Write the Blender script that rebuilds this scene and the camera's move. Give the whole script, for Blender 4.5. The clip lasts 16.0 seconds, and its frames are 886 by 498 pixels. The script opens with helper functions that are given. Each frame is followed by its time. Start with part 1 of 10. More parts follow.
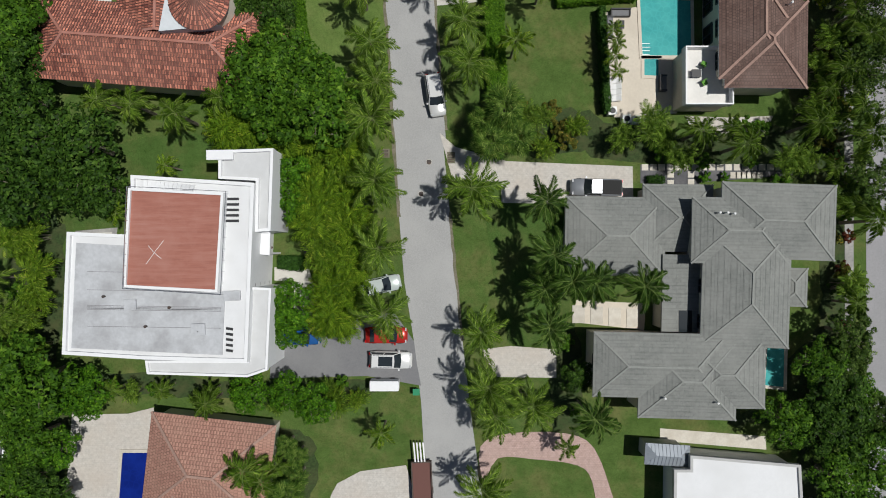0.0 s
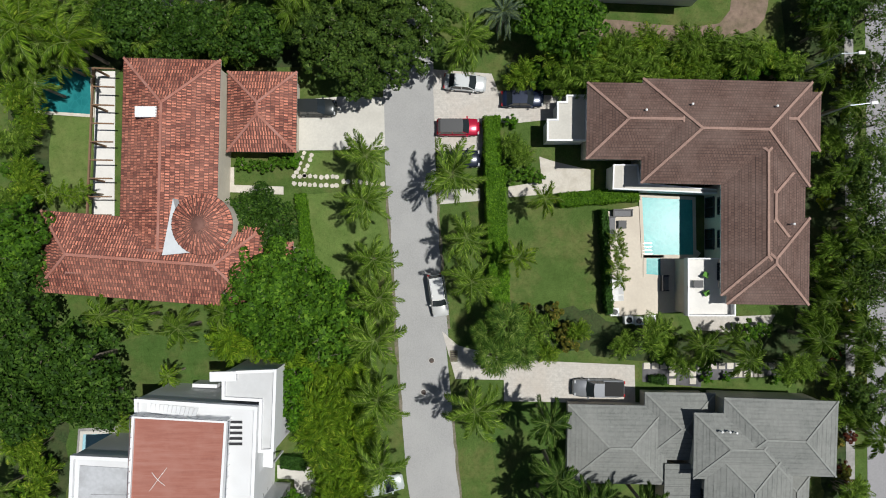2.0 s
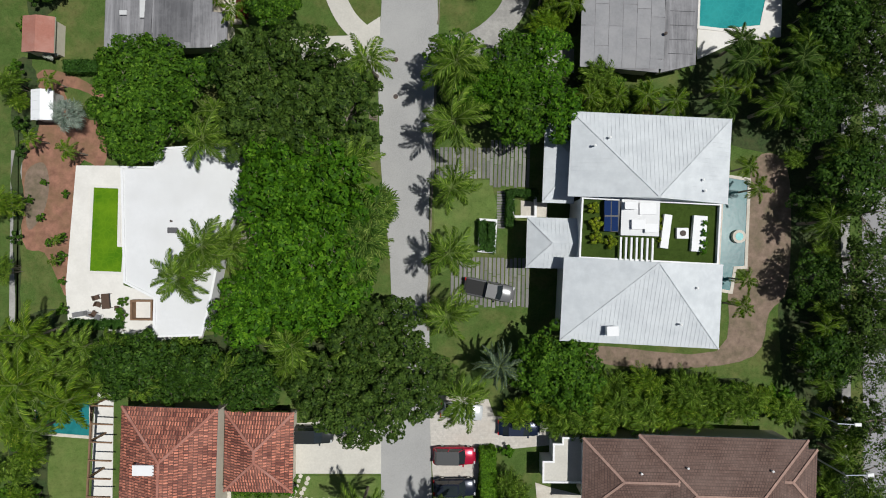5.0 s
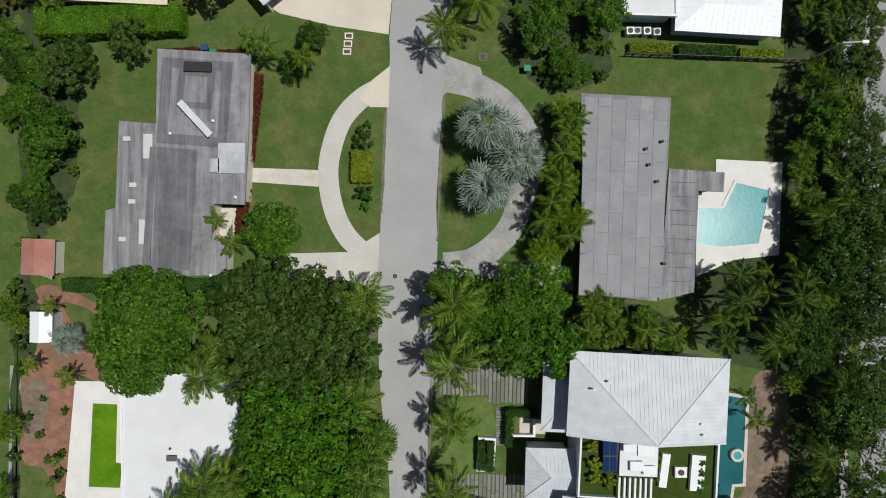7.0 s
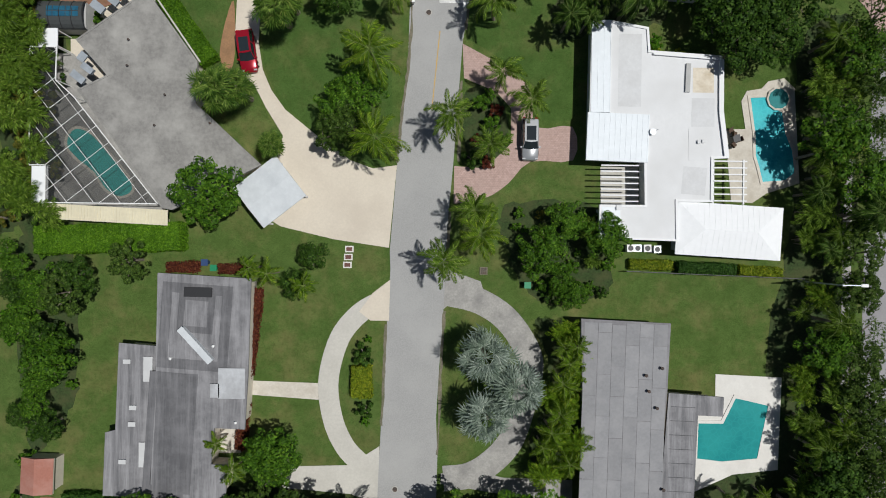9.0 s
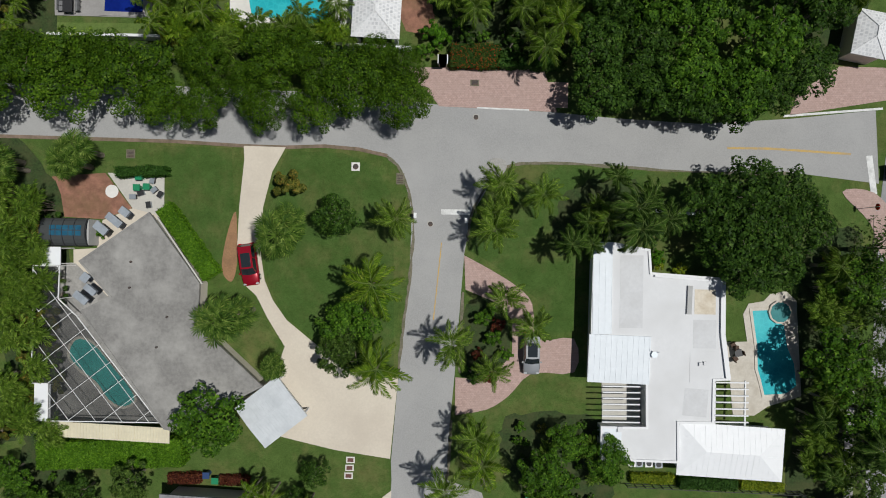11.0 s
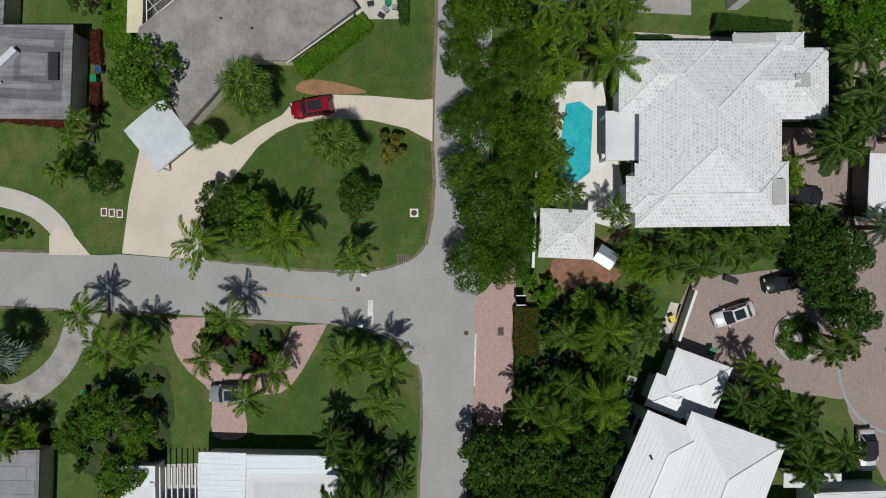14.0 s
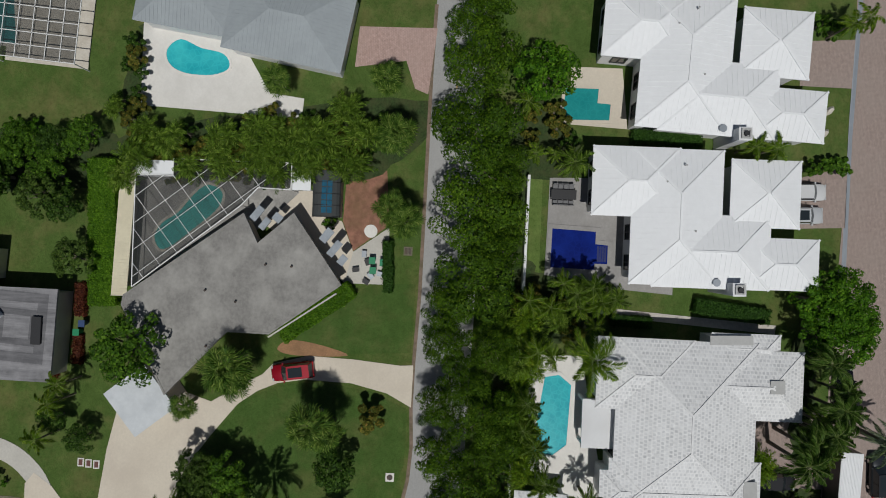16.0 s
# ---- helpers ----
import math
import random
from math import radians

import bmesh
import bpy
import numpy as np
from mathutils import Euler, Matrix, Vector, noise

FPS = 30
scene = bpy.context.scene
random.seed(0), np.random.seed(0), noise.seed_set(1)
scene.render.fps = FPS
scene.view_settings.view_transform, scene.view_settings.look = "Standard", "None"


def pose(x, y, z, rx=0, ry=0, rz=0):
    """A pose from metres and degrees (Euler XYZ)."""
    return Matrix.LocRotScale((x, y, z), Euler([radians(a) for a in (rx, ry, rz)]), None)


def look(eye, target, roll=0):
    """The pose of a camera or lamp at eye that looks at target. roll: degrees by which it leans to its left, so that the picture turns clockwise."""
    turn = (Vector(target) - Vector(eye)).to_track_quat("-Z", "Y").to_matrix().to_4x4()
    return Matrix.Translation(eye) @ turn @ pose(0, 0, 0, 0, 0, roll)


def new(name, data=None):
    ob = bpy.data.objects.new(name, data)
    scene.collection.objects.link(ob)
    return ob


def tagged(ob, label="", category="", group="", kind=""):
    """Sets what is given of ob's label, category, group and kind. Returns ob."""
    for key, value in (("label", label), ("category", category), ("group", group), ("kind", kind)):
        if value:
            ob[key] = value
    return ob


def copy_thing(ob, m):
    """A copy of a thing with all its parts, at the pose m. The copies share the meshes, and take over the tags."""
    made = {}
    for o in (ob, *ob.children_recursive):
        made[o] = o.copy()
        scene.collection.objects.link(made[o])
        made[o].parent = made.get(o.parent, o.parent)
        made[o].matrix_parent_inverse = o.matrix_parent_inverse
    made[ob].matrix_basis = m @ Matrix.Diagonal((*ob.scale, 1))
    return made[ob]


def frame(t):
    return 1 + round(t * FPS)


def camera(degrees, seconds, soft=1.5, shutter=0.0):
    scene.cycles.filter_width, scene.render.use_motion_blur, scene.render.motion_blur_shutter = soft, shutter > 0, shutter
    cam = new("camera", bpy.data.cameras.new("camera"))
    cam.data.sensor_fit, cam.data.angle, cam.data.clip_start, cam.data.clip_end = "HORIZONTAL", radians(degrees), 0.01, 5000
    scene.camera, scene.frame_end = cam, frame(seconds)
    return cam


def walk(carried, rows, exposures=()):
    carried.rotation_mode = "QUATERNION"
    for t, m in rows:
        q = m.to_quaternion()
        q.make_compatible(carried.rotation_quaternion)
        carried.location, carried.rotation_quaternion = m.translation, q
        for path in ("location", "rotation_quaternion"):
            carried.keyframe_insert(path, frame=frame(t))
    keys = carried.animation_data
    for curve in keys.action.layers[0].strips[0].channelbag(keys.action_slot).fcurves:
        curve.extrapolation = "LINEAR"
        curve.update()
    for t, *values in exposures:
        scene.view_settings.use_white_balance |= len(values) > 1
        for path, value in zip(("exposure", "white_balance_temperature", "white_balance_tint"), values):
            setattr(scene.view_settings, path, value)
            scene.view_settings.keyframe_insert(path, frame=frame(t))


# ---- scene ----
cam = camera(74.2, 16.0, soft=1.0)
ROWS = [
    (0.0, 0.00, 0.00, 66.31, -0.03, 0.19, 0.00),
    (0.5, -0.16, 4.31, 66.26, -0.06, 0.12, -0.00),
    (1.0, -0.26, 9.86, 66.28, -0.09, 0.15, 0.10),
    (1.5, -0.32, 16.25, 66.34, -0.07, 0.15, 0.10),
    (2.0, -0.37, 22.48, 66.44, -0.04, 0.12, 0.02),
    (2.5, -0.31, 28.63, 66.58, -0.08, 0.15, -0.01),
    (3.0, -0.20, 34.66, 66.61, -0.08, 0.22, -0.01),
    (5.5, 0.22, 65.59, 66.55, -0.05, 0.42, 0.53),
    (6.0, 0.19, 71.73, 66.53, -0.04, 0.40, 0.49),
    (6.5, 0.12, 77.84, 66.53, -0.03, 0.39, 0.51),
    (7.0, -0.00, 83.94, 66.64, -0.00, 0.32, 0.52),
    (7.5, -0.11, 90.08, 66.67, 0.02, 0.27, 0.57),
    (8.0, -0.25, 96.28, 66.63, -0.10, 0.22, 0.63),
    (8.5, -0.32, 102.43, 66.65, -0.19, 0.21, 0.66),
    (9.0, -0.50, 108.44, 66.66, -0.17, 0.13, 0.71),
    (9.5, -0.63, 114.37, 66.63, -0.08, 0.09, 0.77),
    (10.0, -0.70, 120.35, 66.59, 0.03, 0.11, 0.81),
    (10.5, -0.71, 126.40, 66.60, -0.02, 0.20, 0.82),
    (11.0, -0.71, 132.40, 66.65, -0.10, 0.36, 0.85),
    (11.5, -0.71, 138.20, 66.73, -0.20, 0.58, 0.90),
    (11.9, -0.72, 142.60, 66.79, -0.26, 0.72, 1.00),
    (12.1, -0.73, 144.20, 66.80, -0.28, 0.77, 1.20),
    (12.3, -0.80, 145.00, 66.80, -0.30, 0.80, 2.70),
    (12.5, -1.15, 145.17, 66.77, -0.36, 0.83, 11.65),
    (13.0, -3.39, 145.20, 66.51, -0.39, 0.74, 49.19),
    (13.5, -6.01, 145.09, 66.24, -0.60, 0.68, 81.34),
    (14.0, -7.87, 145.48, 66.11, -0.66, 0.64, 89.69),
    (14.5, -13.08, 145.90, 66.12, -0.63, 0.59, 90.06),
    (15.0, -21.03, 146.39, 66.28, -0.46, 0.47, 90.87),
    (15.5, -29.51, 146.73, 66.27, -0.26, 0.39, 91.58),
    (16.0, -37.57, 146.95, 66.31, -0.22, 0.36, 92.20),
]
walk(cam, [(t, pose(x, y, z, rx, ry, rz)) for t, x, y, z, rx, ry, rz in ROWS], [(0.0, -0.19), (2.5, 0.01), (5.5, -0.19), (8.0, -0.25), (10.0, -0.31), (12.5, -0.46), (14.5, -0.5), (16.0, -0.76)])

# ---- world and sun ----
SUN_FROM = Vector((3.0, 0.3, 7.4)).normalized()
world = bpy.data.worlds.new("sky")
scene.world = world
world.use_nodes = True
wn = world.node_tree
sky = wn.nodes.new("ShaderNodeTexSky")
sky.sky_type = "NISHITA"
sky.sun_disc = False
sky.sun_elevation = math.asin(SUN_FROM.z)
sky.sun_rotation = math.atan2(SUN_FROM.x, SUN_FROM.y)
wn.links.new(sky.outputs[0], wn.nodes["Background"].inputs[0])
wn.nodes["Background"].inputs[1].default_value = 0.042
lamp = bpy.data.lights.new("sun", "SUN")
lamp.energy, lamp.angle, lamp.color = 4.6, radians(0.53), (0.985, 0.98, 0.95)
new("sun", lamp).matrix_world = look(SUN_FROM * 300, (0, 0, 0))

# ---- materials ----
MATS = {}


def graph(name, rough=0.8, metal=0.0, spec=0.3):
    m = bpy.data.materials.new(name)
    m.use_nodes = True
    nt = m.node_tree
    b = nt.nodes["Principled BSDF"]
    b.inputs["Roughness"].default_value = rough
    b.inputs["Metallic"].default_value = metal
    b.inputs["Specular IOR Level"].default_value = spec
    MATS[name] = m
    return m, nt, b


def noise_node(nt, vec, scale, detail=4.0, rough=0.6):
    n = nt.nodes.new("ShaderNodeTexNoise")
    n.inputs["Scale"].default_value = scale
    n.inputs["Detail"].default_value = detail
    n.inputs["Roughness"].default_value = rough
    nt.links.new(vec, n.inputs["Vector"])
    return n.outputs["Fac"]


def ramp(nt, fac, stops):
    r = nt.nodes.new("ShaderNodeValToRGB")
    e = r.color_ramp.elements
    while len(e) < len(stops):
        e.new(0.5)
    for k, (p, c) in zip(e, stops):
        k.position, k.color = p, (*c, 1)
    nt.links.new(fac, r.inputs["Fac"])
    return r.outputs["Color"]


def mixed(nt, fac, a, b, kind="MIX"):
    n = nt.nodes.new("ShaderNodeMix")
    n.data_type, n.blend_type = "RGBA", kind
    for socket, value in ((0, fac), (6, a), (7, b)):
        if hasattr(value, "is_linked"):
            nt.links.new(value, n.inputs[socket])
        elif socket:
            n.inputs[socket].default_value = (*value, 1)
        else:
            n.inputs[0].default_value = value
    return n.outputs[2]


def bumped(nt, b, height, strength, dist=0.05):
    n = nt.nodes.new("ShaderNodeBump")
    n.inputs["Strength"].default_value, n.inputs["Distance"].default_value = strength, dist
    nt.links.new(height, n.inputs["Height"])
    nt.links.new(n.outputs[0], b.inputs["Normal"])


def coords(nt, kind="Object"):
    return nt.nodes.new("ShaderNodeTexCoord").outputs[kind]


def scaled(c, k):
    return tuple(min(1.0, v * k) for v in c)


def surface(name, col, stain=None, rough=0.8, big=0.15, fine=3.0, var=0.12, amount=0.5, bump=0.2, metal=0.0, spec=0.3, piece=0.0):
    """A worn plain surface: broad stains and fine grain, at sizes in cycles a metre."""
    m, nt, b = graph(name, rough, metal, spec)
    v = coords(nt)
    grain = noise_node(nt, v, fine, 6, 0.7)
    c = ramp(nt, grain, [(0.3, scaled(col, 1 - var)), (0.7, scaled(col, 1 + var))])
    if stain:
        broad = noise_node(nt, v, big, 5, 0.62)
        f = ramp(nt, broad, [(0.42, (0, 0, 0)), (0.68, (amount,) * 3)])
        c = mixed(nt, f, c, stain)
    if piece:
        info = nt.nodes.new("ShaderNodeObjectInfo")
        c = mixed(nt, 1.0, c, ramp(nt, info.outputs["Random"], [(0, (1 - piece,) * 3), (1, (1.0,) * 3)]), "MULTIPLY")
    nt.links.new(c, b.inputs["Base Color"])
    if bump:
        bumped(nt, b, noise_node(nt, v, fine * 6, 3), bump, 0.02)
    return m


def tiles(name, c1, c2, joint, tw, th, rough=0.75, barrel=0.0, stain=None, amount=0.5, bump=0.6, mortar=0.03):
    """Roof tiles laid in courses along the eaves; the map is in metres."""
    m, nt, b = graph(name, rough)
    uv = coords(nt, "UV")
    br = nt.nodes.new("ShaderNodeTexBrick")
    br.inputs["Color1"].default_value, br.inputs["Color2"].default_value, br.inputs["Mortar"].default_value = (*c1, 1), (*c2, 1), (*joint, 1)
    br.inputs["Scale"].default_value, br.inputs["Mortar Size"].default_value = 1.0, mortar
    br.inputs["Mortar Smooth"].default_value, br.inputs["Bias"].default_value = 0.3, 0.0
    br.inputs["Brick Width"].default_value, br.inputs["Row Height"].default_value = tw, th
    nt.links.new(uv, br.inputs["Vector"])
    c = br.outputs["Color"]
    v = coords(nt)
    c = mixed(nt, 1.0, c, ramp(nt, noise_node(nt, v, 2.5, 6, 0.7), [(0.3, (0.72,) * 3), (0.7, (1.0,) * 3)]), "MULTIPLY")
    if stain:
        f = ramp(nt, noise_node(nt, v, 0.22, 6, 0.65), [(0.42, (0, 0, 0)), (0.7, (amount,) * 3)])
        c = mixed(nt, f, c, stain)
    nt.links.new(c, b.inputs["Base Color"])
    h = br.outputs["Fac"]
    inv = nt.nodes.new("ShaderNodeMath")
    inv.operation = "SUBTRACT"
    inv.inputs[0].default_value = 1.0
    nt.links.new(h, inv.inputs[1])
    h = inv.outputs[0]
    if barrel:
        w = nt.nodes.new("ShaderNodeTexWave")
        w.inputs["Scale"].default_value = 0.314 / barrel
        nt.links.new(uv, w.inputs["Vector"])
        ad = nt.nodes.new("ShaderNodeMath")
        nt.links.new(h, ad.inputs[0])
        nt.links.new(w.outputs["Fac"], ad.inputs[1])
        h = ad.outputs[0]
    bumped(nt, b, h, bump, 0.06)
    return m


def foliage(name, dark, light, tip=None, gloss=0.45):
    m, nt, b = graph(name, gloss + 0.15, 0.0, 0.12)
    g = nt.nodes.new("ShaderNodeNewGeometry")
    c = ramp(nt, g.outputs["Random Per Island"], [(0.0, dark), (0.8, light)] + ([(1.0, tip)] if tip else []))
    info = nt.nodes.new("ShaderNodeObjectInfo")
    c = mixed(nt, 1.0, c, ramp(nt, info.outputs["Random"], [(0, (0.74, 0.78, 0.7)), (1, (1.0, 1.0, 1.0))]), "MULTIPLY")
    v = coords(nt)
    patch = noise_node(nt, v, 0.5, 2)
    c = mixed(nt, 1.0, c, ramp(nt, patch, [(0.35, (0.7, 0.75, 0.7)), (0.65, (1, 1, 1))]), "MULTIPLY")
    sprig = noise_node(nt, v, 5.5, 3, 0.7)
    c = mixed(nt, 1.0, c, ramp(nt, sprig, [(0.36, (0.55, 0.6, 0.55)), (0.52, (0.95, 0.95, 0.95)), (0.66, (1.0, 1.0, 1.0))]), "MULTIPLY")
    nt.links.new(c, b.inputs["Base Color"])
    tr = nt.nodes.new("ShaderNodeBsdfTranslucent")
    nt.links.new(c, tr.inputs["Color"])
    mx = nt.nodes.new("ShaderNodeMixShader")
    mx.inputs[0].default_value = 0.3
    out = nt.nodes["Material Output"]
    nt.links.new(b.outputs[0], mx.inputs[1])
    nt.links.new(tr.outputs[0], mx.inputs[2])
    nt.links.new(mx.outputs[0], out.inputs["Surface"])
    return m


def lawn(name, dark, light, dry, amount=0.6):
    m, nt, b = graph(name, 0.95, 0.0, 0.1)
    v = coords(nt)
    c = ramp(nt, noise_node(nt, v, 9.0, 8, 0.8), [(0.3, dark), (0.7, light)])
    c = mixed(nt, ramp(nt, noise_node(nt, v, 0.2, 7, 0.7), [(0.46, (0, 0, 0)), (0.72, (amount,) * 3)]), c, dry)
    c = mixed(nt, 1.0, c, ramp(nt, noise_node(nt, v, 0.55, 4, 0.6), [(0.3, (0.68, 0.74, 0.66)), (0.7, (1, 1, 1))]), "MULTIPLY")
    c = mixed(nt, 1.0, c, ramp(nt, noise_node(nt, v, 2.6, 5, 0.75), [(0.32, (0.7, 0.72, 0.66)), (0.5, (0.95, 0.95, 0.93)), (0.68, (1.0, 1.0, 1.0))]), "MULTIPLY")
    nt.links.new(c, b.inputs["Base Color"])
    bumped(nt, b, noise_node(nt, v, 14.0, 4, 0.8), 0.6, 0.08)
    return m


def water(name, deep, shallow):
    m, nt, b = graph(name, 0.25, 0.0, 0.08)
    v = coords(nt)
    c = ramp(nt, noise_node(nt, v, 0.35, 2), [(0.3, deep), (0.7, shallow)])
    # the bright net of sunlight through ripples, painted into the water colour
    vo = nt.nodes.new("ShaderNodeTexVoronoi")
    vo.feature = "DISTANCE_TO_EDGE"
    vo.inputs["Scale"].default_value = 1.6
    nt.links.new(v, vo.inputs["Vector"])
    caustics = ramp(nt, vo.outputs["Distance"], [(0.0, (1, 1, 1)), (0.12, (0, 0, 0))])
    c = mixed(nt, caustics, c, scaled(shallow, 1.25), "MIX")
    c = mixed(nt, 0.75, c, ramp(nt, noise_node(nt, v, 0.35, 2), [(0.3, deep), (0.7, shallow)]))
    nt.links.new(c, b.inputs["Base Color"])
    bumped(nt, b, noise_node(nt, v, 2.2, 3), 0.12, 0.05)
    return m


grass = lawn("grass", (0.0448, 0.0829, 0.019), (0.123, 0.186, 0.0482), (0.196, 0.17, 0.0728), 0.75)
grass_deep = lawn("grass_deep", (0.039, 0.0805, 0.0183), (0.1, 0.168, 0.0415), (0.159, 0.146, 0.0586), 0.6)
grass_light = lawn("grass_light", (0.0806, 0.129, 0.0314), (0.174, 0.246, 0.0694), (0.224, 0.213, 0.0896), 0.45)
# bed ground, its colour darkened for the shade between plants
soil_shade = surface("soil_shade", (0.03, 0.052, 0.015), (0.062, 0.068, 0.026), 0.95, 0.6, 4.0, 0.5, 0.8, 0.6)
clay = surface("clay", (0.25, 0.125, 0.085), (0.15, 0.1, 0.05), 0.95, 0.35, 1.1, 0.35, 0.9, 0.5)
mulch = surface("mulch", (0.30, 0.17, 0.09), (0.18, 0.11, 0.06), 0.95, 0.8, 8.0, 0.3, 0.6, 0.6)
asphalt = surface("asphalt", (0.305, 0.303, 0.296), (0.37, 0.366, 0.355), 0.9, 0.16, 7.0, 0.14, 0.6, 0.4)
avenue_tar = surface("avenue_tar", (0.27, 0.265, 0.27), (0.2, 0.2, 0.2), 0.9, 0.2, 5.0, 0.1, 0.5, 0.3)
drive_tar = surface("drive_tar", (0.16, 0.16, 0.165), (0.21, 0.21, 0.21), 0.9, 0.2, 7.0, 0.14, 0.6, 0.4)
concrete_old = surface("concrete_old", (0.32, 0.31, 0.29), (0.16, 0.155, 0.15), 0.9, 0.35, 4.0, 0.18, 0.8, 0.4)
concrete_cream = surface("concrete_cream", (0.58, 0.52, 0.43), (0.46, 0.4, 0.33), 0.85, 0.22, 4.0, 0.06, 0.5, 0.2, piece=0.05)
concrete_pale = surface("concrete_pale", (0.52, 0.5, 0.45), (0.4, 0.38, 0.34), 0.85, 0.3, 4.0, 0.08, 0.5, 0.2, piece=0.12)
stone_pale = surface("stone_pale", (0.58, 0.54, 0.47), (0.42, 0.37, 0.3), 0.8, 0.8, 5.0, 0.1, 0.6, 0.2, piece=0.15)
deck_white = surface("deck_white", (0.68, 0.66, 0.62), (0.55, 0.53, 0.49), 0.8, 0.4, 4.0, 0.05, 0.5, 0.15, piece=0.08)
plank_grey = surface("plank_grey", (0.2, 0.195, 0.185), (0.27, 0.26, 0.24), 0.85, 0.5, 5.0, 0.15, 0.6, 0.3, piece=0.35)
kerb = surface("kerb_concrete", (0.42, 0.4, 0.37), (0.25, 0.24, 0.22), 0.9, 0.7, 5.0, 0.12, 0.6, 0.3)
white_paint = surface("white_paint", (0.7, 0.705, 0.71), (0.62, 0.62, 0.615), 0.6, 0.5, 3.0, 0.03, 0.35, 0.1)
white_roof = surface("white_roof", (0.63, 0.635, 0.64), (0.53, 0.53, 0.525), 0.7, 0.25, 2.0, 0.04, 0.5, 0.15)
grey_wall = surface("grey_wall", (0.4, 0.4, 0.39), (0.3, 0.3, 0.29), 0.8, 0.5, 3.0, 0.06, 0.5, 0.1)
cream_wall = surface("cream_wall", (0.6, 0.55, 0.46), (0.48, 0.43, 0.36), 0.8, 0.5, 3.0, 0.05, 0.5, 0.1)
roof_slab = surface("roof_slab", (0.43, 0.44, 0.455), (0.27, 0.27, 0.275), 0.85, 0.45, 2.5, 0.1, 0.7, 0.2)
roof_clay = surface("roof_clay", (0.32, 0.135, 0.1), (0.4, 0.22, 0.18), 0.85, 0.5, 5.0, 0.12, 0.6, 0.2)
roof_tar = surface("roof_tar", (0.175, 0.17, 0.178), (0.27, 0.265, 0.27), 0.85, 0.35, 3.0, 0.15, 0.8, 0.2)
roof_tar_dark = surface("roof_tar_dark", (0.075, 0.075, 0.08), (0.15, 0.145, 0.15), 0.85, 0.5, 3.0, 0.2, 0.7, 0.2)
roof_sheet = surface("roof_sheet", (0.25, 0.25, 0.258), (0.32, 0.315, 0.32), 0.85, 0.5, 3.0, 0.1, 0.6, 0.2, piece=0.14)


def streaked(name, col, pale, dark, along=0.06, turned=False):
    """A worn surface with streaks along y (or along x)."""
    m, nt, b = graph(name, 0.85)
    v = coords(nt)
    mp = nt.nodes.new("ShaderNodeMapping")
    mp.inputs["Scale"].default_value = (along, 1.6, 1.0) if turned else (1.0, along, 1.0)
    nt.links.new(v, mp.inputs["Vector"])
    c = ramp(nt, noise_node(nt, mp.outputs[0], 1.3, 7, 0.75), [(0.3, dark), (0.5, col), (0.72, pale)])
    c = mixed(nt, ramp(nt, noise_node(nt, v, 0.45, 6, 0.7), [(0.45, (0, 0, 0)), (0.7, (0.5,) * 3)]), c, pale)
    nt.links.new(c, b.inputs["Base Color"])
    bumped(nt, b, noise_node(nt, v, 14, 3), 0.2, 0.02)
    return m


roof_boards = streaked("roof_boards", (0.31, 0.125, 0.093), (0.36, 0.175, 0.14), (0.25, 0.095, 0.07), 0.12, True)
roof_streak = streaked("roof_streak", (0.18, 0.178, 0.185), (0.33, 0.325, 0.335), (0.08, 0.08, 0.085))
roof_streak_dark = streaked("roof_streak_dark", (0.115, 0.114, 0.12), (0.21, 0.207, 0.215), (0.07, 0.07, 0.075))
roof_concrete = surface("roof_concrete", (0.215, 0.208, 0.195), (0.36, 0.35, 0.326), 0.9, 0.3, 2.6, 0.2, 0.8, 0.3)
metal_roof = surface("metal_roof", (0.54, 0.565, 0.58), (0.44, 0.465, 0.485), 0.6, 0.6, 1.5, 0.06, 0.7, 0.05, 0.0, 0.2)
metal_white = surface("metal_white", (0.74, 0.75, 0.76), (0.68, 0.695, 0.705), 0.5, 0.2, 1.5, 0.03, 0.35, 0.05)
metal_pale = surface("metal_pale", (0.66, 0.7, 0.73), (0.58, 0.62, 0.65), 0.5, 0.5, 1.5, 0.04, 0.5, 0.05)
roof_dull = surface("roof_dull", (0.57, 0.575, 0.58), (0.5, 0.5, 0.5), 0.75, 0.6, 2.5, 0.06, 0.6, 0.15)
roof_stain = surface("roof_stain", (0.62, 0.56, 0.46), (0.46, 0.38, 0.27), 0.85, 0.9, 4.0, 0.08, 0.8, 0.2)
metal_grey = surface("metal_grey", (0.3, 0.33, 0.36), (0.24, 0.26, 0.29), 0.4, 0.25, 1.5, 0.06, 0.5, 0.05, 0.3, 0.5)
tile_red = tiles("tile_red", (0.78, 0.29, 0.19), (0.2, 0.062, 0.048), (0.11, 0.05, 0.04), 0.30, 0.46, 0.8, 0.3, (0.5, 0.26, 0.2), 0.28, 0.9)
tile_pink = tiles("tile_pink", (0.46, 0.25, 0.19), (0.37, 0.19, 0.145), (0.22, 0.12, 0.09), 0.33, 0.4, 0.8, 0.33, (0.33, 0.2, 0.15), 0.5, 0.6)
tile_brown = tiles("tile_brown", (0.165, 0.1, 0.08), (0.12, 0.07, 0.056), (0.075, 0.048, 0.04), 0.3, 0.32, 0.8, 0, (0.2, 0.142, 0.12), 0.5, 0.45, 0.03)
ridge_grey = surface("ridge_grey", (0.235, 0.242, 0.225), (0.19, 0.195, 0.18), 0.85, 0.8, 4.0, 0.15, 0.5, 0.2)
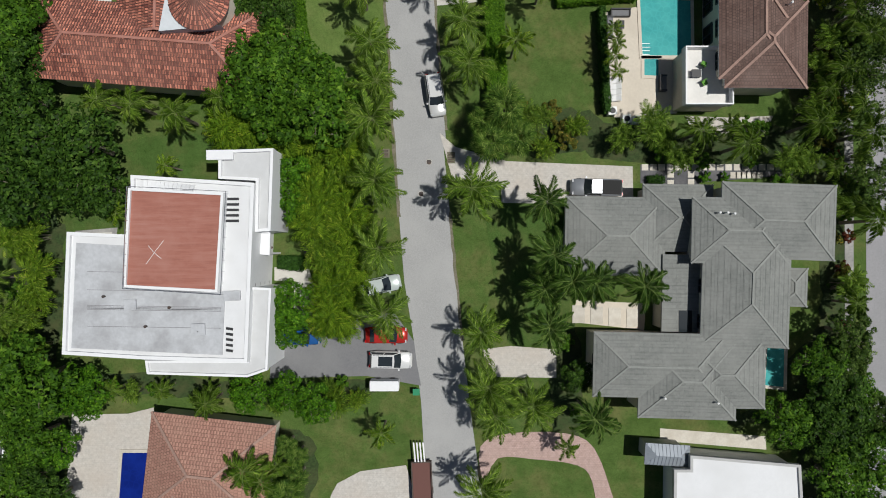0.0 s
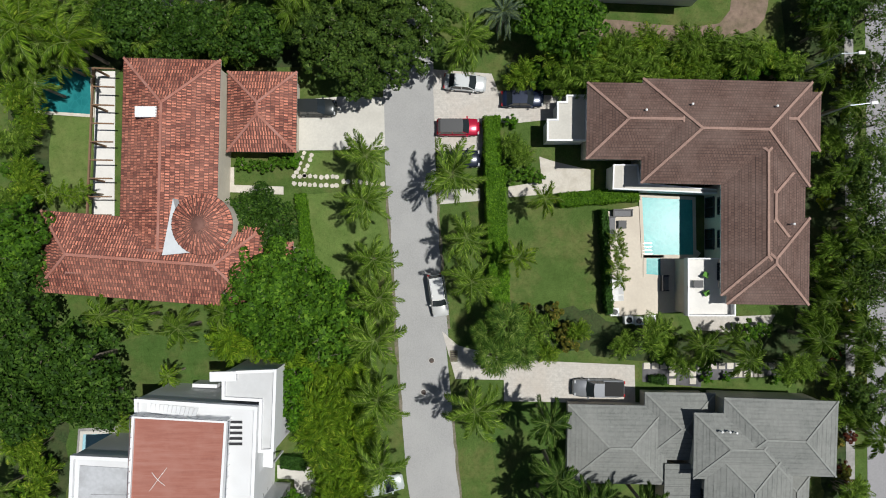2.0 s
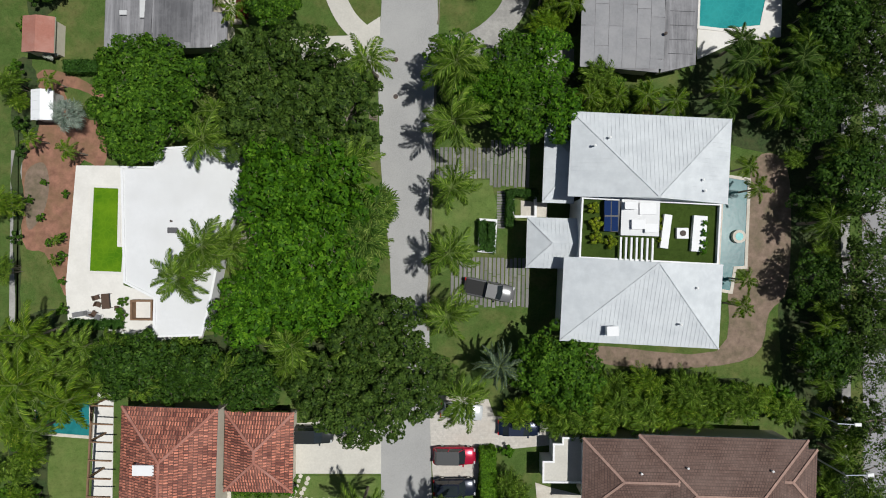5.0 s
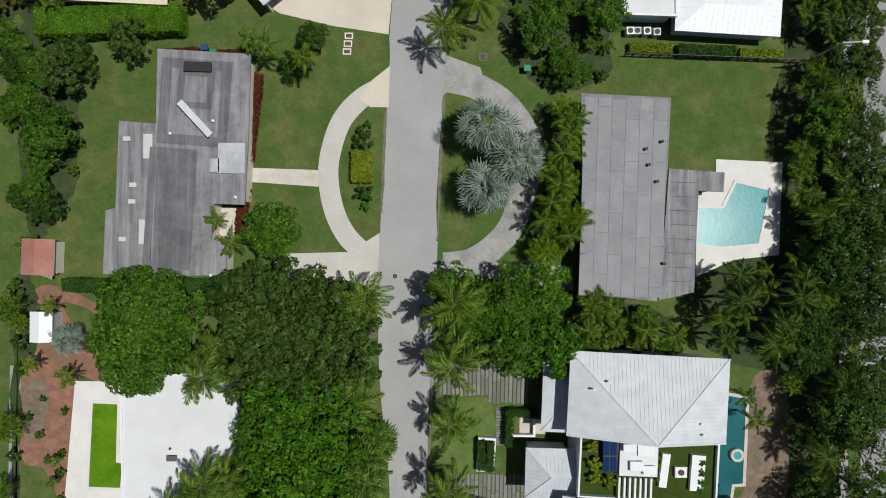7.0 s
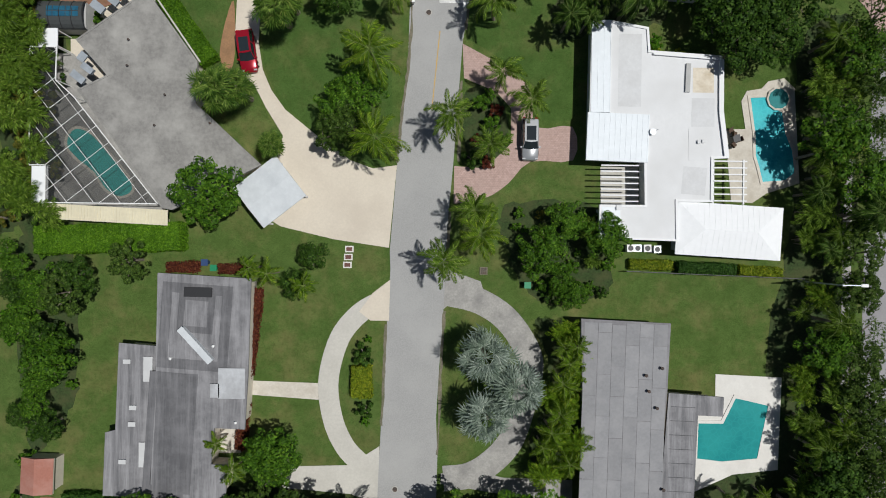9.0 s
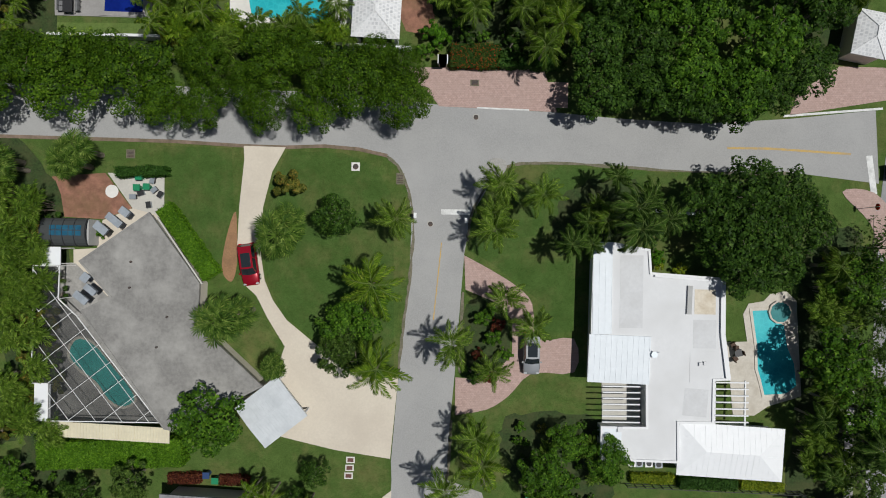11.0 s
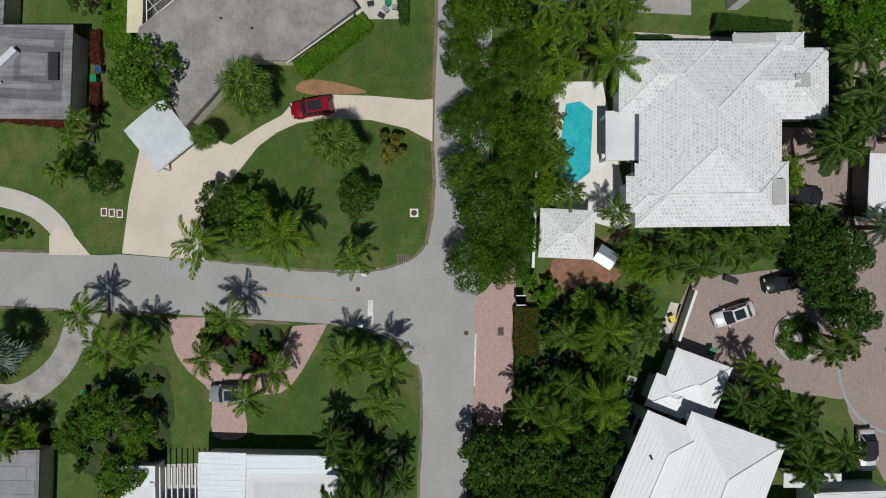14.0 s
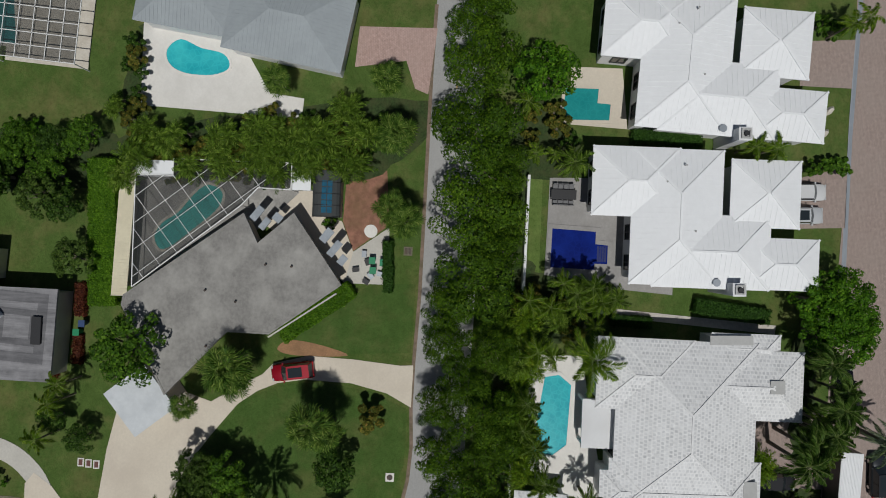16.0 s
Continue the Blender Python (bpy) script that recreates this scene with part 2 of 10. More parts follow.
ridge_pink = surface("ridge_pink", (0.31, 0.2, 0.16), (0.22, 0.14, 0.115), 0.8, 0.8, 4.0, 0.2, 0.5, 0.3)
shingle_grey = tiles("shingle_grey", (0.222, 0.23, 0.214), (0.2, 0.207, 0.193), (0.145, 0.15, 0.14), 0.9, 0.4, 0.85, 0, (0.25, 0.253, 0.235), 0.6, 0.35, 0.014)
tile_white = tiles("tile_white", (0.72, 0.725, 0.73), (0.51, 0.517, 0.53), (0.76, 0.76, 0.755), 0.4, 0.42, 0.7, 0, (0.68, 0.685, 0.69), 0.6, 0.2, 0.085)
paver_pink = tiles("paver_pink", (0.5, 0.355, 0.315), (0.44, 0.305, 0.265), (0.33, 0.235, 0.205), 0.3, 0.2, 0.85, 0, (0.38, 0.28, 0.245), 0.5, 0.2, 0.012)
paver_beige = tiles("paver_beige", (0.56, 0.53, 0.485), (0.51, 0.48, 0.435), (0.48, 0.45, 0.405), 0.33, 0.24, 0.85, 0, (0.44, 0.385, 0.33), 0.7, 0.2, 0.014)
paver_court = tiles("paver_court", (0.37, 0.29, 0.26), (0.32, 0.25, 0.22), (0.25, 0.2, 0.17), 0.3, 0.15, 0.85, 0, (0.3, 0.25, 0.22), 0.5, 0.2, 0.012)
turf = lawn("turf", (0.035, 0.06, 0.01), (0.06, 0.095, 0.018), (0.06, 0.08, 0.02), 0.2)
pool_teal = water("pool_teal", (0.035, 0.27, 0.27), (0.07, 0.36, 0.345))
pool_aqua = water("pool_aqua", (0.01, 0.3, 0.36), (0.045, 0.45, 0.48))
pool_blue = water("pool_blue", (0.004, 0.012, 0.12), (0.006, 0.02, 0.18))
pool_green = water("pool_green", (0.05, 0.14, 0.006), (0.115, 0.22, 0.01))
pool_jade = water("pool_jade", (0.012, 0.2, 0.205), (0.022, 0.255, 0.25))
pool_dark = water("pool_dark", (0.012, 0.13, 0.14), (0.025, 0.2, 0.2))
pool_cage_teal = water("pool_cage_teal", (0.03, 0.3, 0.28), (0.06, 0.42, 0.38))
pool_deep = water("pool_deep", (0.01, 0.08, 0.09), (0.018, 0.12, 0.125))
verge_dirt = surface("verge_dirt", (0.17, 0.15, 0.11), (0.09, 0.1, 0.05), 0.95, 1.2, 5.0, 0.3, 0.8, 0.4)
earth = surface("earth", (0.2, 0.145, 0.11), (0.1, 0.09, 0.05), 0.95, 0.5, 1.6, 0.3, 0.8, 0.5)
deck_light = surface("deck_light", (0.52, 0.525, 0.525), (0.42, 0.42, 0.415), 0.8, 0.5, 4.0, 0.05, 0.5, 0.15)
solar_glass = surface("solar_glass", (0.012, 0.028, 0.09), None, 0.9, 1, 4, 0.05, 0, 0, 0.0, 0.02)
deck_grey = surface("deck_grey", (0.29, 0.28, 0.27), (0.22, 0.21, 0.2), 0.85, 0.6, 4.0, 0.1, 0.6, 0.2)
awning_cream = surface("awning_cream", (0.62, 0.57, 0.42), (0.5, 0.45, 0.33), 0.6, 0.5, 3.0, 0.06, 0.5, 0.1)
metal_slate = surface("metal_slate", (0.3, 0.33, 0.345), (0.25, 0.275, 0.29), 0.6, 0.3, 1.5, 0.06, 0.5, 0.05, 0.0, 0.2)
duct_grey = surface("duct_grey", (0.3, 0.33, 0.36), (0.2, 0.22, 0.24), 0.6, 0.8, 3.0, 0.1, 0.6, 0.1)
glass_blue = surface("glass_blue", (0.02, 0.09, 0.15), (0.03, 0.14, 0.2), 0.12, 1.2, 2, 0.2, 0.6, 0, 0.0, 0.5)
pool_black = water("pool_black", (0.004, 0.02, 0.022), (0.008, 0.03, 0.03))
leaf_mid = foliage("leaf_mid", (0.0315, 0.085, 0.008), (0.113, 0.245, 0.018), (0.216, 0.36, 0.035))
leaf_dark = foliage("leaf_dark", (0.018, 0.048, 0.007), (0.0675, 0.145, 0.017), (0.135, 0.23, 0.036), 0.42)
leaf_areca = foliage("leaf_areca", (0.085, 0.18, 0.01), (0.23, 0.36, 0.022), (0.36, 0.44, 0.04), 0.4)
leaf_bright = foliage("leaf_bright", (0.0315, 0.1, 0.006), (0.108, 0.265, 0.012), (0.207, 0.38, 0.025))
leaf_olive = foliage("leaf_olive", (0.028, 0.06, 0.011), (0.1, 0.172, 0.026), (0.18, 0.25, 0.055))
leaf_yellow = foliage("leaf_yellow", (0.135, 0.203, 0.0135), (0.378, 0.446, 0.027), (0.54, 0.486, 0.0405))
leaf_red = foliage("leaf_red", (0.07, 0.016, 0.012), (0.2, 0.05, 0.028), (0.3, 0.11, 0.04))
leaf_bronze = foliage("leaf_bronze", (0.06, 0.085, 0.014), (0.22, 0.21, 0.035), (0.42, 0.24, 0.05), 0.42)
leaf_rain = foliage("leaf_rain", (0.03, 0.074, 0.004), (0.096, 0.19, 0.009), (0.18, 0.28, 0.018))
leaf_flower = foliage("leaf_flower", (0.02, 0.055, 0.008), (0.065, 0.13, 0.016), (0.62, 0.05, 0.02))
leaf_white = foliage("leaf_white", (0.575, 0.575, 0.517), (0.805, 0.805, 0.759))
palm_green = foliage("palm_green", (0.0644, 0.13, 0.013), (0.211, 0.332, 0.039), (0.374, 0.481, 0.091), 0.32)
palm_rib = surface("palm_rib", (0.15, 0.21, 0.05), None, 0.45, 1, 5, 0.1, 0, 0)
leaf_hedge = foliage("leaf_hedge", (0.0675, 0.165, 0.01), (0.149, 0.31, 0.016), (0.216, 0.38, 0.03))
leaf_hedge_dark = foliage("leaf_hedge_dark", (0.027, 0.075, 0.012), (0.063, 0.15, 0.022), (0.09, 0.19, 0.03))
palm_yellow = foliage("palm_yellow", (0.0776, 0.155, 0.0092), (0.217, 0.345, 0.0276), (0.393, 0.46, 0.0575), 0.36)
palm_dark = foliage("palm_dark", (0.0302, 0.072, 0.0108), (0.108, 0.198, 0.0312), (0.216, 0.312, 0.072), 0.32)
palm_grey = foliage("palm_grey", (0.102, 0.153, 0.102), (0.255, 0.323, 0.221), (0.374, 0.425, 0.306), 0.4)
palm_silver = foliage("palm_silver", (0.2, 0.25, 0.21), (0.42, 0.48, 0.42), (0.56, 0.61, 0.54), 0.4)
palm_blue = foliage("palm_blue", (0.062, 0.135, 0.018), (0.2, 0.31, 0.05), (0.34, 0.42, 0.1), 0.42)
bark = surface("bark", (0.22, 0.19, 0.15), (0.12, 0.1, 0.08), 0.95, 1.5, 9.0, 0.3, 0.7, 0.6)
glass_dark = surface("glass_dark", (0.02, 0.026, 0.03), None, 0.06, 1, 1, 0.05, 0, 0, 0.0, 0.6)
rubber = surface("rubber", (0.02, 0.02, 0.02), None, 0.8, 1, 9, 0.1, 0, 0.1)
chrome = surface("chrome", (0.6, 0.6, 0.6), None, 0.25, 1, 3, 0.03, 0, 0, 0.9)
frame_dark = surface("frame_dark", (0.03, 0.03, 0.032), None, 0.5, 1, 6, 0.1, 0, 0)
frame_white = surface("frame_white", (0.7, 0.7, 0.69), None, 0.5, 1, 6, 0.05, 0, 0)
timber = surface("timber", (0.2, 0.12, 0.07), (0.13, 0.085, 0.055), 0.8, 1.5, 8, 0.15, 0.6, 0.2)
iron = surface("iron", (0.06, 0.05, 0.045), (0.12, 0.07, 0.05), 0.7, 1.5, 8, 0.2, 0.6, 0.2)
plastic_green = surface("plastic_green", (0.015, 0.2, 0.09), None, 0.5, 1, 4, 0.08, 0, 0)
road_paint = surface("road_paint", (0.66, 0.66, 0.64), (0.4, 0.4, 0.39), 0.8, 1.2, 9, 0.1, 0.7, 0.1)
road_yellow = surface("road_yellow", (0.5, 0.33, 0.1), (0.3, 0.26, 0.2), 0.85, 1.0, 9, 0.12, 0.8, 0.1)
screen_net = surface("screen_net", (0.05, 0.055, 0.055), None, 0.8, 1, 6, 0.1, 0, 0)


def see_through(name, col, keep):
    m, nt, b = graph(name, 0.6)
    b.inputs["Base Color"].default_value = (*col, 1)
    b.inputs["Alpha"].default_value = keep
    return m


mesh_screen = see_through("mesh_screen", (0.02, 0.022, 0.022), 0.45)
red_light = surface("red_light", (0.35, 0.01, 0.01), None, 0.2, 1, 3, 0.05, 0, 0)
lamp_glass = surface("lamp_glass", (0.4, 0.41, 0.42), None, 0.2, 1, 3, 0.03, 0, 0)


# ---- building blocks ----
def finish(name, bm, material, parent=None, smooth=False):
    me = bpy.data.meshes.new(name)
    bm.to_mesh(me)
    bm.free()
    for m in material if isinstance(material, (list, tuple)) else [material]:
        me.materials.append(m)
    if smooth:
        me.polygons.foreach_set("use_smooth", [True] * len(me.polygons))
    ob = new(name, me)
    if parent:
        ob.parent = parent
    return ob


def part(name, bm, material, parent, label="", smooth=False):
    return tagged(finish(name, bm, material, parent, smooth), label)


def thing(name, label, category, group="", at=(0, 0, 0), turn=0.0):
    ob = tagged(new(name), label, category, group)
    ob.empty_display_size = 0.5
    ob.matrix_basis = pose(*at, 0, 0, turn)
    return ob


def structure(name, bm, material, label="", category=""):
    return tagged(finish(name, bm, material), label or name.replace("_", " "), category or name.split("_")[0], kind="structure")


def uv_top(bm, turn=0.0):
    """Maps all faces from above, in metres."""
    lay = bm.loops.layers.uv.verify()
    c, s = math.cos(radians(turn)), math.sin(radians(turn))
    for f in bm.faces:
        for l in f.loops:
            x, y = l.vert.co.x, l.vert.co.y
            l[lay].uv = (c * x + s * y, -s * x + c * y)


def slab(bm, pts, z0, z1):
    """An upright prism on the outline pts."""
    area = sum(a[0] * b[1] - b[0] * a[1] for a, b in zip(pts, pts[1:] + pts[:1]))
    pts = list(pts) if area > 0 else list(pts)[::-1]
    lo = [bm.verts.new((x, y, z0)) for x, y in pts]
    hi = [bm.verts.new((x, y, z1)) for x, y in pts]
    bm.faces.new(hi)
    bm.faces.new(lo[::-1])
    n = len(pts)
    for i in range(n):
        bm.faces.new((lo[i], lo[(i + 1) % n], hi[(i + 1) % n], hi[i]))


def inset(pts, d):
    """The outline drawn in by d (mitred)."""
    pts = [Vector(p) for p in pts]
    area = sum(a.x * b.y - b.x * a.y for a, b in zip(pts, pts[1:] + pts[:1]))
    d = d if area > 0 else -d
    out = []
    n = len(pts)
    for i in range(n):
        a, b, c = pts[i - 1], pts[i], pts[(i + 1) % n]
        e, f = (b - a).normalized(), (c - b).normalized()
        n1, n2 = Vector((-e.y, e.x)), Vector((-f.y, f.x))
        m = n1 + n2
        out.append(tuple(b + m * (d / max(0.3, 1 + n1.dot(n2)))))
    return out


def rim(bm, pts, width, z0, z1):
    """A band of the given width along the inside of an outline."""
    inn = inset(pts, width)
    n = len(pts)
    v = [[bm.verts.new((*p, z)) for p in q] for q in (pts, inn) for z in (z0, z1)]
    for i in range(n):
        j = (i + 1) % n
        for a, b in ((v[0], v[1]), (v[1], v[3]), (v[3], v[2])):
            bm.faces.new((a[i], a[j], b[j], b[i]))
    bmesh.ops.recalc_face_normals(bm, faces=bm.faces[:])


def bar(bm, p, q, w, h=None):
    """A straight bar of section w by h from p to q."""
    p, q = Vector(p), Vector(q)
    h = h or w
    e = (q - p).normalized()
    s = e.cross(Vector((0, 0, 1)))
    s = s.normalized() if s.length > 1e-4 else Vector((1, 0, 0))
    u = s.cross(e)
    c = [(-1, -1), (1, -1), (1, 1), (-1, 1)]
    a = [bm.verts.new(p + s * (i * w / 2) + u * (j * h / 2)) for i, j in c]
    b = [bm.verts.new(q + s * (i * w / 2) + u * (j * h / 2)) for i, j in c]
    for i in range(4):
        bm.faces.new((a[i], a[(i + 1) % 4], b[(i + 1) % 4], b[i]))
    bm.faces.new(a[::-1])
    bm.faces.new(b)


def block(bm, x0, y0, z0, x1, y1, z1, m=None):
    vs = [bm.verts.new((x, y, z)) for z in (z0, z1) for x, y in ((x0, y0), (x1, y0), (x1, y1), (x0, y1))]
    for f in ((3, 2, 1, 0), (4, 5, 6, 7), (0, 1, 5, 4), (1, 2, 6, 5), (2, 3, 7, 6), (3, 0, 4, 7)):
        bm.faces.new([vs[i] for i in f])
    if m:
        for v in vs:
            v.co = m @ v.co
    return vs


def drum(bm, x, y, z0, z1, r0, r1=None, n=12):
    r1 = r0 if r1 is None else r1
    lo = [bm.verts.new((x + r0 * math.cos(k * math.tau / n), y + r0 * math.sin(k * math.tau / n), z0)) for k in range(n)]
    hi = [bm.verts.new((x + r1 * math.cos(k * math.tau / n), y + r1 * math.sin(k * math.tau / n), z1)) for k in range(n)]
    for k in range(n):
        bm.faces.new((lo[k], lo[(k + 1) % n], hi[(k + 1) % n], hi[k]))
    bm.faces.new(hi)
    bm.faces.new(lo[::-1])


def smooth_line(pts, steps=6, closed=False):
    """A rounded line through the points."""
    p = [Vector(q) for q in pts]
    n = len(p)
    out = []
    for i in range(n if closed else n - 1):
        a, b, c, d = ((p[(i - 1) % n], p[i], p[(i + 1) % n], p[(i + 2) % n]) if closed else (p[max(i - 1, 0)], p[i], p[i + 1], p[min(i + 2, n - 1)]))
        for k in range(steps):
            t = k / steps
            out.append(tuple(0.5 * ((2 * b) + (c - a) * t + (2 * a - 5 * b + 4 * c - d) * t * t + (3 * b - a - 3 * c + d) * t ** 3)))
    if not closed:
        out.append(tuple(p[-1]))
    return out


def band(pts, width):
    """The outline of a strip of that width along a line."""
    p = [Vector(q) for q in pts]
    left, right = [], []
    for i, q in enumerate(p):
        e = (p[min(i + 1, len(p) - 1)] - p[max(i - 1, 0)]).normalized()
        s = Vector((-e.y, e.x)) * width / 2
        left.append(tuple(q + s))
        right.append(tuple(q - s))
    return right + left[::-1]


def paving(name, pts, material, label, category="driveway", z=0.05, turn=0.0, low=-0.1):
    bm = bmesh.new()
    slab(bm, list(pts), low, z)
    uv_top(bm, turn)
    return structure(name, bm, material, label, category)


# ---- roofs and houses ----
class Wing:
    """A rectangle from three corners in turn: its middle, sides and turn."""

    def __init__(self, a, b, c):
        a, b, c = Vector(a), Vector(b), Vector(c)
        e = (b - a).normalized()
        n = Vector((-e.y, e.x))
        deep = (c - b).dot(n)
        self.w, self.d = (b - a).length, abs(deep)
        mid = (a + b) / 2 + n * deep / 2
        self.x, self.y = mid
        self.turn = math.degrees(math.atan2(e.y, e.x))

    def at(self, u, v, z=0.0):
        """u and v from -1 to 1 across the rectangle."""
        return pose(self.x, self.y, 0, 0, 0, self.turn) @ Vector((u * self.w / 2, v * self.d / 2, z))

    def outline(self, grow=0.0):
        hw, hd = self.w / 2 + grow, self.d / 2 + grow
        m = pose(self.x, self.y, 0, 0, 0, self.turn)
        return [tuple((m @ Vector((x, y, 0)))[:2]) for x, y in ((-hw, -hd), (hw, -hd), (hw, hd), (-hw, hd))]


def hip_faces(wg, z, rise, gable=(0, 0)):
    """The four slopes of a hipped roof (or gabled ends), as lists of points."""
    swap = wg.d > wg.w
    L, D = (wg.d, wg.w) if swap else (wg.w, wg.d)
    m = pose(wg.x, wg.y, z, 0, 0, wg.turn + (90 if swap else 0))
    r0 = -L / 2 + (0 if gable[0] else D / 2)
    r1 = L / 2 - (0 if gable[1] else D / 2)
    if r1 - r0 < 0.05:
        r0, r1 = r0 - 0.03, r1 + 0.03
    c = [Vector(p) for p in ((-L / 2, -D / 2, 0), (L / 2, -D / 2, 0), (L / 2, D / 2, 0), (-L / 2, D / 2, 0), (r0, 0, rise), (r1, 0, rise))]
    c = [m @ p for p in c]
    return [[c[0], c[1], c[5], c[4]], [c[1], c[2], c[5]], [c[2], c[3], c[4], c[5]], [c[3], c[0], c[4]]], c


def lines_on(bm, face, spacing, w, h, up=True):
    """Ribs on a slope: up it, or along its eaves."""
    o = face[0]
    u = (face[1] - face[0]).normalized()
    nrm = u.cross(face[2] - face[0]).normalized()
    v = nrm.cross(u)
    flat = [((p - o).dot(u), (p - o).dot(v)) for p in face]
    k = 0 if up else 1
    lo, hi = min(q[k] for q in flat), max(q[k] for q in flat)
    s = lo + spacing / 2
    while s < hi:
        hits = []
        for (a, b) in zip(flat, flat[1:] + flat[:1]):
            if (a[k] - s) * (b[k] - s) < 0:
                t = (s - a[k]) / (b[k] - a[k])
                hits.append(a[1 - k] + t * (b[1 - k] - a[1 - k]))
        if len(hits) == 2 and abs(hits[0] - hits[1]) > 0.2:
            p, q = [(o + u * s + v * x) if up else (o + u * x + v * s) for x in hits]
            bar(bm, p + nrm * h / 2, q + nrm * h / 2, w, h)
        s += spacing


def slope(bm, face, thick=0.16):
    lay = bm.loops.layers.uv.verify()
    o = face[0]
    u = (face[1] - face[0]).normalized()
    v = u.cross(face[2] - face[0]).normalized().cross(u)
    f = bm.faces.new([bm.verts.new(p) for p in face])
    off = (o.x * 1.7 + o.y * 0.9) % 5
    for l in f.loops:
        d = l.vert.co - o
        l[lay].uv = (d.dot(u) + off, d.dot(v))


def hip_roof(house, wings, material, ridge=None, rib=None, rib_mat=None, under=None, cap_width=0.26):
    """One roof over several wings (wing, eaves height, rise, gable). ridge: the caps' material; rib: spacing, width, height, up the slope or along."""
    roofs = []
    for wg, z, rise, *g in wings:
        bm, ribs, soffit = bmesh.new(), bmesh.new(), bmesh.new()
        faces, c = hip_faces(wg, z, rise, g[0] if g else (0, 0))
        for f in faces:
            slope(bm, f)
            if rib:
                lines_on(ribs, f, *rib)
        bmesh.ops.remove_doubles(bm, verts=bm.verts[:], dist=0.001)
        slab(soffit, wg.outline(-0.02), z - 0.22, z - 0.01)
        roof = part("roof", bm, material, house)
        roofs.append(roof)
        part("fascia", soffit, under or white_paint, house)
        if rib:
            tagged(part("roof_ribs", ribs, rib_mat or material, roof), kind="stuff")
        else:
            ribs.free()
        if ridge:
            for a, b in ((0, 4), (3, 4), (1, 5), (2, 5), (4, 5)):
                if (c[a] - c[b]).length > 0.3:
                    cap = bmesh.new()
                    bar(cap, c[a] + Vector((0, 0, 0.02)), c[b] + Vector((0, 0, 0.02)), cap_width, 0.1 if cap_width > 0.17 else 0.05)
                    part("ridge_cap", cap, ridge, roof)
    return roofs


def pitched(wings, z, pitch, drop=0.03):
    """Wings under one eaves height and pitch, each set a little lower than the one before."""
    return [(w, z - drop * k, pitch * min(w.w, w.d) / 2) for k, w in enumerate(wings)]


def sloped_roof(house, wg, z, rise, peak, end, material, rib, rib_mat, under_mat):
    """A roof that climbs from three eaves to a ridge from peak to end (u, v), on the open side."""
    pu, pv = peak
    eu, ev = end
    top, tail = wg.at(pu, pv, z + rise), wg.at(eu, ev, z + rise)
    c = [wg.at(u, v, z) for u, v in ((-1, -1), (1, -1), (1, 1), (-1, 1))]
    bm, ribs, soffit = bmesh.new(), bmesh.new(), bmesh.new()
    faces = []
    for i in range(4):
        a, b = c[i], c[(i + 1) % 4]
        mid = (a + b) / 2
        if (mid.xy - tail.xy).length < 0.06 * (wg.w + wg.d):
            bm.faces.new([bm.verts.new(p) for p in (a, b, tail)])
            continue
        f = [a, b, top]
        if (top - tail).length > 0.1:
            d0, d1 = (b.xy - tail.xy).length, (a.xy - tail.xy).length
            if abs((mid.xy - top.xy).dot((b - a).xy.normalized())) > 0.12 * (b - a).length or min(d0, d1) < (c[0] - c[2]).length * 0.45:
                f = [a, b, tail, top] if d0 < d1 else [a, b, top, tail]
        faces.append(f)
    for f in faces:
        slope(bm, f)
        lines_on(ribs, f, *rib)
    slab(soffit, wg.outline(-0.02), z - 0.22, z - 0.01)
    roof = part("roof", bm, material, house)
    part("fascia", soffit, under_mat, house)
    tagged(part("roof_ribs", ribs, rib_mat, roof), kind="stuff")
    for p in c:
        cap = bmesh.new()
        bar(cap, p + Vector((0, 0, 0.03)), top + Vector((0, 0, 0.03)), 0.14, 0.08)
        if (p.xy - top.xy).length > 3 and abs((p - top).xy.length) < 99 and not ((p.xy - tail.xy).length < (p.xy - top.xy).length - 0.5):
            part("ridge_cap", cap, material, roof)
        else:
            cap.free()
    return roof


def walls(house, outlines, z, material, z0=0.0):
    for pts in outlines:
        bm = bmesh.new()
        slab(bm, list(pts), z0, z)
        part("wall", bm, material, house)


def window(house, p, q, z0, z1, frame_mat=None, bars=1):
    """A window in a wall face that runs from p to q, out to the right of that way."""
    p, q = Vector((*p, 0)), Vector((*q, 0))
    e = (q - p).normalized()
    n = Vector((e.y, -e.x, 0))
    fr = bmesh.new()
    for a, b in ((p + Vector((0, 0, z0)), q + Vector((0, 0, z0))), (p + Vector((0, 0, z1)), q + Vector((0, 0, z1)))):
        bar(fr, a + n * 0.04, b + n * 0.04, 0.12, 0.1)
    for k in range(bars + 2):
        s = p.lerp(q, k / (bars + 1))
        bar(fr, s + n * 0.04 + Vector((0, 0, z0)), s + n * 0.04 + Vector((0, 0, z1)), 0.09, 0.12)
    w = part("window", fr, frame_mat or frame_dark, house)
    gl = bmesh.new()
    bar(gl, p + n * 0.02 + Vector((0, 0, (z0 + z1) / 2)), q + n * 0.02 + Vector((0, 0, (z0 + z1) / 2)), 0.03, z1 - z0)
    part("pane", gl, glass_dark, w)


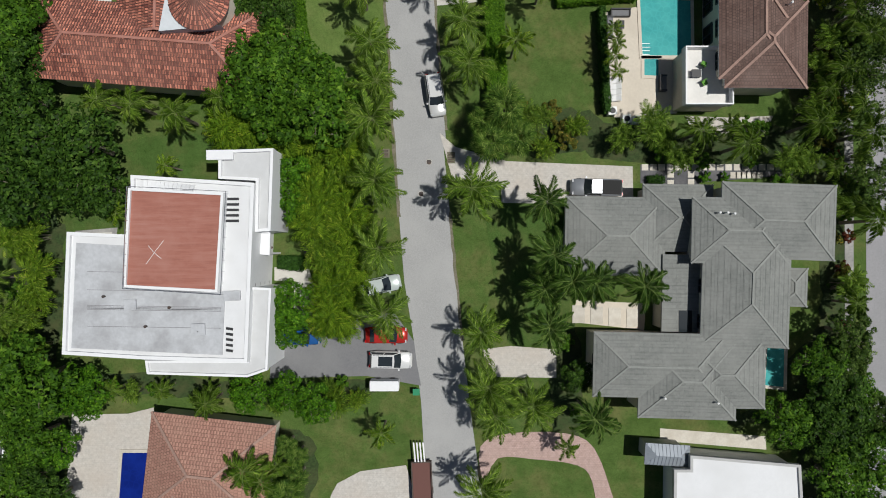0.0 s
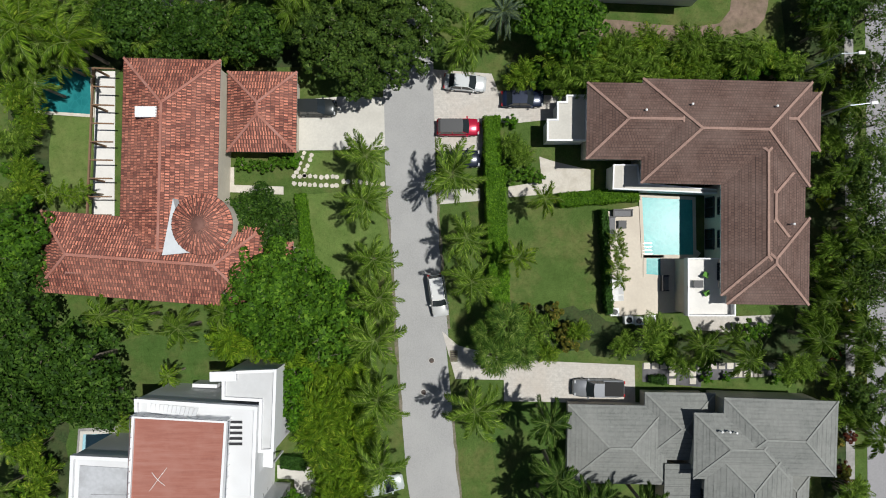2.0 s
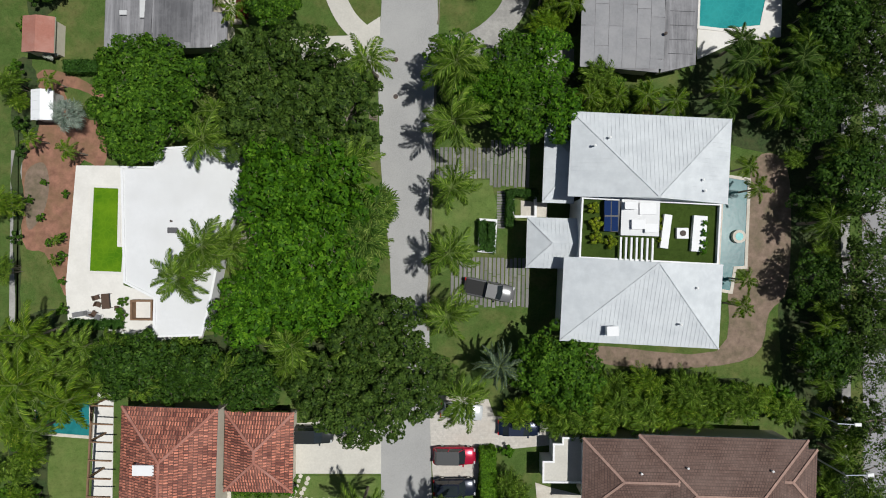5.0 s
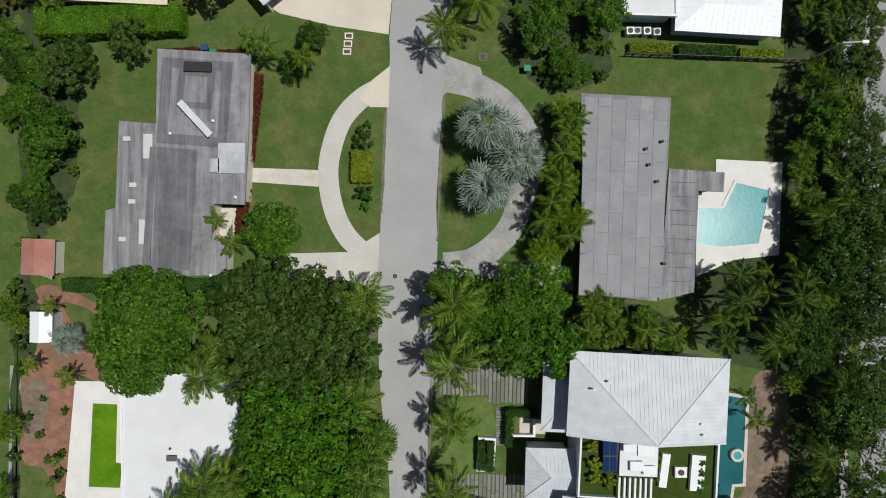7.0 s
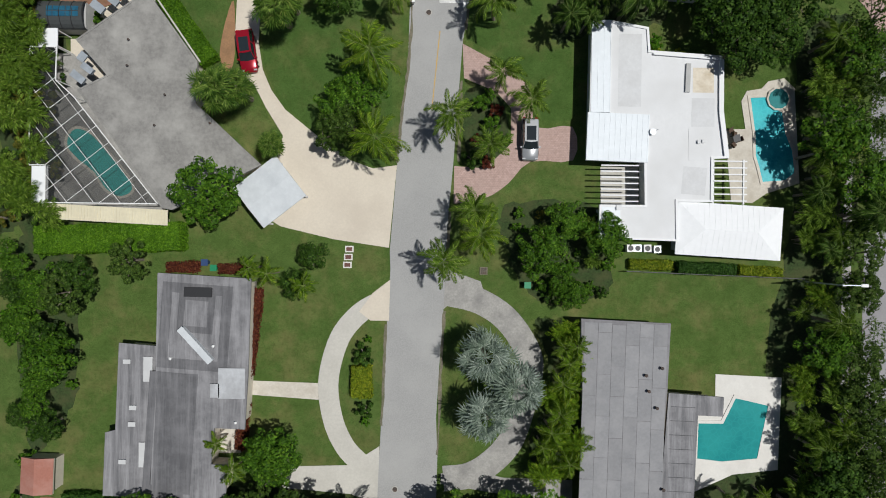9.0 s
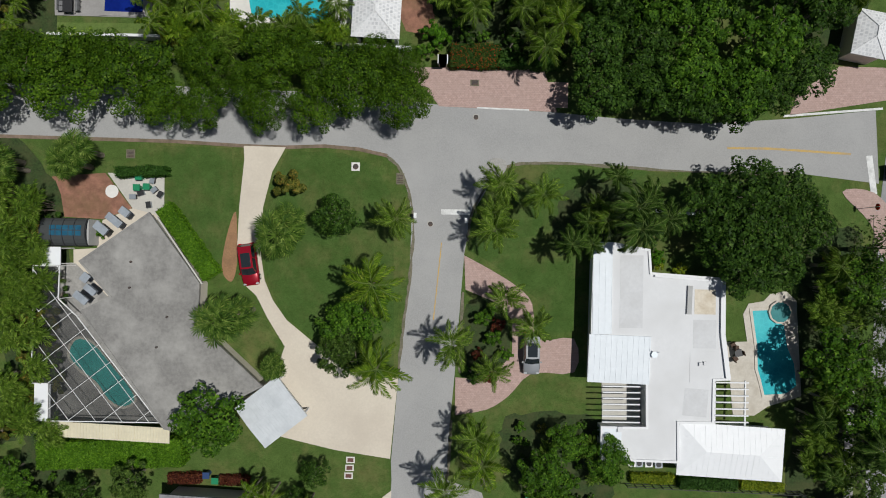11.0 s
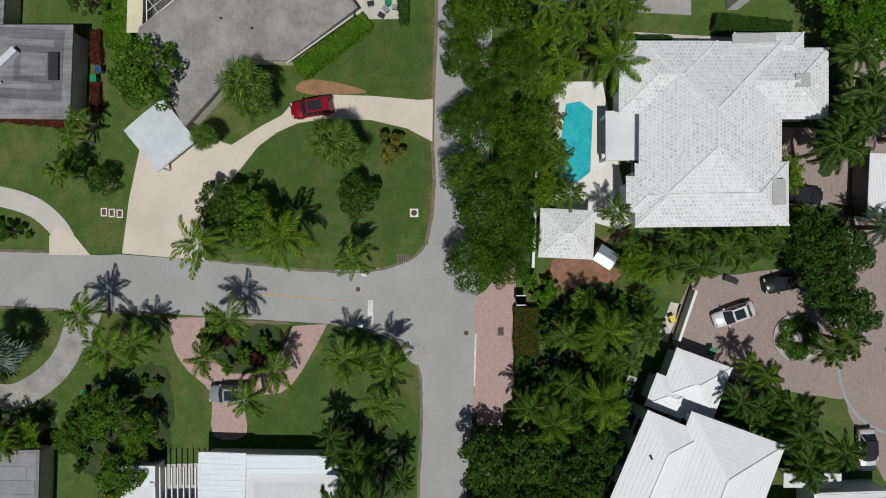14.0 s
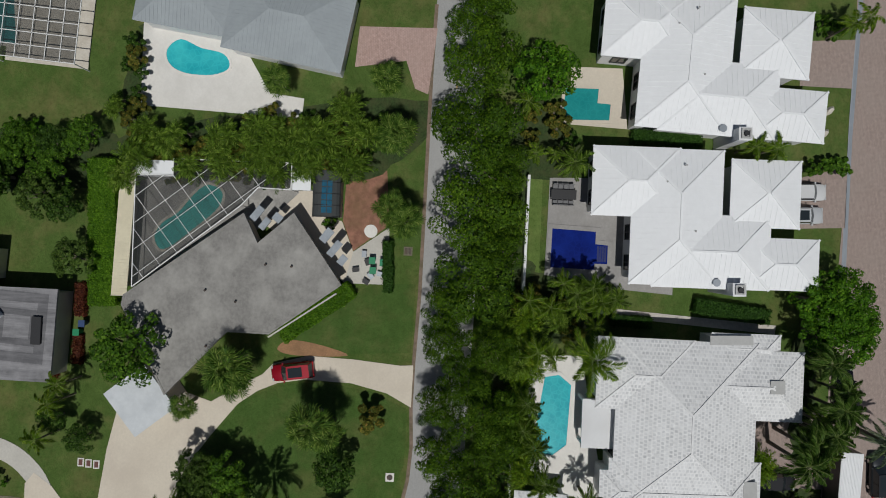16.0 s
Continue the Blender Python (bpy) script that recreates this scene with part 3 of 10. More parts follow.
def windows_round(house, wg, z0, z1, inset_by, step=3.2, width=1.6, sides="nsew", frame_mat=None):
    o = wg.outline(-inset_by)
    for side, (i, j) in zip("snew", ((0, 1), (2, 3), (1, 2), (3, 0))):
        if side not in sides:
            continue
        a, b = Vector(o[i]), Vector(o[j])
        n = max(1, int((b - a).length / step))
        e = (b - a).normalized()
        for k in range(n):
            m = a.lerp(b, (k + 0.5) / n)
            window(house, m - e * width / 2, m + e * width / 2, z0, z1, frame_mat)


def flat_roof(house, pts, z, top, edge, parapet=0.35, width=0.3, label=""):
    bm = bmesh.new()
    slab(bm, inset(pts, width * 0.5), z - 0.25, z)
    r = part("roof", bm, top, house, label)
    bm = bmesh.new()
    rim(bm, list(pts), width, z - 0.3, z + parapet)
    part("parapet", bm, edge, house)
    return r


def vent(house, x, y, z, h=0.4, r=0.09, material=None, cap=True):
    bm = bmesh.new()
    drum(bm, x, y, z, z + h, r, n=8)
    if cap:
        drum(bm, x, y, z + h, z + h + 0.06, r * 1.6, r * 0.6, n=8)
    part("vent_pipe", bm, material or chrome, house)


def roof_unit(house, x, y, z, w, d, h, turn=0, material=None, name="roof_unit", label=""):
    bm = bmesh.new()
    m = pose(x, y, z, 0, 0, turn)
    block(bm, -w / 2, -d / 2, 0, w / 2, d / 2, h, m)
    block(bm, -w / 2 - 0.05, -d / 2 - 0.05, h, w / 2 + 0.05, d / 2 + 0.05, h + 0.06, m)
    bmesh.ops.bevel(bm, geom=bm.edges[:], offset=0.02, segments=1, affect="EDGES")
    return part(name, bm, material or white_paint, house, label)


# ---- pools and garden pieces ----
def pool(pts, material, label, coping_mat=None, z=0.1, steps=None, edge=0.35):
    p = thing("swimming_pool", label, "pool")
    bm = bmesh.new()
    rim(bm, inset(pts, -edge), edge, -0.1, z + 0.05)
    part("coping", bm, coping_mat or stone_pale, p)
    bm = bmesh.new()
    slab(bm, list(pts), -0.1, z)
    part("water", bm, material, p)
    if steps:
        for k, (a, b, c) in enumerate(steps):
            bm = bmesh.new()
            slab(bm, Wing(a, b, c).outline(), -0.1, z + 0.012)
            part("step", bm, coping_mat or stone_pale, p)
    return p


def leaf_cloud(centres, radii, count, size, seed, up=0.5, flat=0.75, jitter=0.34):
    """Vertices and quads of many leaves spread over overlapping clumps."""
    rng = np.random.default_rng(seed)
    centres, radii = np.asarray(centres, float), np.asarray(radii, float)
    w = radii ** 2
    k = rng.choice(len(radii), count, p=w / w.sum())
    d = rng.normal(size=(count, 3))
    d /= np.linalg.norm(d, axis=1)[:, None]
    d[:, 2] = np.where(rng.random(count) < 0.75, np.abs(d[:, 2]), d[:, 2])
    r = radii[k][:, None] * (0.78 + 0.3 * rng.random((count, 1)))
    p = centres[k] + d * r * np.array([1, 1, flat])
    n = d * 1.15 + rng.normal(scale=jitter, size=(count, 3)) + np.array([0, 0, up * 0.6])
    n /= np.linalg.norm(n, axis=1)[:, None]
    a = np.cross(n, rng.normal(size=(count, 3)))
    a /= np.linalg.norm(a, axis=1)[:, None]
    b = np.cross(n, a)
    s = size * (0.6 + 0.8 * rng.random((count, 1)))
    verts = np.stack([p - a * s, p + a * s * 0.7 - b * s * 0.75, p + a * s * 0.8 + b * s * 0.7], 1).reshape(-1, 3)
    faces = np.arange(count * 3).reshape(-1, 3)
    return verts, faces


def mesh_of(name, verts, faces, material):
    me = bpy.data.meshes.new(name)
    me.from_pydata(np.asarray(verts).tolist(), [], faces if isinstance(faces, list) else faces.tolist())
    me.materials.append(material)
    return me


def under(name, mesh, parent, m=None):
    ob = new(name, mesh)
    ob.parent = parent
    if m:
        ob.matrix_basis = m
    return ob


def taper(bm, pts, r0, r1, n=7):
    """A tapered round limb along the points."""
    rings = []
    for i, p in enumerate(pts):
        p = Vector(p)
        e = (Vector(pts[min(i + 1, len(pts) - 1)]) - Vector(pts[max(i - 1, 0)])).normalized()
        s = e.cross(Vector((0.3, 0.9, 0.1))).normalized()
        u = e.cross(s)
        r = r0 + (r1 - r0) * i / (len(pts) - 1)
        rings.append([bm.verts.new(p + (s * math.cos(k * math.tau / n) + u * math.sin(k * math.tau / n)) * r) for k in range(n)])
    for a, b in zip(rings, rings[1:]):
        for k in range(n):
            bm.faces.new((a[k], a[(k + 1) % n], b[(k + 1) % n], b[k]))
    bm.faces.new(rings[-1])


PLANTS = {}


def keep(kind, ob):
    PLANTS.setdefault(kind, []).append(ob)


def make_tree(kind, material, seed, label, radius=4.0, height=7.0, clumps=16, leaves=3400, size=0.2, flat=0.6, name="tree", lump=(0.15, 0.27), jitter=0.34, rough=0.26):
    rng = random.Random(seed)
    t = thing(name, label, name)
    bm = bmesh.new()
    taper(bm, [(0, 0, -0.2), (0.1, 0.05, height * 0.3), (0.15, 0.1, height * 0.55)], 0.28, 0.16)
    cs, rs = [], []
    for i in range(clumps):
        ang = i * 2.39996 + rng.uniform(-0.4, 0.4)
        rad = radius * math.sqrt((i + 0.3) / clumps) * rng.uniform(0.78, 0.98)
        cr = radius * rng.uniform(*lump)
        z = height - cr * flat - (rad / radius) ** 2 * height * 0.3 + rng.uniform(-rough, 0.1) * radius
        cs.append((rad * math.cos(ang) * (1 - cr / radius * 0.5), rad * math.sin(ang) * (1 - cr / radius * 0.5), z))
        rs.append(cr)
        if i % 4 == 0:
            c = cs[-1]
            taper(bm, [(0.1, 0.1, height * 0.45), (c[0] * 0.5, c[1] * 0.5, (height * 0.5 + c[2]) / 2), c], 0.11, 0.03, 4)
    if radius > 2:
        for i in range(0, clumps, 8):
            c, a = Vector(cs[i]), rng.uniform(0, 6.28)
            top = c + Vector((math.cos(a), math.sin(a), 0.55)) * rs[i] * 0.95
            taper(bm, [c, c.lerp(top, 0.6), top], 0.035, 0.018, 3)
            taper(bm, [c.lerp(top, 0.6), top + Vector((0.35, -0.2, 0.05))], 0.022, 0.012, 3)
    part("trunk", bm, bark, t, smooth=True)
    v, f = leaf_cloud(cs, rs, leaves, size, seed, 0.55, flat, jitter)
    under("crown", mesh_of("crown", v, f, material), t)
    keep(kind, t)
    return t


def frond(L, e0, e1, pairs, leaf, material, width=0.085, droop=0.35, name="frond", bend=0.0):
    """One feather leaf, along +x, that starts rising at e0 and ends at e1 degrees."""
    verts, faces = [], []
    n = 9
    pts, dirs = [Vector((0, 0, 0))], []
    for i in range(n):
        a = radians(e0 + (e1 - e0) * (i / (n - 1)) ** 1.1)
        yaw = radians(bend) * (i / (n - 1)) ** 1.4
        d = Vector((math.cos(a) * math.cos(yaw), math.cos(a) * math.sin(yaw), math.sin(a)))
        dirs.append(d)
        pts.append(pts[-1] + d * L / n)
    for i in range(n):
        w = 0.022 * (1 - i / n) + 0.008
        base = len(verts)
        for p in (pts[i], pts[i + 1]):
            verts += [tuple(p + Vector((0, -w, 0))), tuple(p + Vector((0, 0, w))), tuple(p + Vector((0, w, 0)))]
        faces += [(base, base + 1, base + 4, base + 3), (base + 1, base + 2, base + 5, base + 4)]
    rng = random.Random(int(L * 100) + pairs)
    for k in range(pairs):
        s = 0.14 + 0.86 * (k + 0.5) / pairs
        i = min(n - 1, int(s * n))
        p = pts[i] + (pts[i + 1] - pts[i]) * (s * n - i)
        d = dirs[i]
        ll = leaf * (0.45 + 0.65 * math.sin(math.pi * min(1, 0.12 + 0.84 * s)) ** 0.6) * (0.6 if s > 0.9 else 1)
        for side in (-1, 1):
            sw = radians(40 + 28 * s + rng.uniform(-10, 10))
            across = Vector((-d.y, d.x, 0)).normalized() * side
            u = (d * math.sin(sw) + across * math.cos(sw) - Vector((0, 0, droop * (0.5 + 1.1 * rng.random())))).normalized()
            x = d * width
            q = p + u * ll * 0.5 + Vector((0, 0, 0.04))
            tip = p + u * ll - Vector((0, 0, 0.12 * ll))
            b = len(verts)
            verts += [tuple(p), tuple(q - x * 0.5), tuple(tip), tuple(q + x * 0.5)]
            faces.append((b, b + 1, b + 2, b + 3))
    me = mesh_of(name, verts, faces, material)
    me.materials.append(palm_rib)
    for p in me.polygons[:2 * n]:
        p.material_index = 1
    return me


def fan(R, material, segs=18, stalk=0.8, name="fan_leaf"):
    """One palmate leaf: a stalk along +x and a pleated fan of narrow blades."""
    verts, faces = [], []
    w = 0.035
    verts += [(0, -w, 0), (0, w, 0), (stalk, w, 0.02), (stalk, -w, 0.02)]
    faces.append((0, 1, 2, 3))
    for k in range(segs):
        a = radians(-125 + 250 * (k + 0.5) / segs)
        h = radians(250 / segs / 2 * 0.72)
        r = R * (1 - 0.12 * abs(a) / 2) * (1 + 0.1 * math.sin(k * 2.7))
        b = len(verts)
        m = 0.62 * r
        verts += [(stalk, 0, 0.02), (stalk + m * math.cos(a - h), m * math.sin(a - h), 0.03), (stalk + r * math.cos(a), r * math.sin(a), (-0.16 - 0.16 * (k % 2)) * r), (stalk + m * math.cos(a + h), m * math.sin(a + h), 0.03), (stalk + m * math.cos(a), m * math.sin(a), 0.09)]
        faces += [(b, b + 1, b + 4), (b + 1, b + 2, b + 4), (b + 4, b + 2, b + 3), (b, b + 4, b + 3)]
    return mesh_of(name, verts, faces, material)


def palm_trunk(t, h, r=0.15, lean=0.0):
    bm = bmesh.new()
    taper(bm, [(lean * (k / 6 - 1) ** 3 * 0.9, 0, -0.2 + (h + 0.2) * k / 6) for k in range(7)], r * 1.35, r * 0.8, 8)
    part("trunk", bm, bark, t, smooth=True)


def make_palm(kind, material, seed, label, h=6.5, L=2.7, count=15, leaf=0.66, pairs=30, fans=False, joined=False, lean=0.0, name="palm_tree", width=0.15, trunk_r=0.15, spread=(70, -35), droop=0.85):
    rng = random.Random(seed)
    t = thing(name, label, "palm")
    palm_trunk(t, h, trunk_r, lean)
    if fans:
        meshes = [fan(L * 0.46, material, 14, L * 0.44), fan(L * 0.42, material, 15, L * 0.58), fan(L * 0.5, material, 13, L * 0.36)]
    else:
        meshes = [frond(L * f, e0, e1, pairs, leaf, material, width, droop, bend=bend) for f, e0, e1, bend in ((0.8, spread[0], -15, 18), (1.0, 46, -50, 34), (1.0, 16, -78, 26), (0.75, spread[0], -20, -22), (1.05, 42, -55, -30), (0.95, 12, -80, -36))]
    allv, allf, ribs = [], [], []
    for k in range(count):
        tier = k / count
        me = meshes[k % 3] if fans else meshes[(0 if tier < 0.25 else 1 if tier < 0.7 else 2) + 3 * rng.randrange(2)]
        if fans:
            m = pose(0, 0, h, 0, 0, k * 137.5 + rng.uniform(-15, 15)) @ pose(0, 0, 0, rng.uniform(-40, 40), -68 + 100 * tier ** 0.8 + rng.uniform(-16, 16), 0) @ Matrix.Diagonal((*[0.62 + 0.46 * tier ** 0.6] * 3, 1))
        else:
            m = pose(0, 0, h, 0, 0, k * 137.5 + rng.uniform(-14, 14)) @ pose(0, 0, 0, rng.uniform(-18, 18), rng.uniform(-10, 10), 0)
        m = m @ Matrix.Diagonal((*[rng.uniform(0.85, 1.08)] * 3, 1))
        if joined:
            co = np.array([v.co for v in me.vertices])
            co = co @ np.array(m.to_3x3()).T + np.array(m.translation)
            o = len(allv)
            allv += co.tolist()
            allf += [[i + o for i in p.vertices] for p in me.polygons]
            ribs += [p.material_index for p in me.polygons]
        else:
            under("fan_leaf" if fans else "frond", me, t, m)
    if joined:
        crown = mesh_of("crown", allv, allf, material)
        if not fans:
            crown.materials.append(palm_rib)
            crown.polygons.foreach_set("material_index", ribs)
        under("crown", crown, t)
    keep(kind, t)
    return t


def make_clump(kind, material, seed, label, stems=7, h=3.0, L=1.9, spread=1.1, name="palm_clump"):
    """Several thin stems with feather crowns, as areca palms grow."""
    rng = random.Random(seed)
    t = thing(name, label, "palm")
    bm = bmesh.new()
    meshes = [frond(L, 72, -10, 7, 0.6, material, 0.2), frond(L, 48, -40, 7, 0.6, material, 0.2)]
    allv, allf = [], []
    for s in range(stems):
        a = s * 2.4 + rng.uniform(-0.4, 0.4)
        r = spread * math.sqrt(s / stems)
        x, y, z = r * math.cos(a), r * math.sin(a), h * rng.uniform(0.7, 1.0)
        taper(bm, [(x * 0.5, y * 0.5, -0.1), (x, y, z)], 0.06, 0.04, 5)
        for k in range(7):
            me = meshes[k % 2]
            m = pose(x, y, z, 0, 0, k * 137.5 + rng.uniform(-20, 20)) @ pose(0, 0, 0, rng.uniform(-20, 20), rng.uniform(-12, 12), 0)
            co = np.array([v.co for v in me.vertices]) @ np.array(m.to_3x3()).T + np.array(m.translation)
            o = len(allv)
            allv += co.tolist()
            allf += [[i + o for i in p.vertices] for p in me.polygons]
    part("trunk", bm, bark, t)
    under("crown", mesh_of("crown", allv, allf, material), t)
    keep(kind, t)
    return t


USED = set()
PLACE = random.Random(7)


def plant(kind, pts, size=1.0, vary=0.12, label="", group="", z=0.0, tall=1.0):
    """Sets a plant of that kind at each place."""
    for p in pts:
        src = PLACE.choice(PLANTS[kind])
        s = size * PLACE.uniform(1 - vary, 1 + vary)
        m = pose(p[0], p[1], z, 0, 0, PLACE.uniform(0, 360)) @ Matrix.Diagonal((s, s, s * tall, 1))
        if src.name not in USED:
            USED.add(src.name)
            src.matrix_basis = m
            ob = src
        else:
            ob = copy_thing(src, m)
            ob.scale = (s, s, s * tall)
        tagged(ob, label, "", group)


def inside(p, pts):
    hit = False
    for (x0, y0), (x1, y1) in zip(pts, list(pts[1:]) + [pts[0]]):
        if (y0 > p[1]) != (y1 > p[1]) and p[0] < (x1 - x0) * (p[1] - y0) / (y1 - y0) + x0:
            hit = not hit
    return hit


def thicket(pts, kinds, gap, size=1.0, vary=0.25, seed=1, tall=1.0):
    """Plants of several kinds, mixed, over an outline, about gap metres apart."""
    rng = random.Random(seed)
    pts = list(pts)
    xs, ys = [p[0] for p in pts], [p[1] for p in pts]
    # a dark sheet under the plants paints the shade in their gaps
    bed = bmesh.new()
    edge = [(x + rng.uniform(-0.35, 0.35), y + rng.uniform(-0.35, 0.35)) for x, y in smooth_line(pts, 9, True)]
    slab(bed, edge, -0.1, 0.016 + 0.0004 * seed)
    structure("ground_planting_bed", bed, soil_shade, "planting bed with plant shade in its dark colour", "planting bed")
    y, row = min(ys) + gap * 0.3, 0
    while y < max(ys):
        x = min(xs) + gap * (0.3 + 0.5 * (row % 2))
        while x < max(xs):
            q = (x + rng.uniform(-0.3, 0.3) * gap, y + rng.uniform(-0.3, 0.3) * gap)
            if inside(q, pts):
                plant(rng.choice(kinds), [q], size, vary, tall=tall)
            x += gap
        y += gap * 0.87
        row += 1


def hedge(a, b, width, height, material, label, name="hedge", dense=190, size=0.1):
    """A clipped hedge from a to b: a leafy box over stems."""
    a, b = Vector(a), Vector(b)
    L = (b - a).length
    ang = math.degrees(math.atan2(b.y - a.y, b.x - a.x))
    t = thing(name, label, "hedge", at=((a.x + b.x) / 2, (a.y + b.y) / 2, 0), turn=ang)
    rng = np.random.default_rng(int(abs(a.x * 31 + a.y * 17)) + 3)
    bm = bmesh.new()
    block(bm, -L / 2 + 0.12, -width / 2 + 0.12, 0, L / 2 - 0.12, width / 2 - 0.12, height - 0.12)
    part("core", bm, material, t)
    areas = [L * width, L * height, L * height, width * height, width * height]
    V = []
    for k, ar in enumerate(areas):
        n = int(ar * dense * (1 if k == 0 else 0.6))
        u, v = rng.uniform(-0.5, 0.5, n), rng.uniform(-0.5, 0.5, n)
        jit = rng.normal(scale=0.07, size=n) + 0.06 * np.sin(u * L * 1.7) + 0.05 * np.sin(u * L * 4.1 + v * 6)
        if k == 0:
            p = np.stack([u * L, v * width, height + jit], 1)
            nn = (0, 0, 1)
        elif k < 3:
            sg = 1 if k == 1 else -1
            p = np.stack([u * L, sg * (width / 2 + jit), (v + 0.5) * height], 1)
            nn = (0, sg, 0.4)
        else:
            sg = 1 if k == 3 else -1
            p = np.stack([sg * (L / 2 + jit), u * width, (v + 0.5) * height], 1)
            nn = (sg, 0, 0.4)
        nv = np.array(nn) + rng.normal(scale=0.5, size=(n, 3))
        nv /= np.linalg.norm(nv, axis=1)[:, None]
        e = np.cross(nv, rng.normal(size=(n, 3)))
        e /= np.linalg.norm(e, axis=1)[:, None]
        f = np.cross(nv, e)
        s = size * rng.uniform(0.6, 1.4, (n, 1))
        V.append(np.stack([p - e * s, p + e * s * 0.7 - f * s * 0.75, p + e * s * 0.8 + f * s * 0.7], 1).reshape(-1, 3))
    V = np.concatenate(V)
    under("leaves", mesh_of("leaves", V, np.arange(len(V)).reshape(-1, 3), material), t)
    return t


# ---- vehicles ----
def paint(name, col, rough=0.25, metal=0.3):
    return MATS.get(name) or surface(name, col, None, rough, 1, 4, 0.03, 0, 0, metal, 0.5)


def car(x, y, turn, col, label, kind="suv", roof_col=None, rack=False, sunroof=False):
    """A parked car whose nose points along +x before it is turned."""
    L, W, H = {"suv": (4.75, 1.92, 1.72), "sedan": (4.7, 1.84, 1.45), "pickup": (5.75, 1.98, 1.9), "mini": (3.85, 1.72, 1.42), "van": (5.0, 1.98, 1.95)}[kind]
    body_mat = paint("car_paint_%s_%s_%s" % tuple(int(c * 1000) for c in col), col)
    t = thing({"pickup": "pickup_truck", "van": "van"}.get(kind, "car"), label, {"pickup": "truck", "van": "van"}.get(kind, "car"), at=(x, y, 0.05), turn=turn)
    belt = H * 0.58
    if kind == "sedan":
        cab = (-0.40, 0.24, -0.26, 0.07)
    elif kind == "pickup":
        cab = (-0.08, 0.24, -0.06, 0.12)
    elif kind == "van":
        cab = (-0.49, 0.34, -0.46, 0.2)
    else:
        cab = (-0.485, 0.23, -0.42, 0.08)

    def ring(xx, half, z):
        return [(xx, -half, z), (xx, half, z)]

    bm = bmesh.new()
    stations = [(-0.5, 0.84, 0.35, 0.8), (-0.485, 0.93, 0.25, 0.92), (-0.36, 1.0, 0.22, 1.0), (0.0, 1.0, 0.22, 1.0), (0.26, 1.0, 0.22, 0.98), (0.4, 0.97, 0.22, 0.9), (0.475, 0.88, 0.25, 0.8), (0.5, 0.72, 0.36, 0.68)]
    rows = []
    for sx, hw, lo, hi in stations:
        h = W / 2 * hw
        top = belt * hi
        rows.append([bm.verts.new(p) for p in ((sx * L, -h * 0.94, lo), (sx * L, -h, (lo + top) / 2), (sx * L, -h * 0.96, top - 0.07), (sx * L, -h * 0.86, top), (sx * L, 0, top + 0.035), (sx * L, h * 0.86, top), (sx * L, h * 0.96, top - 0.07), (sx * L, h, (lo + top) / 2), (sx * L, h * 0.94, lo))])
    for a, b in zip(rows, rows[1:]):
        for k in range(8):
            bm.faces.new((a[k], b[k], b[k + 1], a[k + 1]))
        bm.faces.new((a[8], b[8], b[0], a[0]))
    bm.faces.new(rows[0])
    bm.faces.new(rows[-1][::-1])
    bmesh.ops.recalc_face_normals(bm, faces=bm.faces[:])
    part("body", bm, body_mat, t, smooth=True)
    r0, f0, r1, f1 = [c * L for c in cab]
    hb, ht = W / 2 * 0.9, W / 2 * 0.74
    zt = H - 0.04
    if kind == "pickup":
        bm = bmesh.new()
        block(bm, -0.475 * L, -W * 0.4, belt + 0.03, -0.1 * L, W * 0.4, belt + 0.07)
        part("cargo_bed", bm, rubber, t, "black pickup bed cover")
    lo = [(r0, -hb, belt - 0.03), (f0, -hb, belt - 0.03), (f0 + 0.12, 0, belt), (f0, hb, belt - 0.03), (r0, hb, belt - 0.03)]
    hi = [(r1, -ht, zt), (f1, -ht, zt), (f1 + 0.06, 0, zt + 0.01), (f1, ht, zt), (r1, ht, zt)]
    for nm, edges in (("side_window", (0,)), ("windscreen", (1, 2)), ("side_window", (3,)), ("rear_window", (4,))):
        gl = bmesh.new()
        for k in edges:
            j = (k + 1) % 5
            gl.faces.new([gl.verts.new(p) for p in (lo[k], lo[j], hi[j], hi[k])])
        part(nm, gl, glass_dark, t, "dark tinted glass")
    bm = bmesh.new()
    pts = [(r1 - 0.05, -ht - 0.03), (f1 + 0.02, -ht - 0.03), (f1 + 0.1, 0), (f1 + 0.02, ht + 0.03), (r1 - 0.05, ht + 0.03)]
    slab(bm, pts, zt, zt + 0.05)
    for s in (-1, 1):
        for p, q, wd in (((f0, s * hb, belt), (f1, s * ht, zt), 0.07), ((r0, s * hb, belt), (r1, s * ht, zt), 0.1), (((f0 + r0) / 2, s * hb, belt), ((f1 + r1) / 2, s * ht, zt), 0.08)):
            pl = bmesh.new()
            bar(pl, p, q, wd, 0.06)
            part("pillar", pl, body_mat, t)
    part("roof", bm, paint("roof_paint_%s_%s_%s" % tuple(int(c * 1000) for c in roof_col), roof_col) if roof_col else body_mat, t)
    if sunroof:
        bm = bmesh.new()
        block(bm, (r1 + f1) / 2 - 0.5, -ht * 0.75, zt + 0.045, f1 - 0.12, ht * 0.75, zt + 0.06)
        part("sunroof", bm, glass_dark, t, "dark glass sunroof")
    if rack:
        for s in (-1, 1):
            bm = bmesh.new()
            bar(bm, (r1 + 0.1, s * ht * 0.9, zt + 0.1), (f1 - 0.1, s * ht * 0.9, zt + 0.1), 0.05, 0.05)
            part("roof_rail", bm, chrome, t)
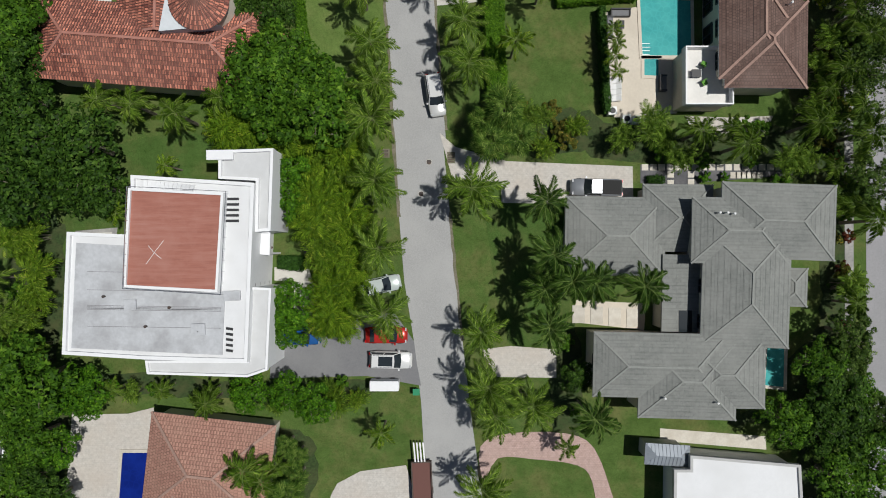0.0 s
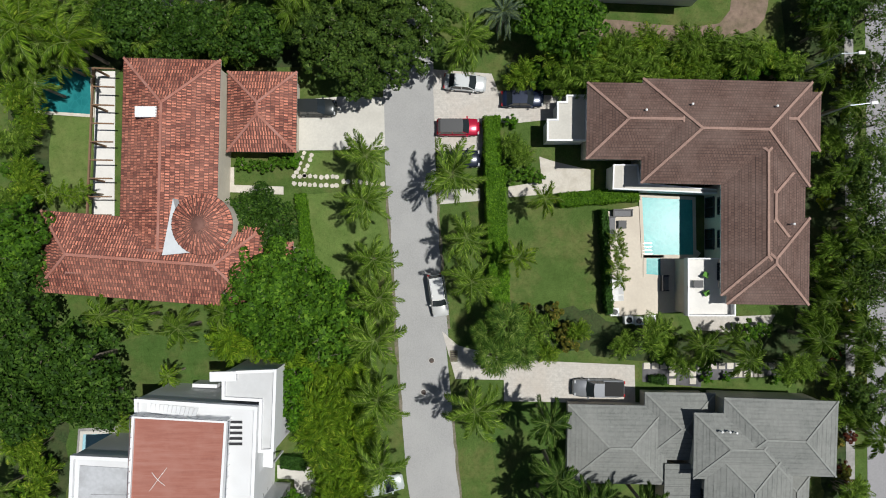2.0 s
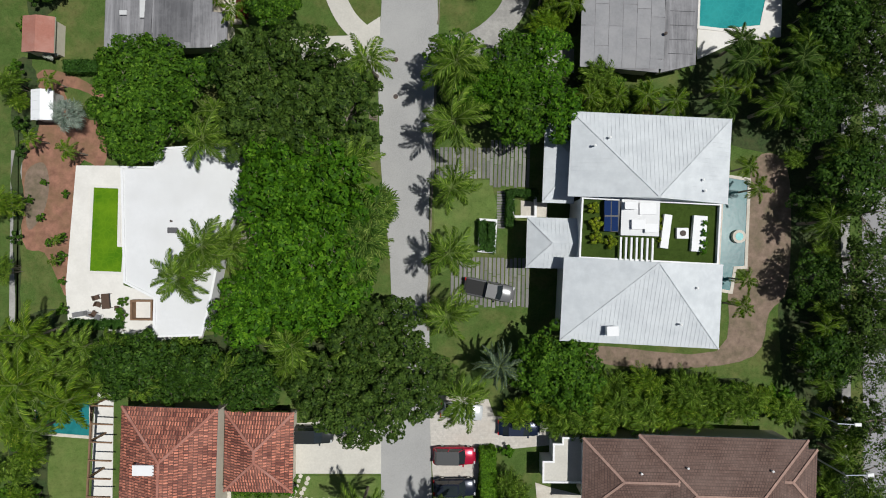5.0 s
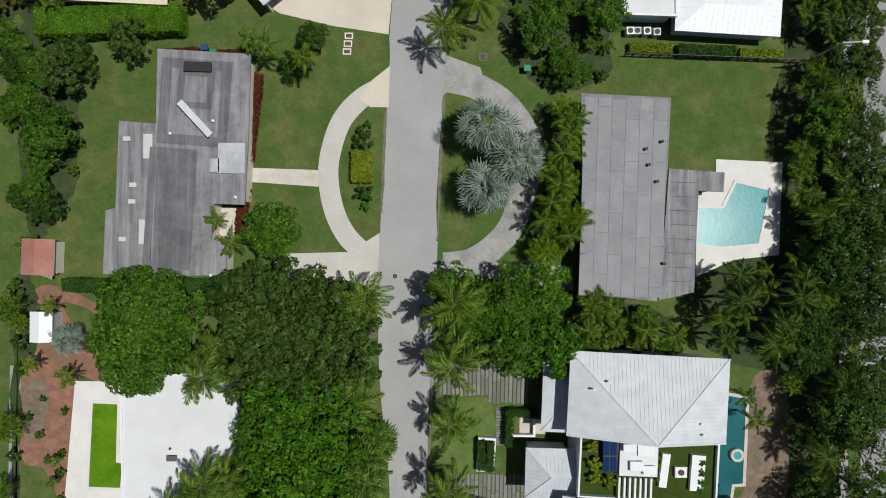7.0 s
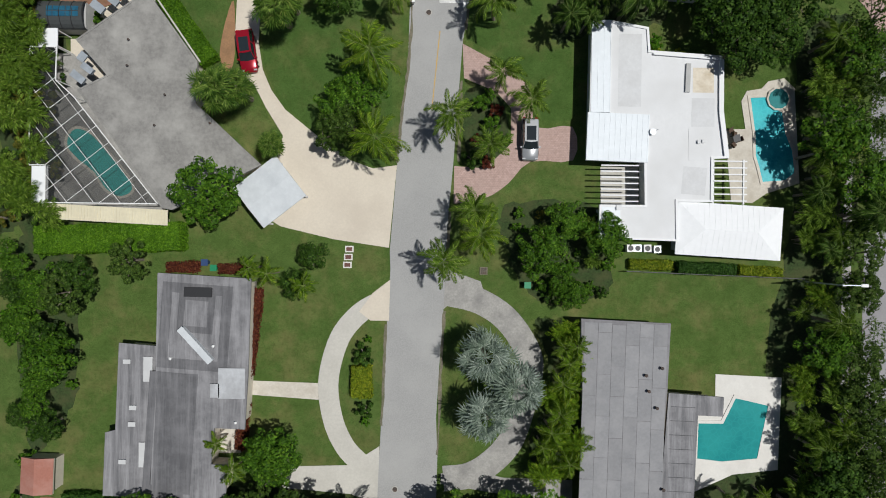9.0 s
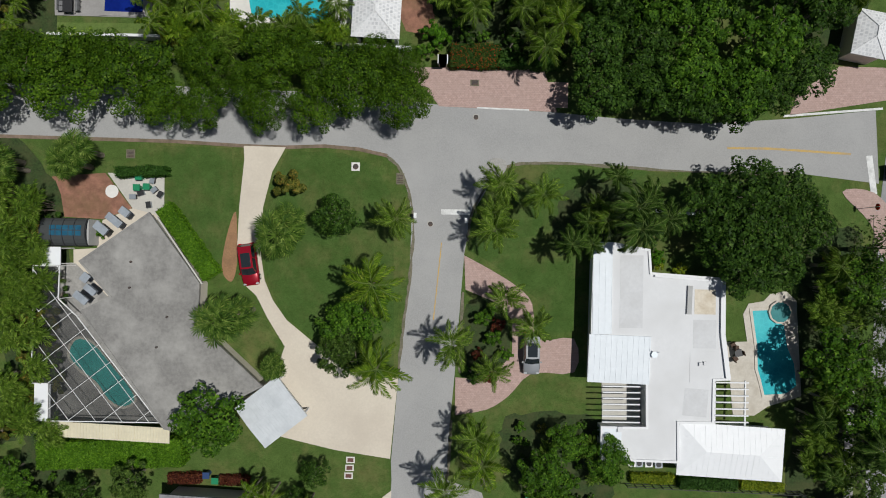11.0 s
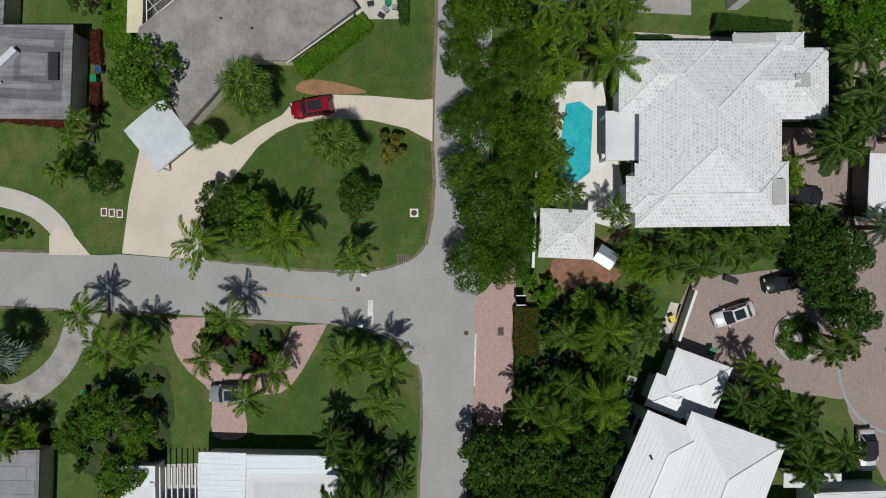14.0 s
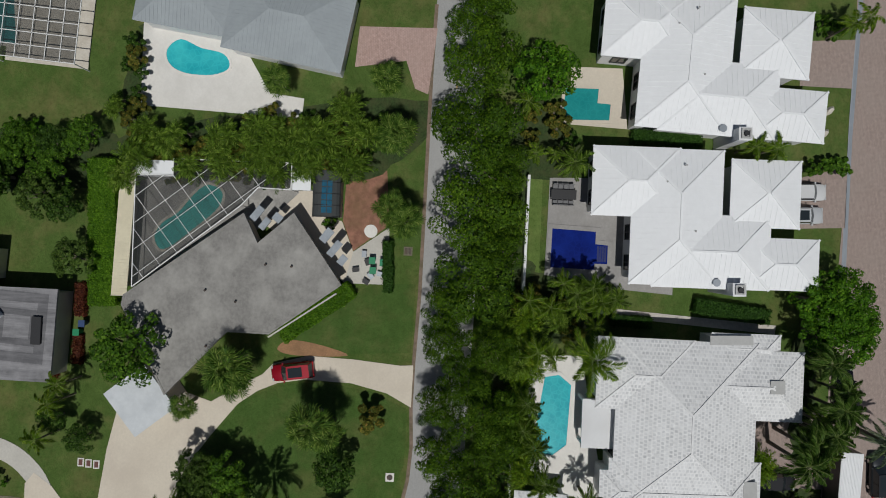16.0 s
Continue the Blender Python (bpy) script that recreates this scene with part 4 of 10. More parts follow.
    for sx in (-0.3, 0.315):
        for s in (-1, 1):
            bm = bmesh.new()
            drum(bm, 0, 0, -0.11, 0.11, 0.34, n=14)
            bmesh.ops.transform(bm, matrix=pose(sx * L, s * (W / 2 - 0.1), 0.34, 90, 0, 0), verts=bm.verts[:])
            wheel = part("wheel", bm, rubber, t)
            bm = bmesh.new()
            drum(bm, 0, 0, -0.125, 0.125, 0.2, n=10)
            bmesh.ops.transform(bm, matrix=pose(sx * L, s * (W / 2 - 0.1), 0.34, 90, 0, 0), verts=bm.verts[:])
            part("rim", bm, chrome, wheel)
    for s in (-1, 1):
        for nm, px, mt in (("headlight", 0.465, lamp_glass), ("tail_light", -0.493, red_light)):
            bm = bmesh.new()
            block(bm, px * L - 0.1, s * W * 0.36 - 0.17, belt * 0.72, px * L + 0.06, s * W * 0.36 + 0.17, belt * 0.86 + 0.01)
            part(nm, bm, mt, t)
        bm = bmesh.new()
        block(bm, f0 - 0.25, s * (W / 2 + 0.07) - 0.1, belt - 0.06, f0 - 0.08, s * (W / 2 + 0.07) + 0.1, belt + 0.1)
        part("wing_mirror", bm, body_mat, t)
    return t

# ---- plants, one of each kind ----
for k in range(3):
    make_tree("broad", leaf_mid, 11 + k, "broad green shade tree with a lumpy leafy crown", clumps=40, leaves=3050, size=0.18, lump=(0.13, 0.25))
    make_tree("dark", leaf_dark, 21 + k, "dark green shade tree with a dense crown", clumps=40, leaves=3050, size=0.18, lump=(0.13, 0.25))
    make_tree("bright", leaf_bright, 31 + k, "bright green leafy tree with a dense crown", clumps=40, leaves=3050, size=0.18, lump=(0.13, 0.25))
    make_tree("olive", leaf_olive, 41 + k, "olive green tree with fine open foliage", clumps=48, leaves=3700, size=0.155, lump=(0.09, 0.18))
    make_tree("rain", leaf_rain, 161 + k, "wide spreading tree with feathery olive green foliage", radius=4.4, height=7.0, clumps=30, leaves=7200, size=0.12, flat=0.66, lump=(0.17, 0.29), jitter=0.25, rough=0.42)
    make_tree("sparse", leaf_olive, 171 + k, "thin grey green tree with open twiggy crown", clumps=26, leaves=1500, size=0.12, lump=(0.14, 0.24))
    make_palm("royal", palm_green, 51 + k, "tall palm with arching green feather fronds", h=5.8, L=3.65, count=15, leaf=0.76, pairs=36, lean=0.5 * (k - 1), width=0.16, droop=0.5)
    make_palm("foxtail", palm_dark, 201 + k, "palm with dense dark green plume fronds", h=6.2, L=2.8, count=17, leaf=0.62, pairs=26, joined=True, droop=0.55, width=0.2)
    make_palm("coco", palm_yellow, 61 + k, "coconut palm with long yellow green fronds", h=6.0, L=4.1, count=14, leaf=0.86, pairs=36, lean=0.8 * (k - 1), width=0.16, droop=0.55)
    make_palm("fanpalm", palm_blue, 71 + k, "fan palm with stiff green palmate leaves", h=4.0, L=2.0, count=30, fans=True, trunk_r=0.2)
    make_clump("areca", palm_yellow, 81 + k, "clump of slender yellow green areca palms")
    make_clump("arecabright", leaf_areca, 211 + k, "clump of bright green areca palms with feathery fronds", h=3.4)
    make_clump("arecagreen", palm_green, 91 + k, "clump of slender green areca palms", stems=7, h=3.4)
    make_palm("thickpalm", palm_green, 101 + k, "green feather palm among dense planting", h=5.0, L=2.7, count=14, pairs=20, leaf=0.74, width=0.2, joined=True)
    make_palm("smallpalm", palm_yellow, 181 + k, "small palm with bright yellow green fronds", h=4.2, L=1.9, count=12, leaf=0.5, pairs=16, joined=True, trunk_r=0.09)
    make_tree("shrub", leaf_mid, 111 + k, "rounded green garden shrub", 1.4, 1.9, 9, 560, 0.15, 0.8, "shrub")
    make_tree("shrubdark", leaf_dark, 121 + k, "rounded dark green garden shrub", 1.4, 1.9, 9, 560, 0.14, 0.8, "shrub")
make_palm("silver", palm_silver, 131, "silver blue fan palm with large stiff leaves", h=4.2, L=3.3, count=27, fans=True, trunk_r=0.25)
make_palm("silver", palm_silver, 132, "silver blue fan palm with large stiff leaves", h=4.6, L=3.2, count=26, fans=True, trunk_r=0.25)
make_palm("date", palm_grey, 141, "grey green date palm with stiff straight fronds", h=5.0, L=3.3, count=34, leaf=0.45, pairs=26, trunk_r=0.28, spread=(75, 0))
make_palm("date", palm_grey, 142, "grey green date palm with stiff straight fronds", h=5.2, L=3.2, count=32, leaf=0.45, pairs=26, trunk_r=0.28, spread=(75, 0))
make_tree("shrubbright", leaf_bright, 151, "rounded bright green shrub", 1.4, 1.8, 9, 560, 0.15, 0.8, "shrub")
make_tree("shrubyellow", leaf_yellow, 152, "yellow leaved garden shrub", 1.2, 1.3, 9, 560, 0.13, 0.7, "shrub")
make_tree("shrubred", leaf_red, 153, "red leaved garden shrub", 1.2, 1.4, 9, 560, 0.13, 0.7, "shrub")
make_tree("shrubwhite", leaf_white, 154, "shrub covered with white blossom", 1.0, 1.5, 9, 600, 0.12, 0.8, "shrub")
make_tree("bronze", leaf_bronze, 155, "shrub with yellow bronze foliage", 1.6, 2.4, 10, 900, 0.18, 0.8, "shrub")

# ---- ground, roads and paving ----
bm = bmesh.new()
slab(bm, [(-2500, -2500), (2500, -2500), (2500, 2500), (-2500, 2500)], -0.5, 0.0)
structure("ground", bm, grass, "green mown lawn and open ground")

street = [(-1.5, -27.8), (-2.4, -22.4), (-2.7, -17.3), (-3.5, -10.5), (-4.6, -3.7), (-5.2, 3.7), (-5.8, 11.8), (-6.1, 21.2), (-6.4, 21.2), (-7.0, 29.8), (-7.3, 38.5), (-7.3, 46.1), (-5.9, 49.3), (-6.3, 58.1), (-7.2, 66.1), (-7.5, 69.8), (-7.9, 80.4), (-7.5, 86.8), (-7.6, 84.5), (-7.4, 90.1), (-7.2, 95.1), (-6.9, 100.1), (-6.6, 105.8), (-6.7, 108.0), (-6.0, 117.6), (-5.5, 123.5), (-4.9, 128.5), (-4.7, 138.2), (2.4, 138.2), (1.3, 131.8), (0.8, 124.2), (0.4, 118.0), (0.0, 113.1), (-0.3, 105.7), (-0.6, 99.4), (-0.9, 95.1), (-1.2, 88.9), (-1.0, 84.6), (-1.1, 79.0), (-1.3, 79.8), (-1.5, 71.1), (-1.9, 64.9), (-1.9, 55.7), (-1.6, 43.0), (-1.5, 37.3), (-1.3, 31.1), (-0.9, 24.9), (-0.4, 18.7), (0.2, 11.2), (-0.3, 13.0), (0.6, 3.7), (1.3, -3.7), (2.2, -12.3), (3.1, -19.9), (4.2, -27.8)]
street = [(street[0][0] + 3, -60.0)] + street + [(street[-1][0] + 3, -60.0)]
paving("road_street", street, asphalt, "worn light grey asphalt street", "road", 0.03)
cross = [(-4.6, 136.0), (-5.0, 137.4), (-4.9, 137.7), (-6.1, 141.2), (-7.6, 142.8), (-10.9, 143.5), (-14.8, 143.8), (-19.2, 143.6), (-24.0, 143.7), (-31.9, 144.1), (-43.6, 144.3), (-56.6, 144.5), (-64.9, 144.8)]
cross_n = [(-65.1, 150.5), (-35.1, 150.5), (-12.9, 149.8), (-1.2, 148.6), (-1.8, 148.5), (11.0, 148.0), (18.2, 147.4), (27.6, 146.9), (38.0, 147.6), (47.6, 148.7)]
cross_s = [(48.1, 140.4), (39.4, 141.4), (25.4, 141.5), (18.7, 141.9), (12.2, 142.2), (7.7, 142.3), (6.2, 141.8), (4.3, 140.2), (3.2, 138.1), (2.2, 136.6), (1.5, 136.9)]
far_w = (cross[-1][0] - 90, cross[-1][1] + 4)
paving("road_cross_street", cross + [far_w, (far_w[0], far_w[1] + 6)] + cross_n + cross_s, asphalt, "grey asphalt cross street", "road", 0.034)
av = [(47.4, 37.9), (47.0, 68.7), (47.1, 105.5), (48.3, 138.1), (49.2, 147.1)]
paving("road_avenue", [(av[0][0] + 1, -200)] + av + [(av[-1][0] + 6, 260), (av[-1][0] + 24, 260), (av[0][0] + 20, -200)], avenue_tar, "pale grey asphalt avenue", "road", 0.026)
paving("pavement_avenue", band([(av[0][0] - 1.6, -60), (av[0][0] - 1.9, av[0][1]), (av[1][0] - 1.9, av[1][1]), (av[2][0] - 1.9, av[2][1]), (av[2][0] - 1.9, av[2][1] + 15)], 1.0), concrete_old, "worn concrete pavement beside the avenue", "pavement", 0.06)

paving("ground_verge", band(cross[4:], 0.4), earth, "thin strip of dry earth along the road edge", "verge", 0.046)
paving("trim_kerb_white", band([(2.5, 148.4), (4.9, 148.3), (8.4, 148.2)], 0.18), road_paint, "worn white kerb line", "kerb", 0.055)
paving("road_patch", smooth_line([(3.5, 141.7), (4.4, 142.7), (5.8, 142.4), (5.8, 141.2), (4.3, 140.2)], 4, True), concrete_old, "pale worn concrete patch at the road corner", "road patch", 0.042)

rng = random.Random(12)


def ragged_edge(pts, width, material, label):
    """A strip of uneven width along a line, as worn verges are."""
    left, right = [], []
    line = smooth_line(pts, 8)
    for i, p in enumerate(line):
        e = (Vector(line[min(i + 1, len(line) - 1)]) - Vector(line[max(i - 1, 0)])).normalized()
        n = Vector((-e.y, e.x))
        left.append(tuple(Vector(p) + n * width * rng.uniform(0.2, 0.8)))
        right.append(tuple(Vector(p) - n * width * rng.uniform(0.2, 0.8)))
    bm = bmesh.new()
    for i in range(len(line) - 1):
        slab(bm, [right[i], right[i + 1], left[i + 1], left[i]], -0.02, 0.037)
    structure("ground_verge_strip", bm, material, label, "verge")


for side in ([(0.2, 13.4), (-0.3, 17.6), (-0.9, 24.6), (-1.2, 30.2)], [(-1.9, 50.0), (-1.8, 60.0), (-1.5, 71.0), (-1.2, 79.4)], [(0.55, 4.2), (1.2, -2.6), (2.0, -10.4)], [(-5.2, 3.6), (-5.8, 11.8), (-6.3, 21.0), (-7.0, 29.6)], [(-7.4, 88.0), (-7.2, 95.0), (-7.0, 99.6)], [(-6.0, 118.0), (-5.5, 123.5), (-4.9, 128.5), (-4.6, 136.0), (-6.0, 141.0), (-7.6, 142.7)], [(-1.0, 84.8), (-0.7, 95.0), (-0.4, 101.2)], [(-0.2, 106.6), (0.1, 112.8)], [(1.6, 133.2), (2.2, 136.6), (4.2, 140.2), (6.2, 141.8), (12.2, 142.2), (25.4, 141.5), (38.0, 141.4)], [(1.0, 118.2), (1.2, 127.4)]):
    ragged_edge(side, 0.3, verge_dirt, "thin worn strip of dirt along the road edge")

# drives on the west side
paving("driveway_tar", [(-19.8, -10.3), (-12.0, -9.9), (-11.0, -7.4), (-9.4, -7.1), (-5.6, -7.4), (-3.5, -10.5), (-3.2, -12.9), (-2.7, -15.5), (-8.8, -14.4), (-19.8, -14.7)], drive_tar, "dark asphalt parking drive beside the white house")
paving("driveway_pale", [(-17.4, 39.3), (-12.3, 39.7), (-7.2, 39.6), (-7.1, 33.7), (-17.4, 33.6)], concrete_pale, "pale concrete drive in front of the garage")
paving("path_house", [(-22.8, 93.0), (-14.7, 92.8), (-14.6, 90.9), (-22.7, 91.4)], stone_pale, "pale stone path from the loop drive to the porch", "path")
loop = smooth_line([(-7.4, 102.3), (-9.8, 101.0), (-12.0, 98.5), (-13.2, 95.1), (-13.5, 91.9), (-12.8, 88.2), (-11.4, 85.4), (-9.6, 83.6)], 5)
paving("driveway_loop", band(loop, 2.3), concrete_pale, "curved pale concrete loop drive")
paving("driveway_apron", [(-6.6, 104.7), (-6.7, 100.0), (-8.8, 100.0), (-10.1, 101.0), (-8.6, 103.1)], concrete_cream, "pale concrete drive apron", z=0.062)
paving("driveway_apron", [(-7.6, 85.7), (-7.8, 79.1), (-10.8, 80.2), (-19.5, 80.9), (-19.8, 83.2), (-11.0, 83.5)], concrete_pale, "pale concrete drive apron", z=0.064)
paving("driveway_cream", [(-6.0, 117.7), (-6.8, 108.3), (-13.1, 109.2), (-19.2, 110.6), (-22.7, 112.8), (-24.0, 115.2), (-19.9, 118.1), (-19.0, 120.9), (-21.0, 124.1), (-22.3, 126.6), (-23.6, 127.8), (-24.6, 131.7), (-24.4, 136.9), (-23.9, 142.2), (-24.0, 143.7), (-19.2, 143.6), (-20.7, 140.8), (-21.7, 136.7), (-21.9, 131.5), (-21.4, 128.4), (-20.4, 126.1), (-18.8, 123.9), (-15.2, 121.0), (-11.3, 118.2), (-8.7, 117.3)], concrete_cream, "cream concrete drive that curves to the carport", z=0.055)
paving("mulch_bed", smooth_line([(-24.8, 136.2), (-25.9, 133.0), (-26.3, 129.5), (-25.2, 128.2), (-24.6, 130.4)], 4, True), mulch, "strip of bare sandy mulch", "ground", 0.02)
paving("deck_pool_south", [(-42.3, -18.8), (-35.9, -18.7), (-33.0, -18.0), (-32.8, -28.8), (-43.2, -31.0)], paver_beige, "pale paved pool terrace", "terrace")
paving("drive_fan", [(-12.9, -27.9), (-12.2, -26.6), (-9.6, -25.2), (-4.4, -24.5), (-3.4, -27.8), (-3.4, -31.0), (-13.6, -31.2)], paver_beige, "pale stone drive behind the truck")
paving("deck_green_pool", [(-42.2, 68.5), (-36.7, 68.5), (-36.7, 54.9), (-32.9, 53.7), (-27.4, 52.0), (-27.5, 48.9), (-33.3, 48.6), (-37.8, 49.6), (-43.0, 50.9), (-43.3, 54.6)], deck_white, "pale terrace round the green pool", "terrace", 0.08)
paving("clay_yard", smooth_line([(-48.3, 69.9), (-46.7, 72.5), (-46.8, 78.9), (-43.1, 78.9), (-39.3, 76.8), (-38.4, 74.3), (-39.1, 68.3), (-42.0, 68.3), (-43.0, 54.5), (-44.1, 55.2), (-45.8, 58.5), (-48.3, 59.8)], 4, True), clay, "bare reddish earth yard", "ground", 0.02)
paving("earth_patch", smooth_line([(-47.9, 67.8), (-46.0, 68.8), (-45.3, 66.5), (-45.9, 63.2), (-47.6, 61.1), (-48.1, 64.5)], 4, True), earth, "patch of brown earth and dry litter", "ground", 0.024)
paving("earth_patch", smooth_line([(-43.7, 77.4), (-40.1, 76.3), (-39.4, 73.7), (-42.0, 74.4)], 4, True), grass, "patch of rough grass in the earth yard", "ground", 0.024)
paving("path_yard_wall", [(-49.7, 70.2), (-48.4, 70.1), (-48.8, 49.4), (-49.8, 49.3)], concrete_old, "shaded grey path beside the boundary", "path", 0.03)
paving("path_flank", [(-24.8, 62.8), (-19.7, 62.9), (-19.7, 58.8), (-24.8, 59.1)], stone_pale, "pale stones beside the white house", "path")

paving("lawn_deep", [(4.4, 5.0), (9.0, 5.2), (14.0, 4.8), (14.1, -6.9), (12.6, -11.1), (7.4, -11.2), (5.8, -5.6)], grass_deep, "deep green lawn in front of the grey house", "lawn", 0.014)
paving("lawn_deep", smooth_line([(-43.4, -9.0), (-43.0, 4.0), (-40.0, 10.0), (-34.0, 12.6), (-25.0, 12.8), (-23.2, 10.0), (-25.0, 6.0), (-36.0, 2.0), (-37.6, -11.0)], 4, True), grass_deep, "deep green lawn behind the white house", "lawn", 0.012)

paving("lawn_deep", [(-6.8, 135.4), (-7.2, 138.6), (-9.0, 141.6), (-12.5, 143.0), (-19.0, 143.2), (-20.8, 139.0), (-21.6, 134.0), (-21.3, 128.6), (-19.2, 124.5), (-14.0, 120.4), (-8.8, 117.5), (-6.5, 118.0)], grass_deep, "deep green lawn inside the curved drive", "lawn", 0.014)
paving("lawn_deep", [(-25.4, 143.4), (-25.0, 136.4), (-26.4, 129.4), (-33.0, 138.6), (-33.2, 143.6)], grass_deep, "deep green lawn beside the cream drive", "lawn", 0.012)
paving("lawn_deep", [(3.8, 137.9), (12.0, 141.8), (25.0, 141.3), (26.0, 138.0), (14.0, 133.0), (13.8, 123.0), (10.4, 123.0), (9.6, 126.8), (4.6, 130.6), (1.9, 132.2)], grass_deep, "deep green lawn beside the pink drive", "lawn", 0.012)

# drives on the east side
paving("driveway_beige", [(-0.6, 13.1), (1.2, 11.5), (7.0, 9.9), (21.2, 9.3), (21.3, 4.9), (6.4, 5.2), (6.4, 7.6), (0.9, 7.7), (0.3, 9.9)], paver_beige, "beige stone paved drive")
paving("driveway_beige", [(-1.7, 42.8), (5.0, 42.3), (5.7, 40.4), (13.3, 39.7), (13.3, 37.3), (6.9, 36.6), (4.4, 37.1), (3.7, 31.7), (-1.1, 31.7), (-1.5, 37.3)], paver_beige, "beige paved parking court")
paving("path_gate", [(-1.0, 29.2), (3.7, 29.3), (3.7, 27.9), (-0.9, 27.5)], concrete_pale, "pale paved crossing to the hedge gate", "path")
paving("path_garden", [(6.9, 29.5), (10.7, 30.1), (10.4, 32.9), (12.3, 32.3), (16.2, 31.4), (16.2, 29.1), (10.7, 28.6), (6.9, 28.3)], stone_pale, "pale stone path behind the hedge", "path")
paving("terrace_pool", [(18.1, 26.7), (21.6, 27.3), (28.7, 22.0), (26.1, 18.5), (26.2, 15.3), (19.2, 14.8), (18.4, 15.4)], concrete_cream, "cream stone pool terrace", "terrace", 0.07)
paving("terrace_back", [(27.2, 15.0), (32.0, 14.8), (37.1, 15.0), (35.9, 12.7), (27.9, 13.3)], paver_beige, "beige paved back terrace", "terrace")
paving("driveway_south", [(4.0, -11.4), (7.5, -11.0), (12.6, -11.4), (12.6, -14.6), (5.9, -14.5)], paver_beige, "beige paved drive")
paving("driveway_rose", smooth_line([(4.0, -22.4), (7.2, -20.9), (13.7, -20.9), (16.9, -22.6), (19.0, -28.1), (20.5, -32.7), (17.9, -32.6), (16.7, -26.5), (15.0, -24.5), (9.9, -23.8), (6.0, -23.7), (4.4, -26.3)], 3, True), paver_pink, "rose paved loop drive")
paving("terrace_front", [(14.8, -5.8), (22.7, -6.2), (22.5, -9.2), (14.5, -8.3)], concrete_cream, "cream slab path to the front door", "path", 0.07)
paving("driveway_court", smooth_line([(1.3, 131.6), (4.5, 129.9), (7.4, 128.1), (9.1, 126.2), (9.8, 122.2), (13.9, 122.3), (14.0, 118.5), (9.2, 118.3), (6.6, 115.7), (4.1, 114.1), (0.5, 113.4)], 3) + [(0.5, 117.7), (3.4, 117.5), (5.3, 118.7), (6.9, 120.3), (6.9, 124.3), (5.2, 126.2), (1.5, 127.7)], paver_pink, "curved pink paver drive", z=0.055)
loop_e = smooth_line([(0.1, 103.2), (3.7, 102.3), (6.9, 100.1), (9.3, 96.3), (9.3, 93.1), (8.6, 90.3), (7.3, 86.5), (5.1, 84.0), (2.6, 82.5), (-0.3, 82.1)], 5)
paving("driveway_loop_old", band(loop_e, 2.9), concrete_old, "cracked grey concrete loop drive")
paving("driveway_apron_old", [(-0.3, 106.0), (3.7, 104.6), (4.5, 101.9), (0.5, 102.3), (-0.5, 101.4)], concrete_old, "cracked grey concrete apron", z=0.052)
paving("driveway_old", [(4.5, 82.8), (6.4, 82.3), (14.4, 82.1), (14.4, 79.4), (10.9, 79.7), (7.1, 80.3), (-0.6, 81.5), (-0.6, 82.7)], concrete_old, "worn grey concrete drive", z=0.06)
paving("terrace_teal", [(30.5, 94.4), (38.0, 94.1), (37.7, 83.6), (32.6, 83.0), (28.3, 81.0), (28.4, 90.5), (30.5, 90.9)], deck_white, "white terrace round the teal pool", "terrace", 0.07)
paving("terrace_kidney", [(33.0, 125.4), (33.6, 126.6), (35.3, 126.9), (36.0, 127.7), (37.8, 128.1), (39.0, 127.0), (39.7, 116.2), (36.0, 115.0), (34.4, 113.9), (32.0, 114.0), (31.2, 122.2), (33.5, 122.3)], stone_pale, "stone terrace round the blue pool", "terrace", 0.07)

# north of the cross street
paving("pavement_pink", [(-6.1, 152.9), (-2.7, 152.9), (10.0, 152.9), (11.6, 148.0), (-1.8, 148.5), (-2.7, 149.7)], paver_pink, "pink paved verge", "pavement", 0.05)
paving("pavement_pink", [(38.8, 150.6), (43.4, 153.6), (49.6, 153.5), (50.4, 150.1), (37.9, 148.0)], paver_pink, "pink paved verge by the avenue", "pavement", 0.05)
paving("verge_north", [(-4.9, 152.9), (-2.5, 152.9), (3.8, 151.4), (12.8, 151.4), (12.8, 148.5), (-0.6, 148.7)], paver_pink, "pink paved strip along the cross street", "pavement", 0.046)
paving("terrace_aqua", [(-25.8, 156.4), (-25.8, 162.7), (-21.0, 163.6), (-9.9, 165.8), (-9.2, 164.6), (-9.9, 162.1), (-12.3, 156.3), (-14.2, 157.3)], deck_white, "white terrace round the aqua pool", "terrace", 0.07)
paving("terrace_navy", [(-45.8, 158.3), (-40.0, 158.2), (-34.8, 158.1), (-34.1, 165.9), (-33.5, 166.5), (-33.1, 172.6), (-34.7, 172.6), (-35.8, 167.8), (-46.1, 167.9)], deck_grey, "grey stone terrace round the navy pool", "terrace", 0.07)
paving("terrace_far", [(-58.4, 160.2), (-58.4, 166.0), (-51.6, 166.8), (-51.9, 160.4)], concrete_cream, "cream terrace round the teal pool", "terrace", 0.07)
paving("terrace_white_deck", [(-62.0, 111.7), (-60.0, 122.8), (-54.2, 126.3), (-53.7, 130.2), (-51.4, 130.0), (-52.3, 111.7)], deck_white, "white pool deck beside the grey roofed house", "terrace", 0.08)
paving("driveway_herringbone", [(-62.1, 136.2), (-62.2, 145.0), (-54.7, 144.2), (-55.3, 142.7), (-58.4, 141.6), (-57.5, 135.8)], paver_pink, "pink and white paver drive")
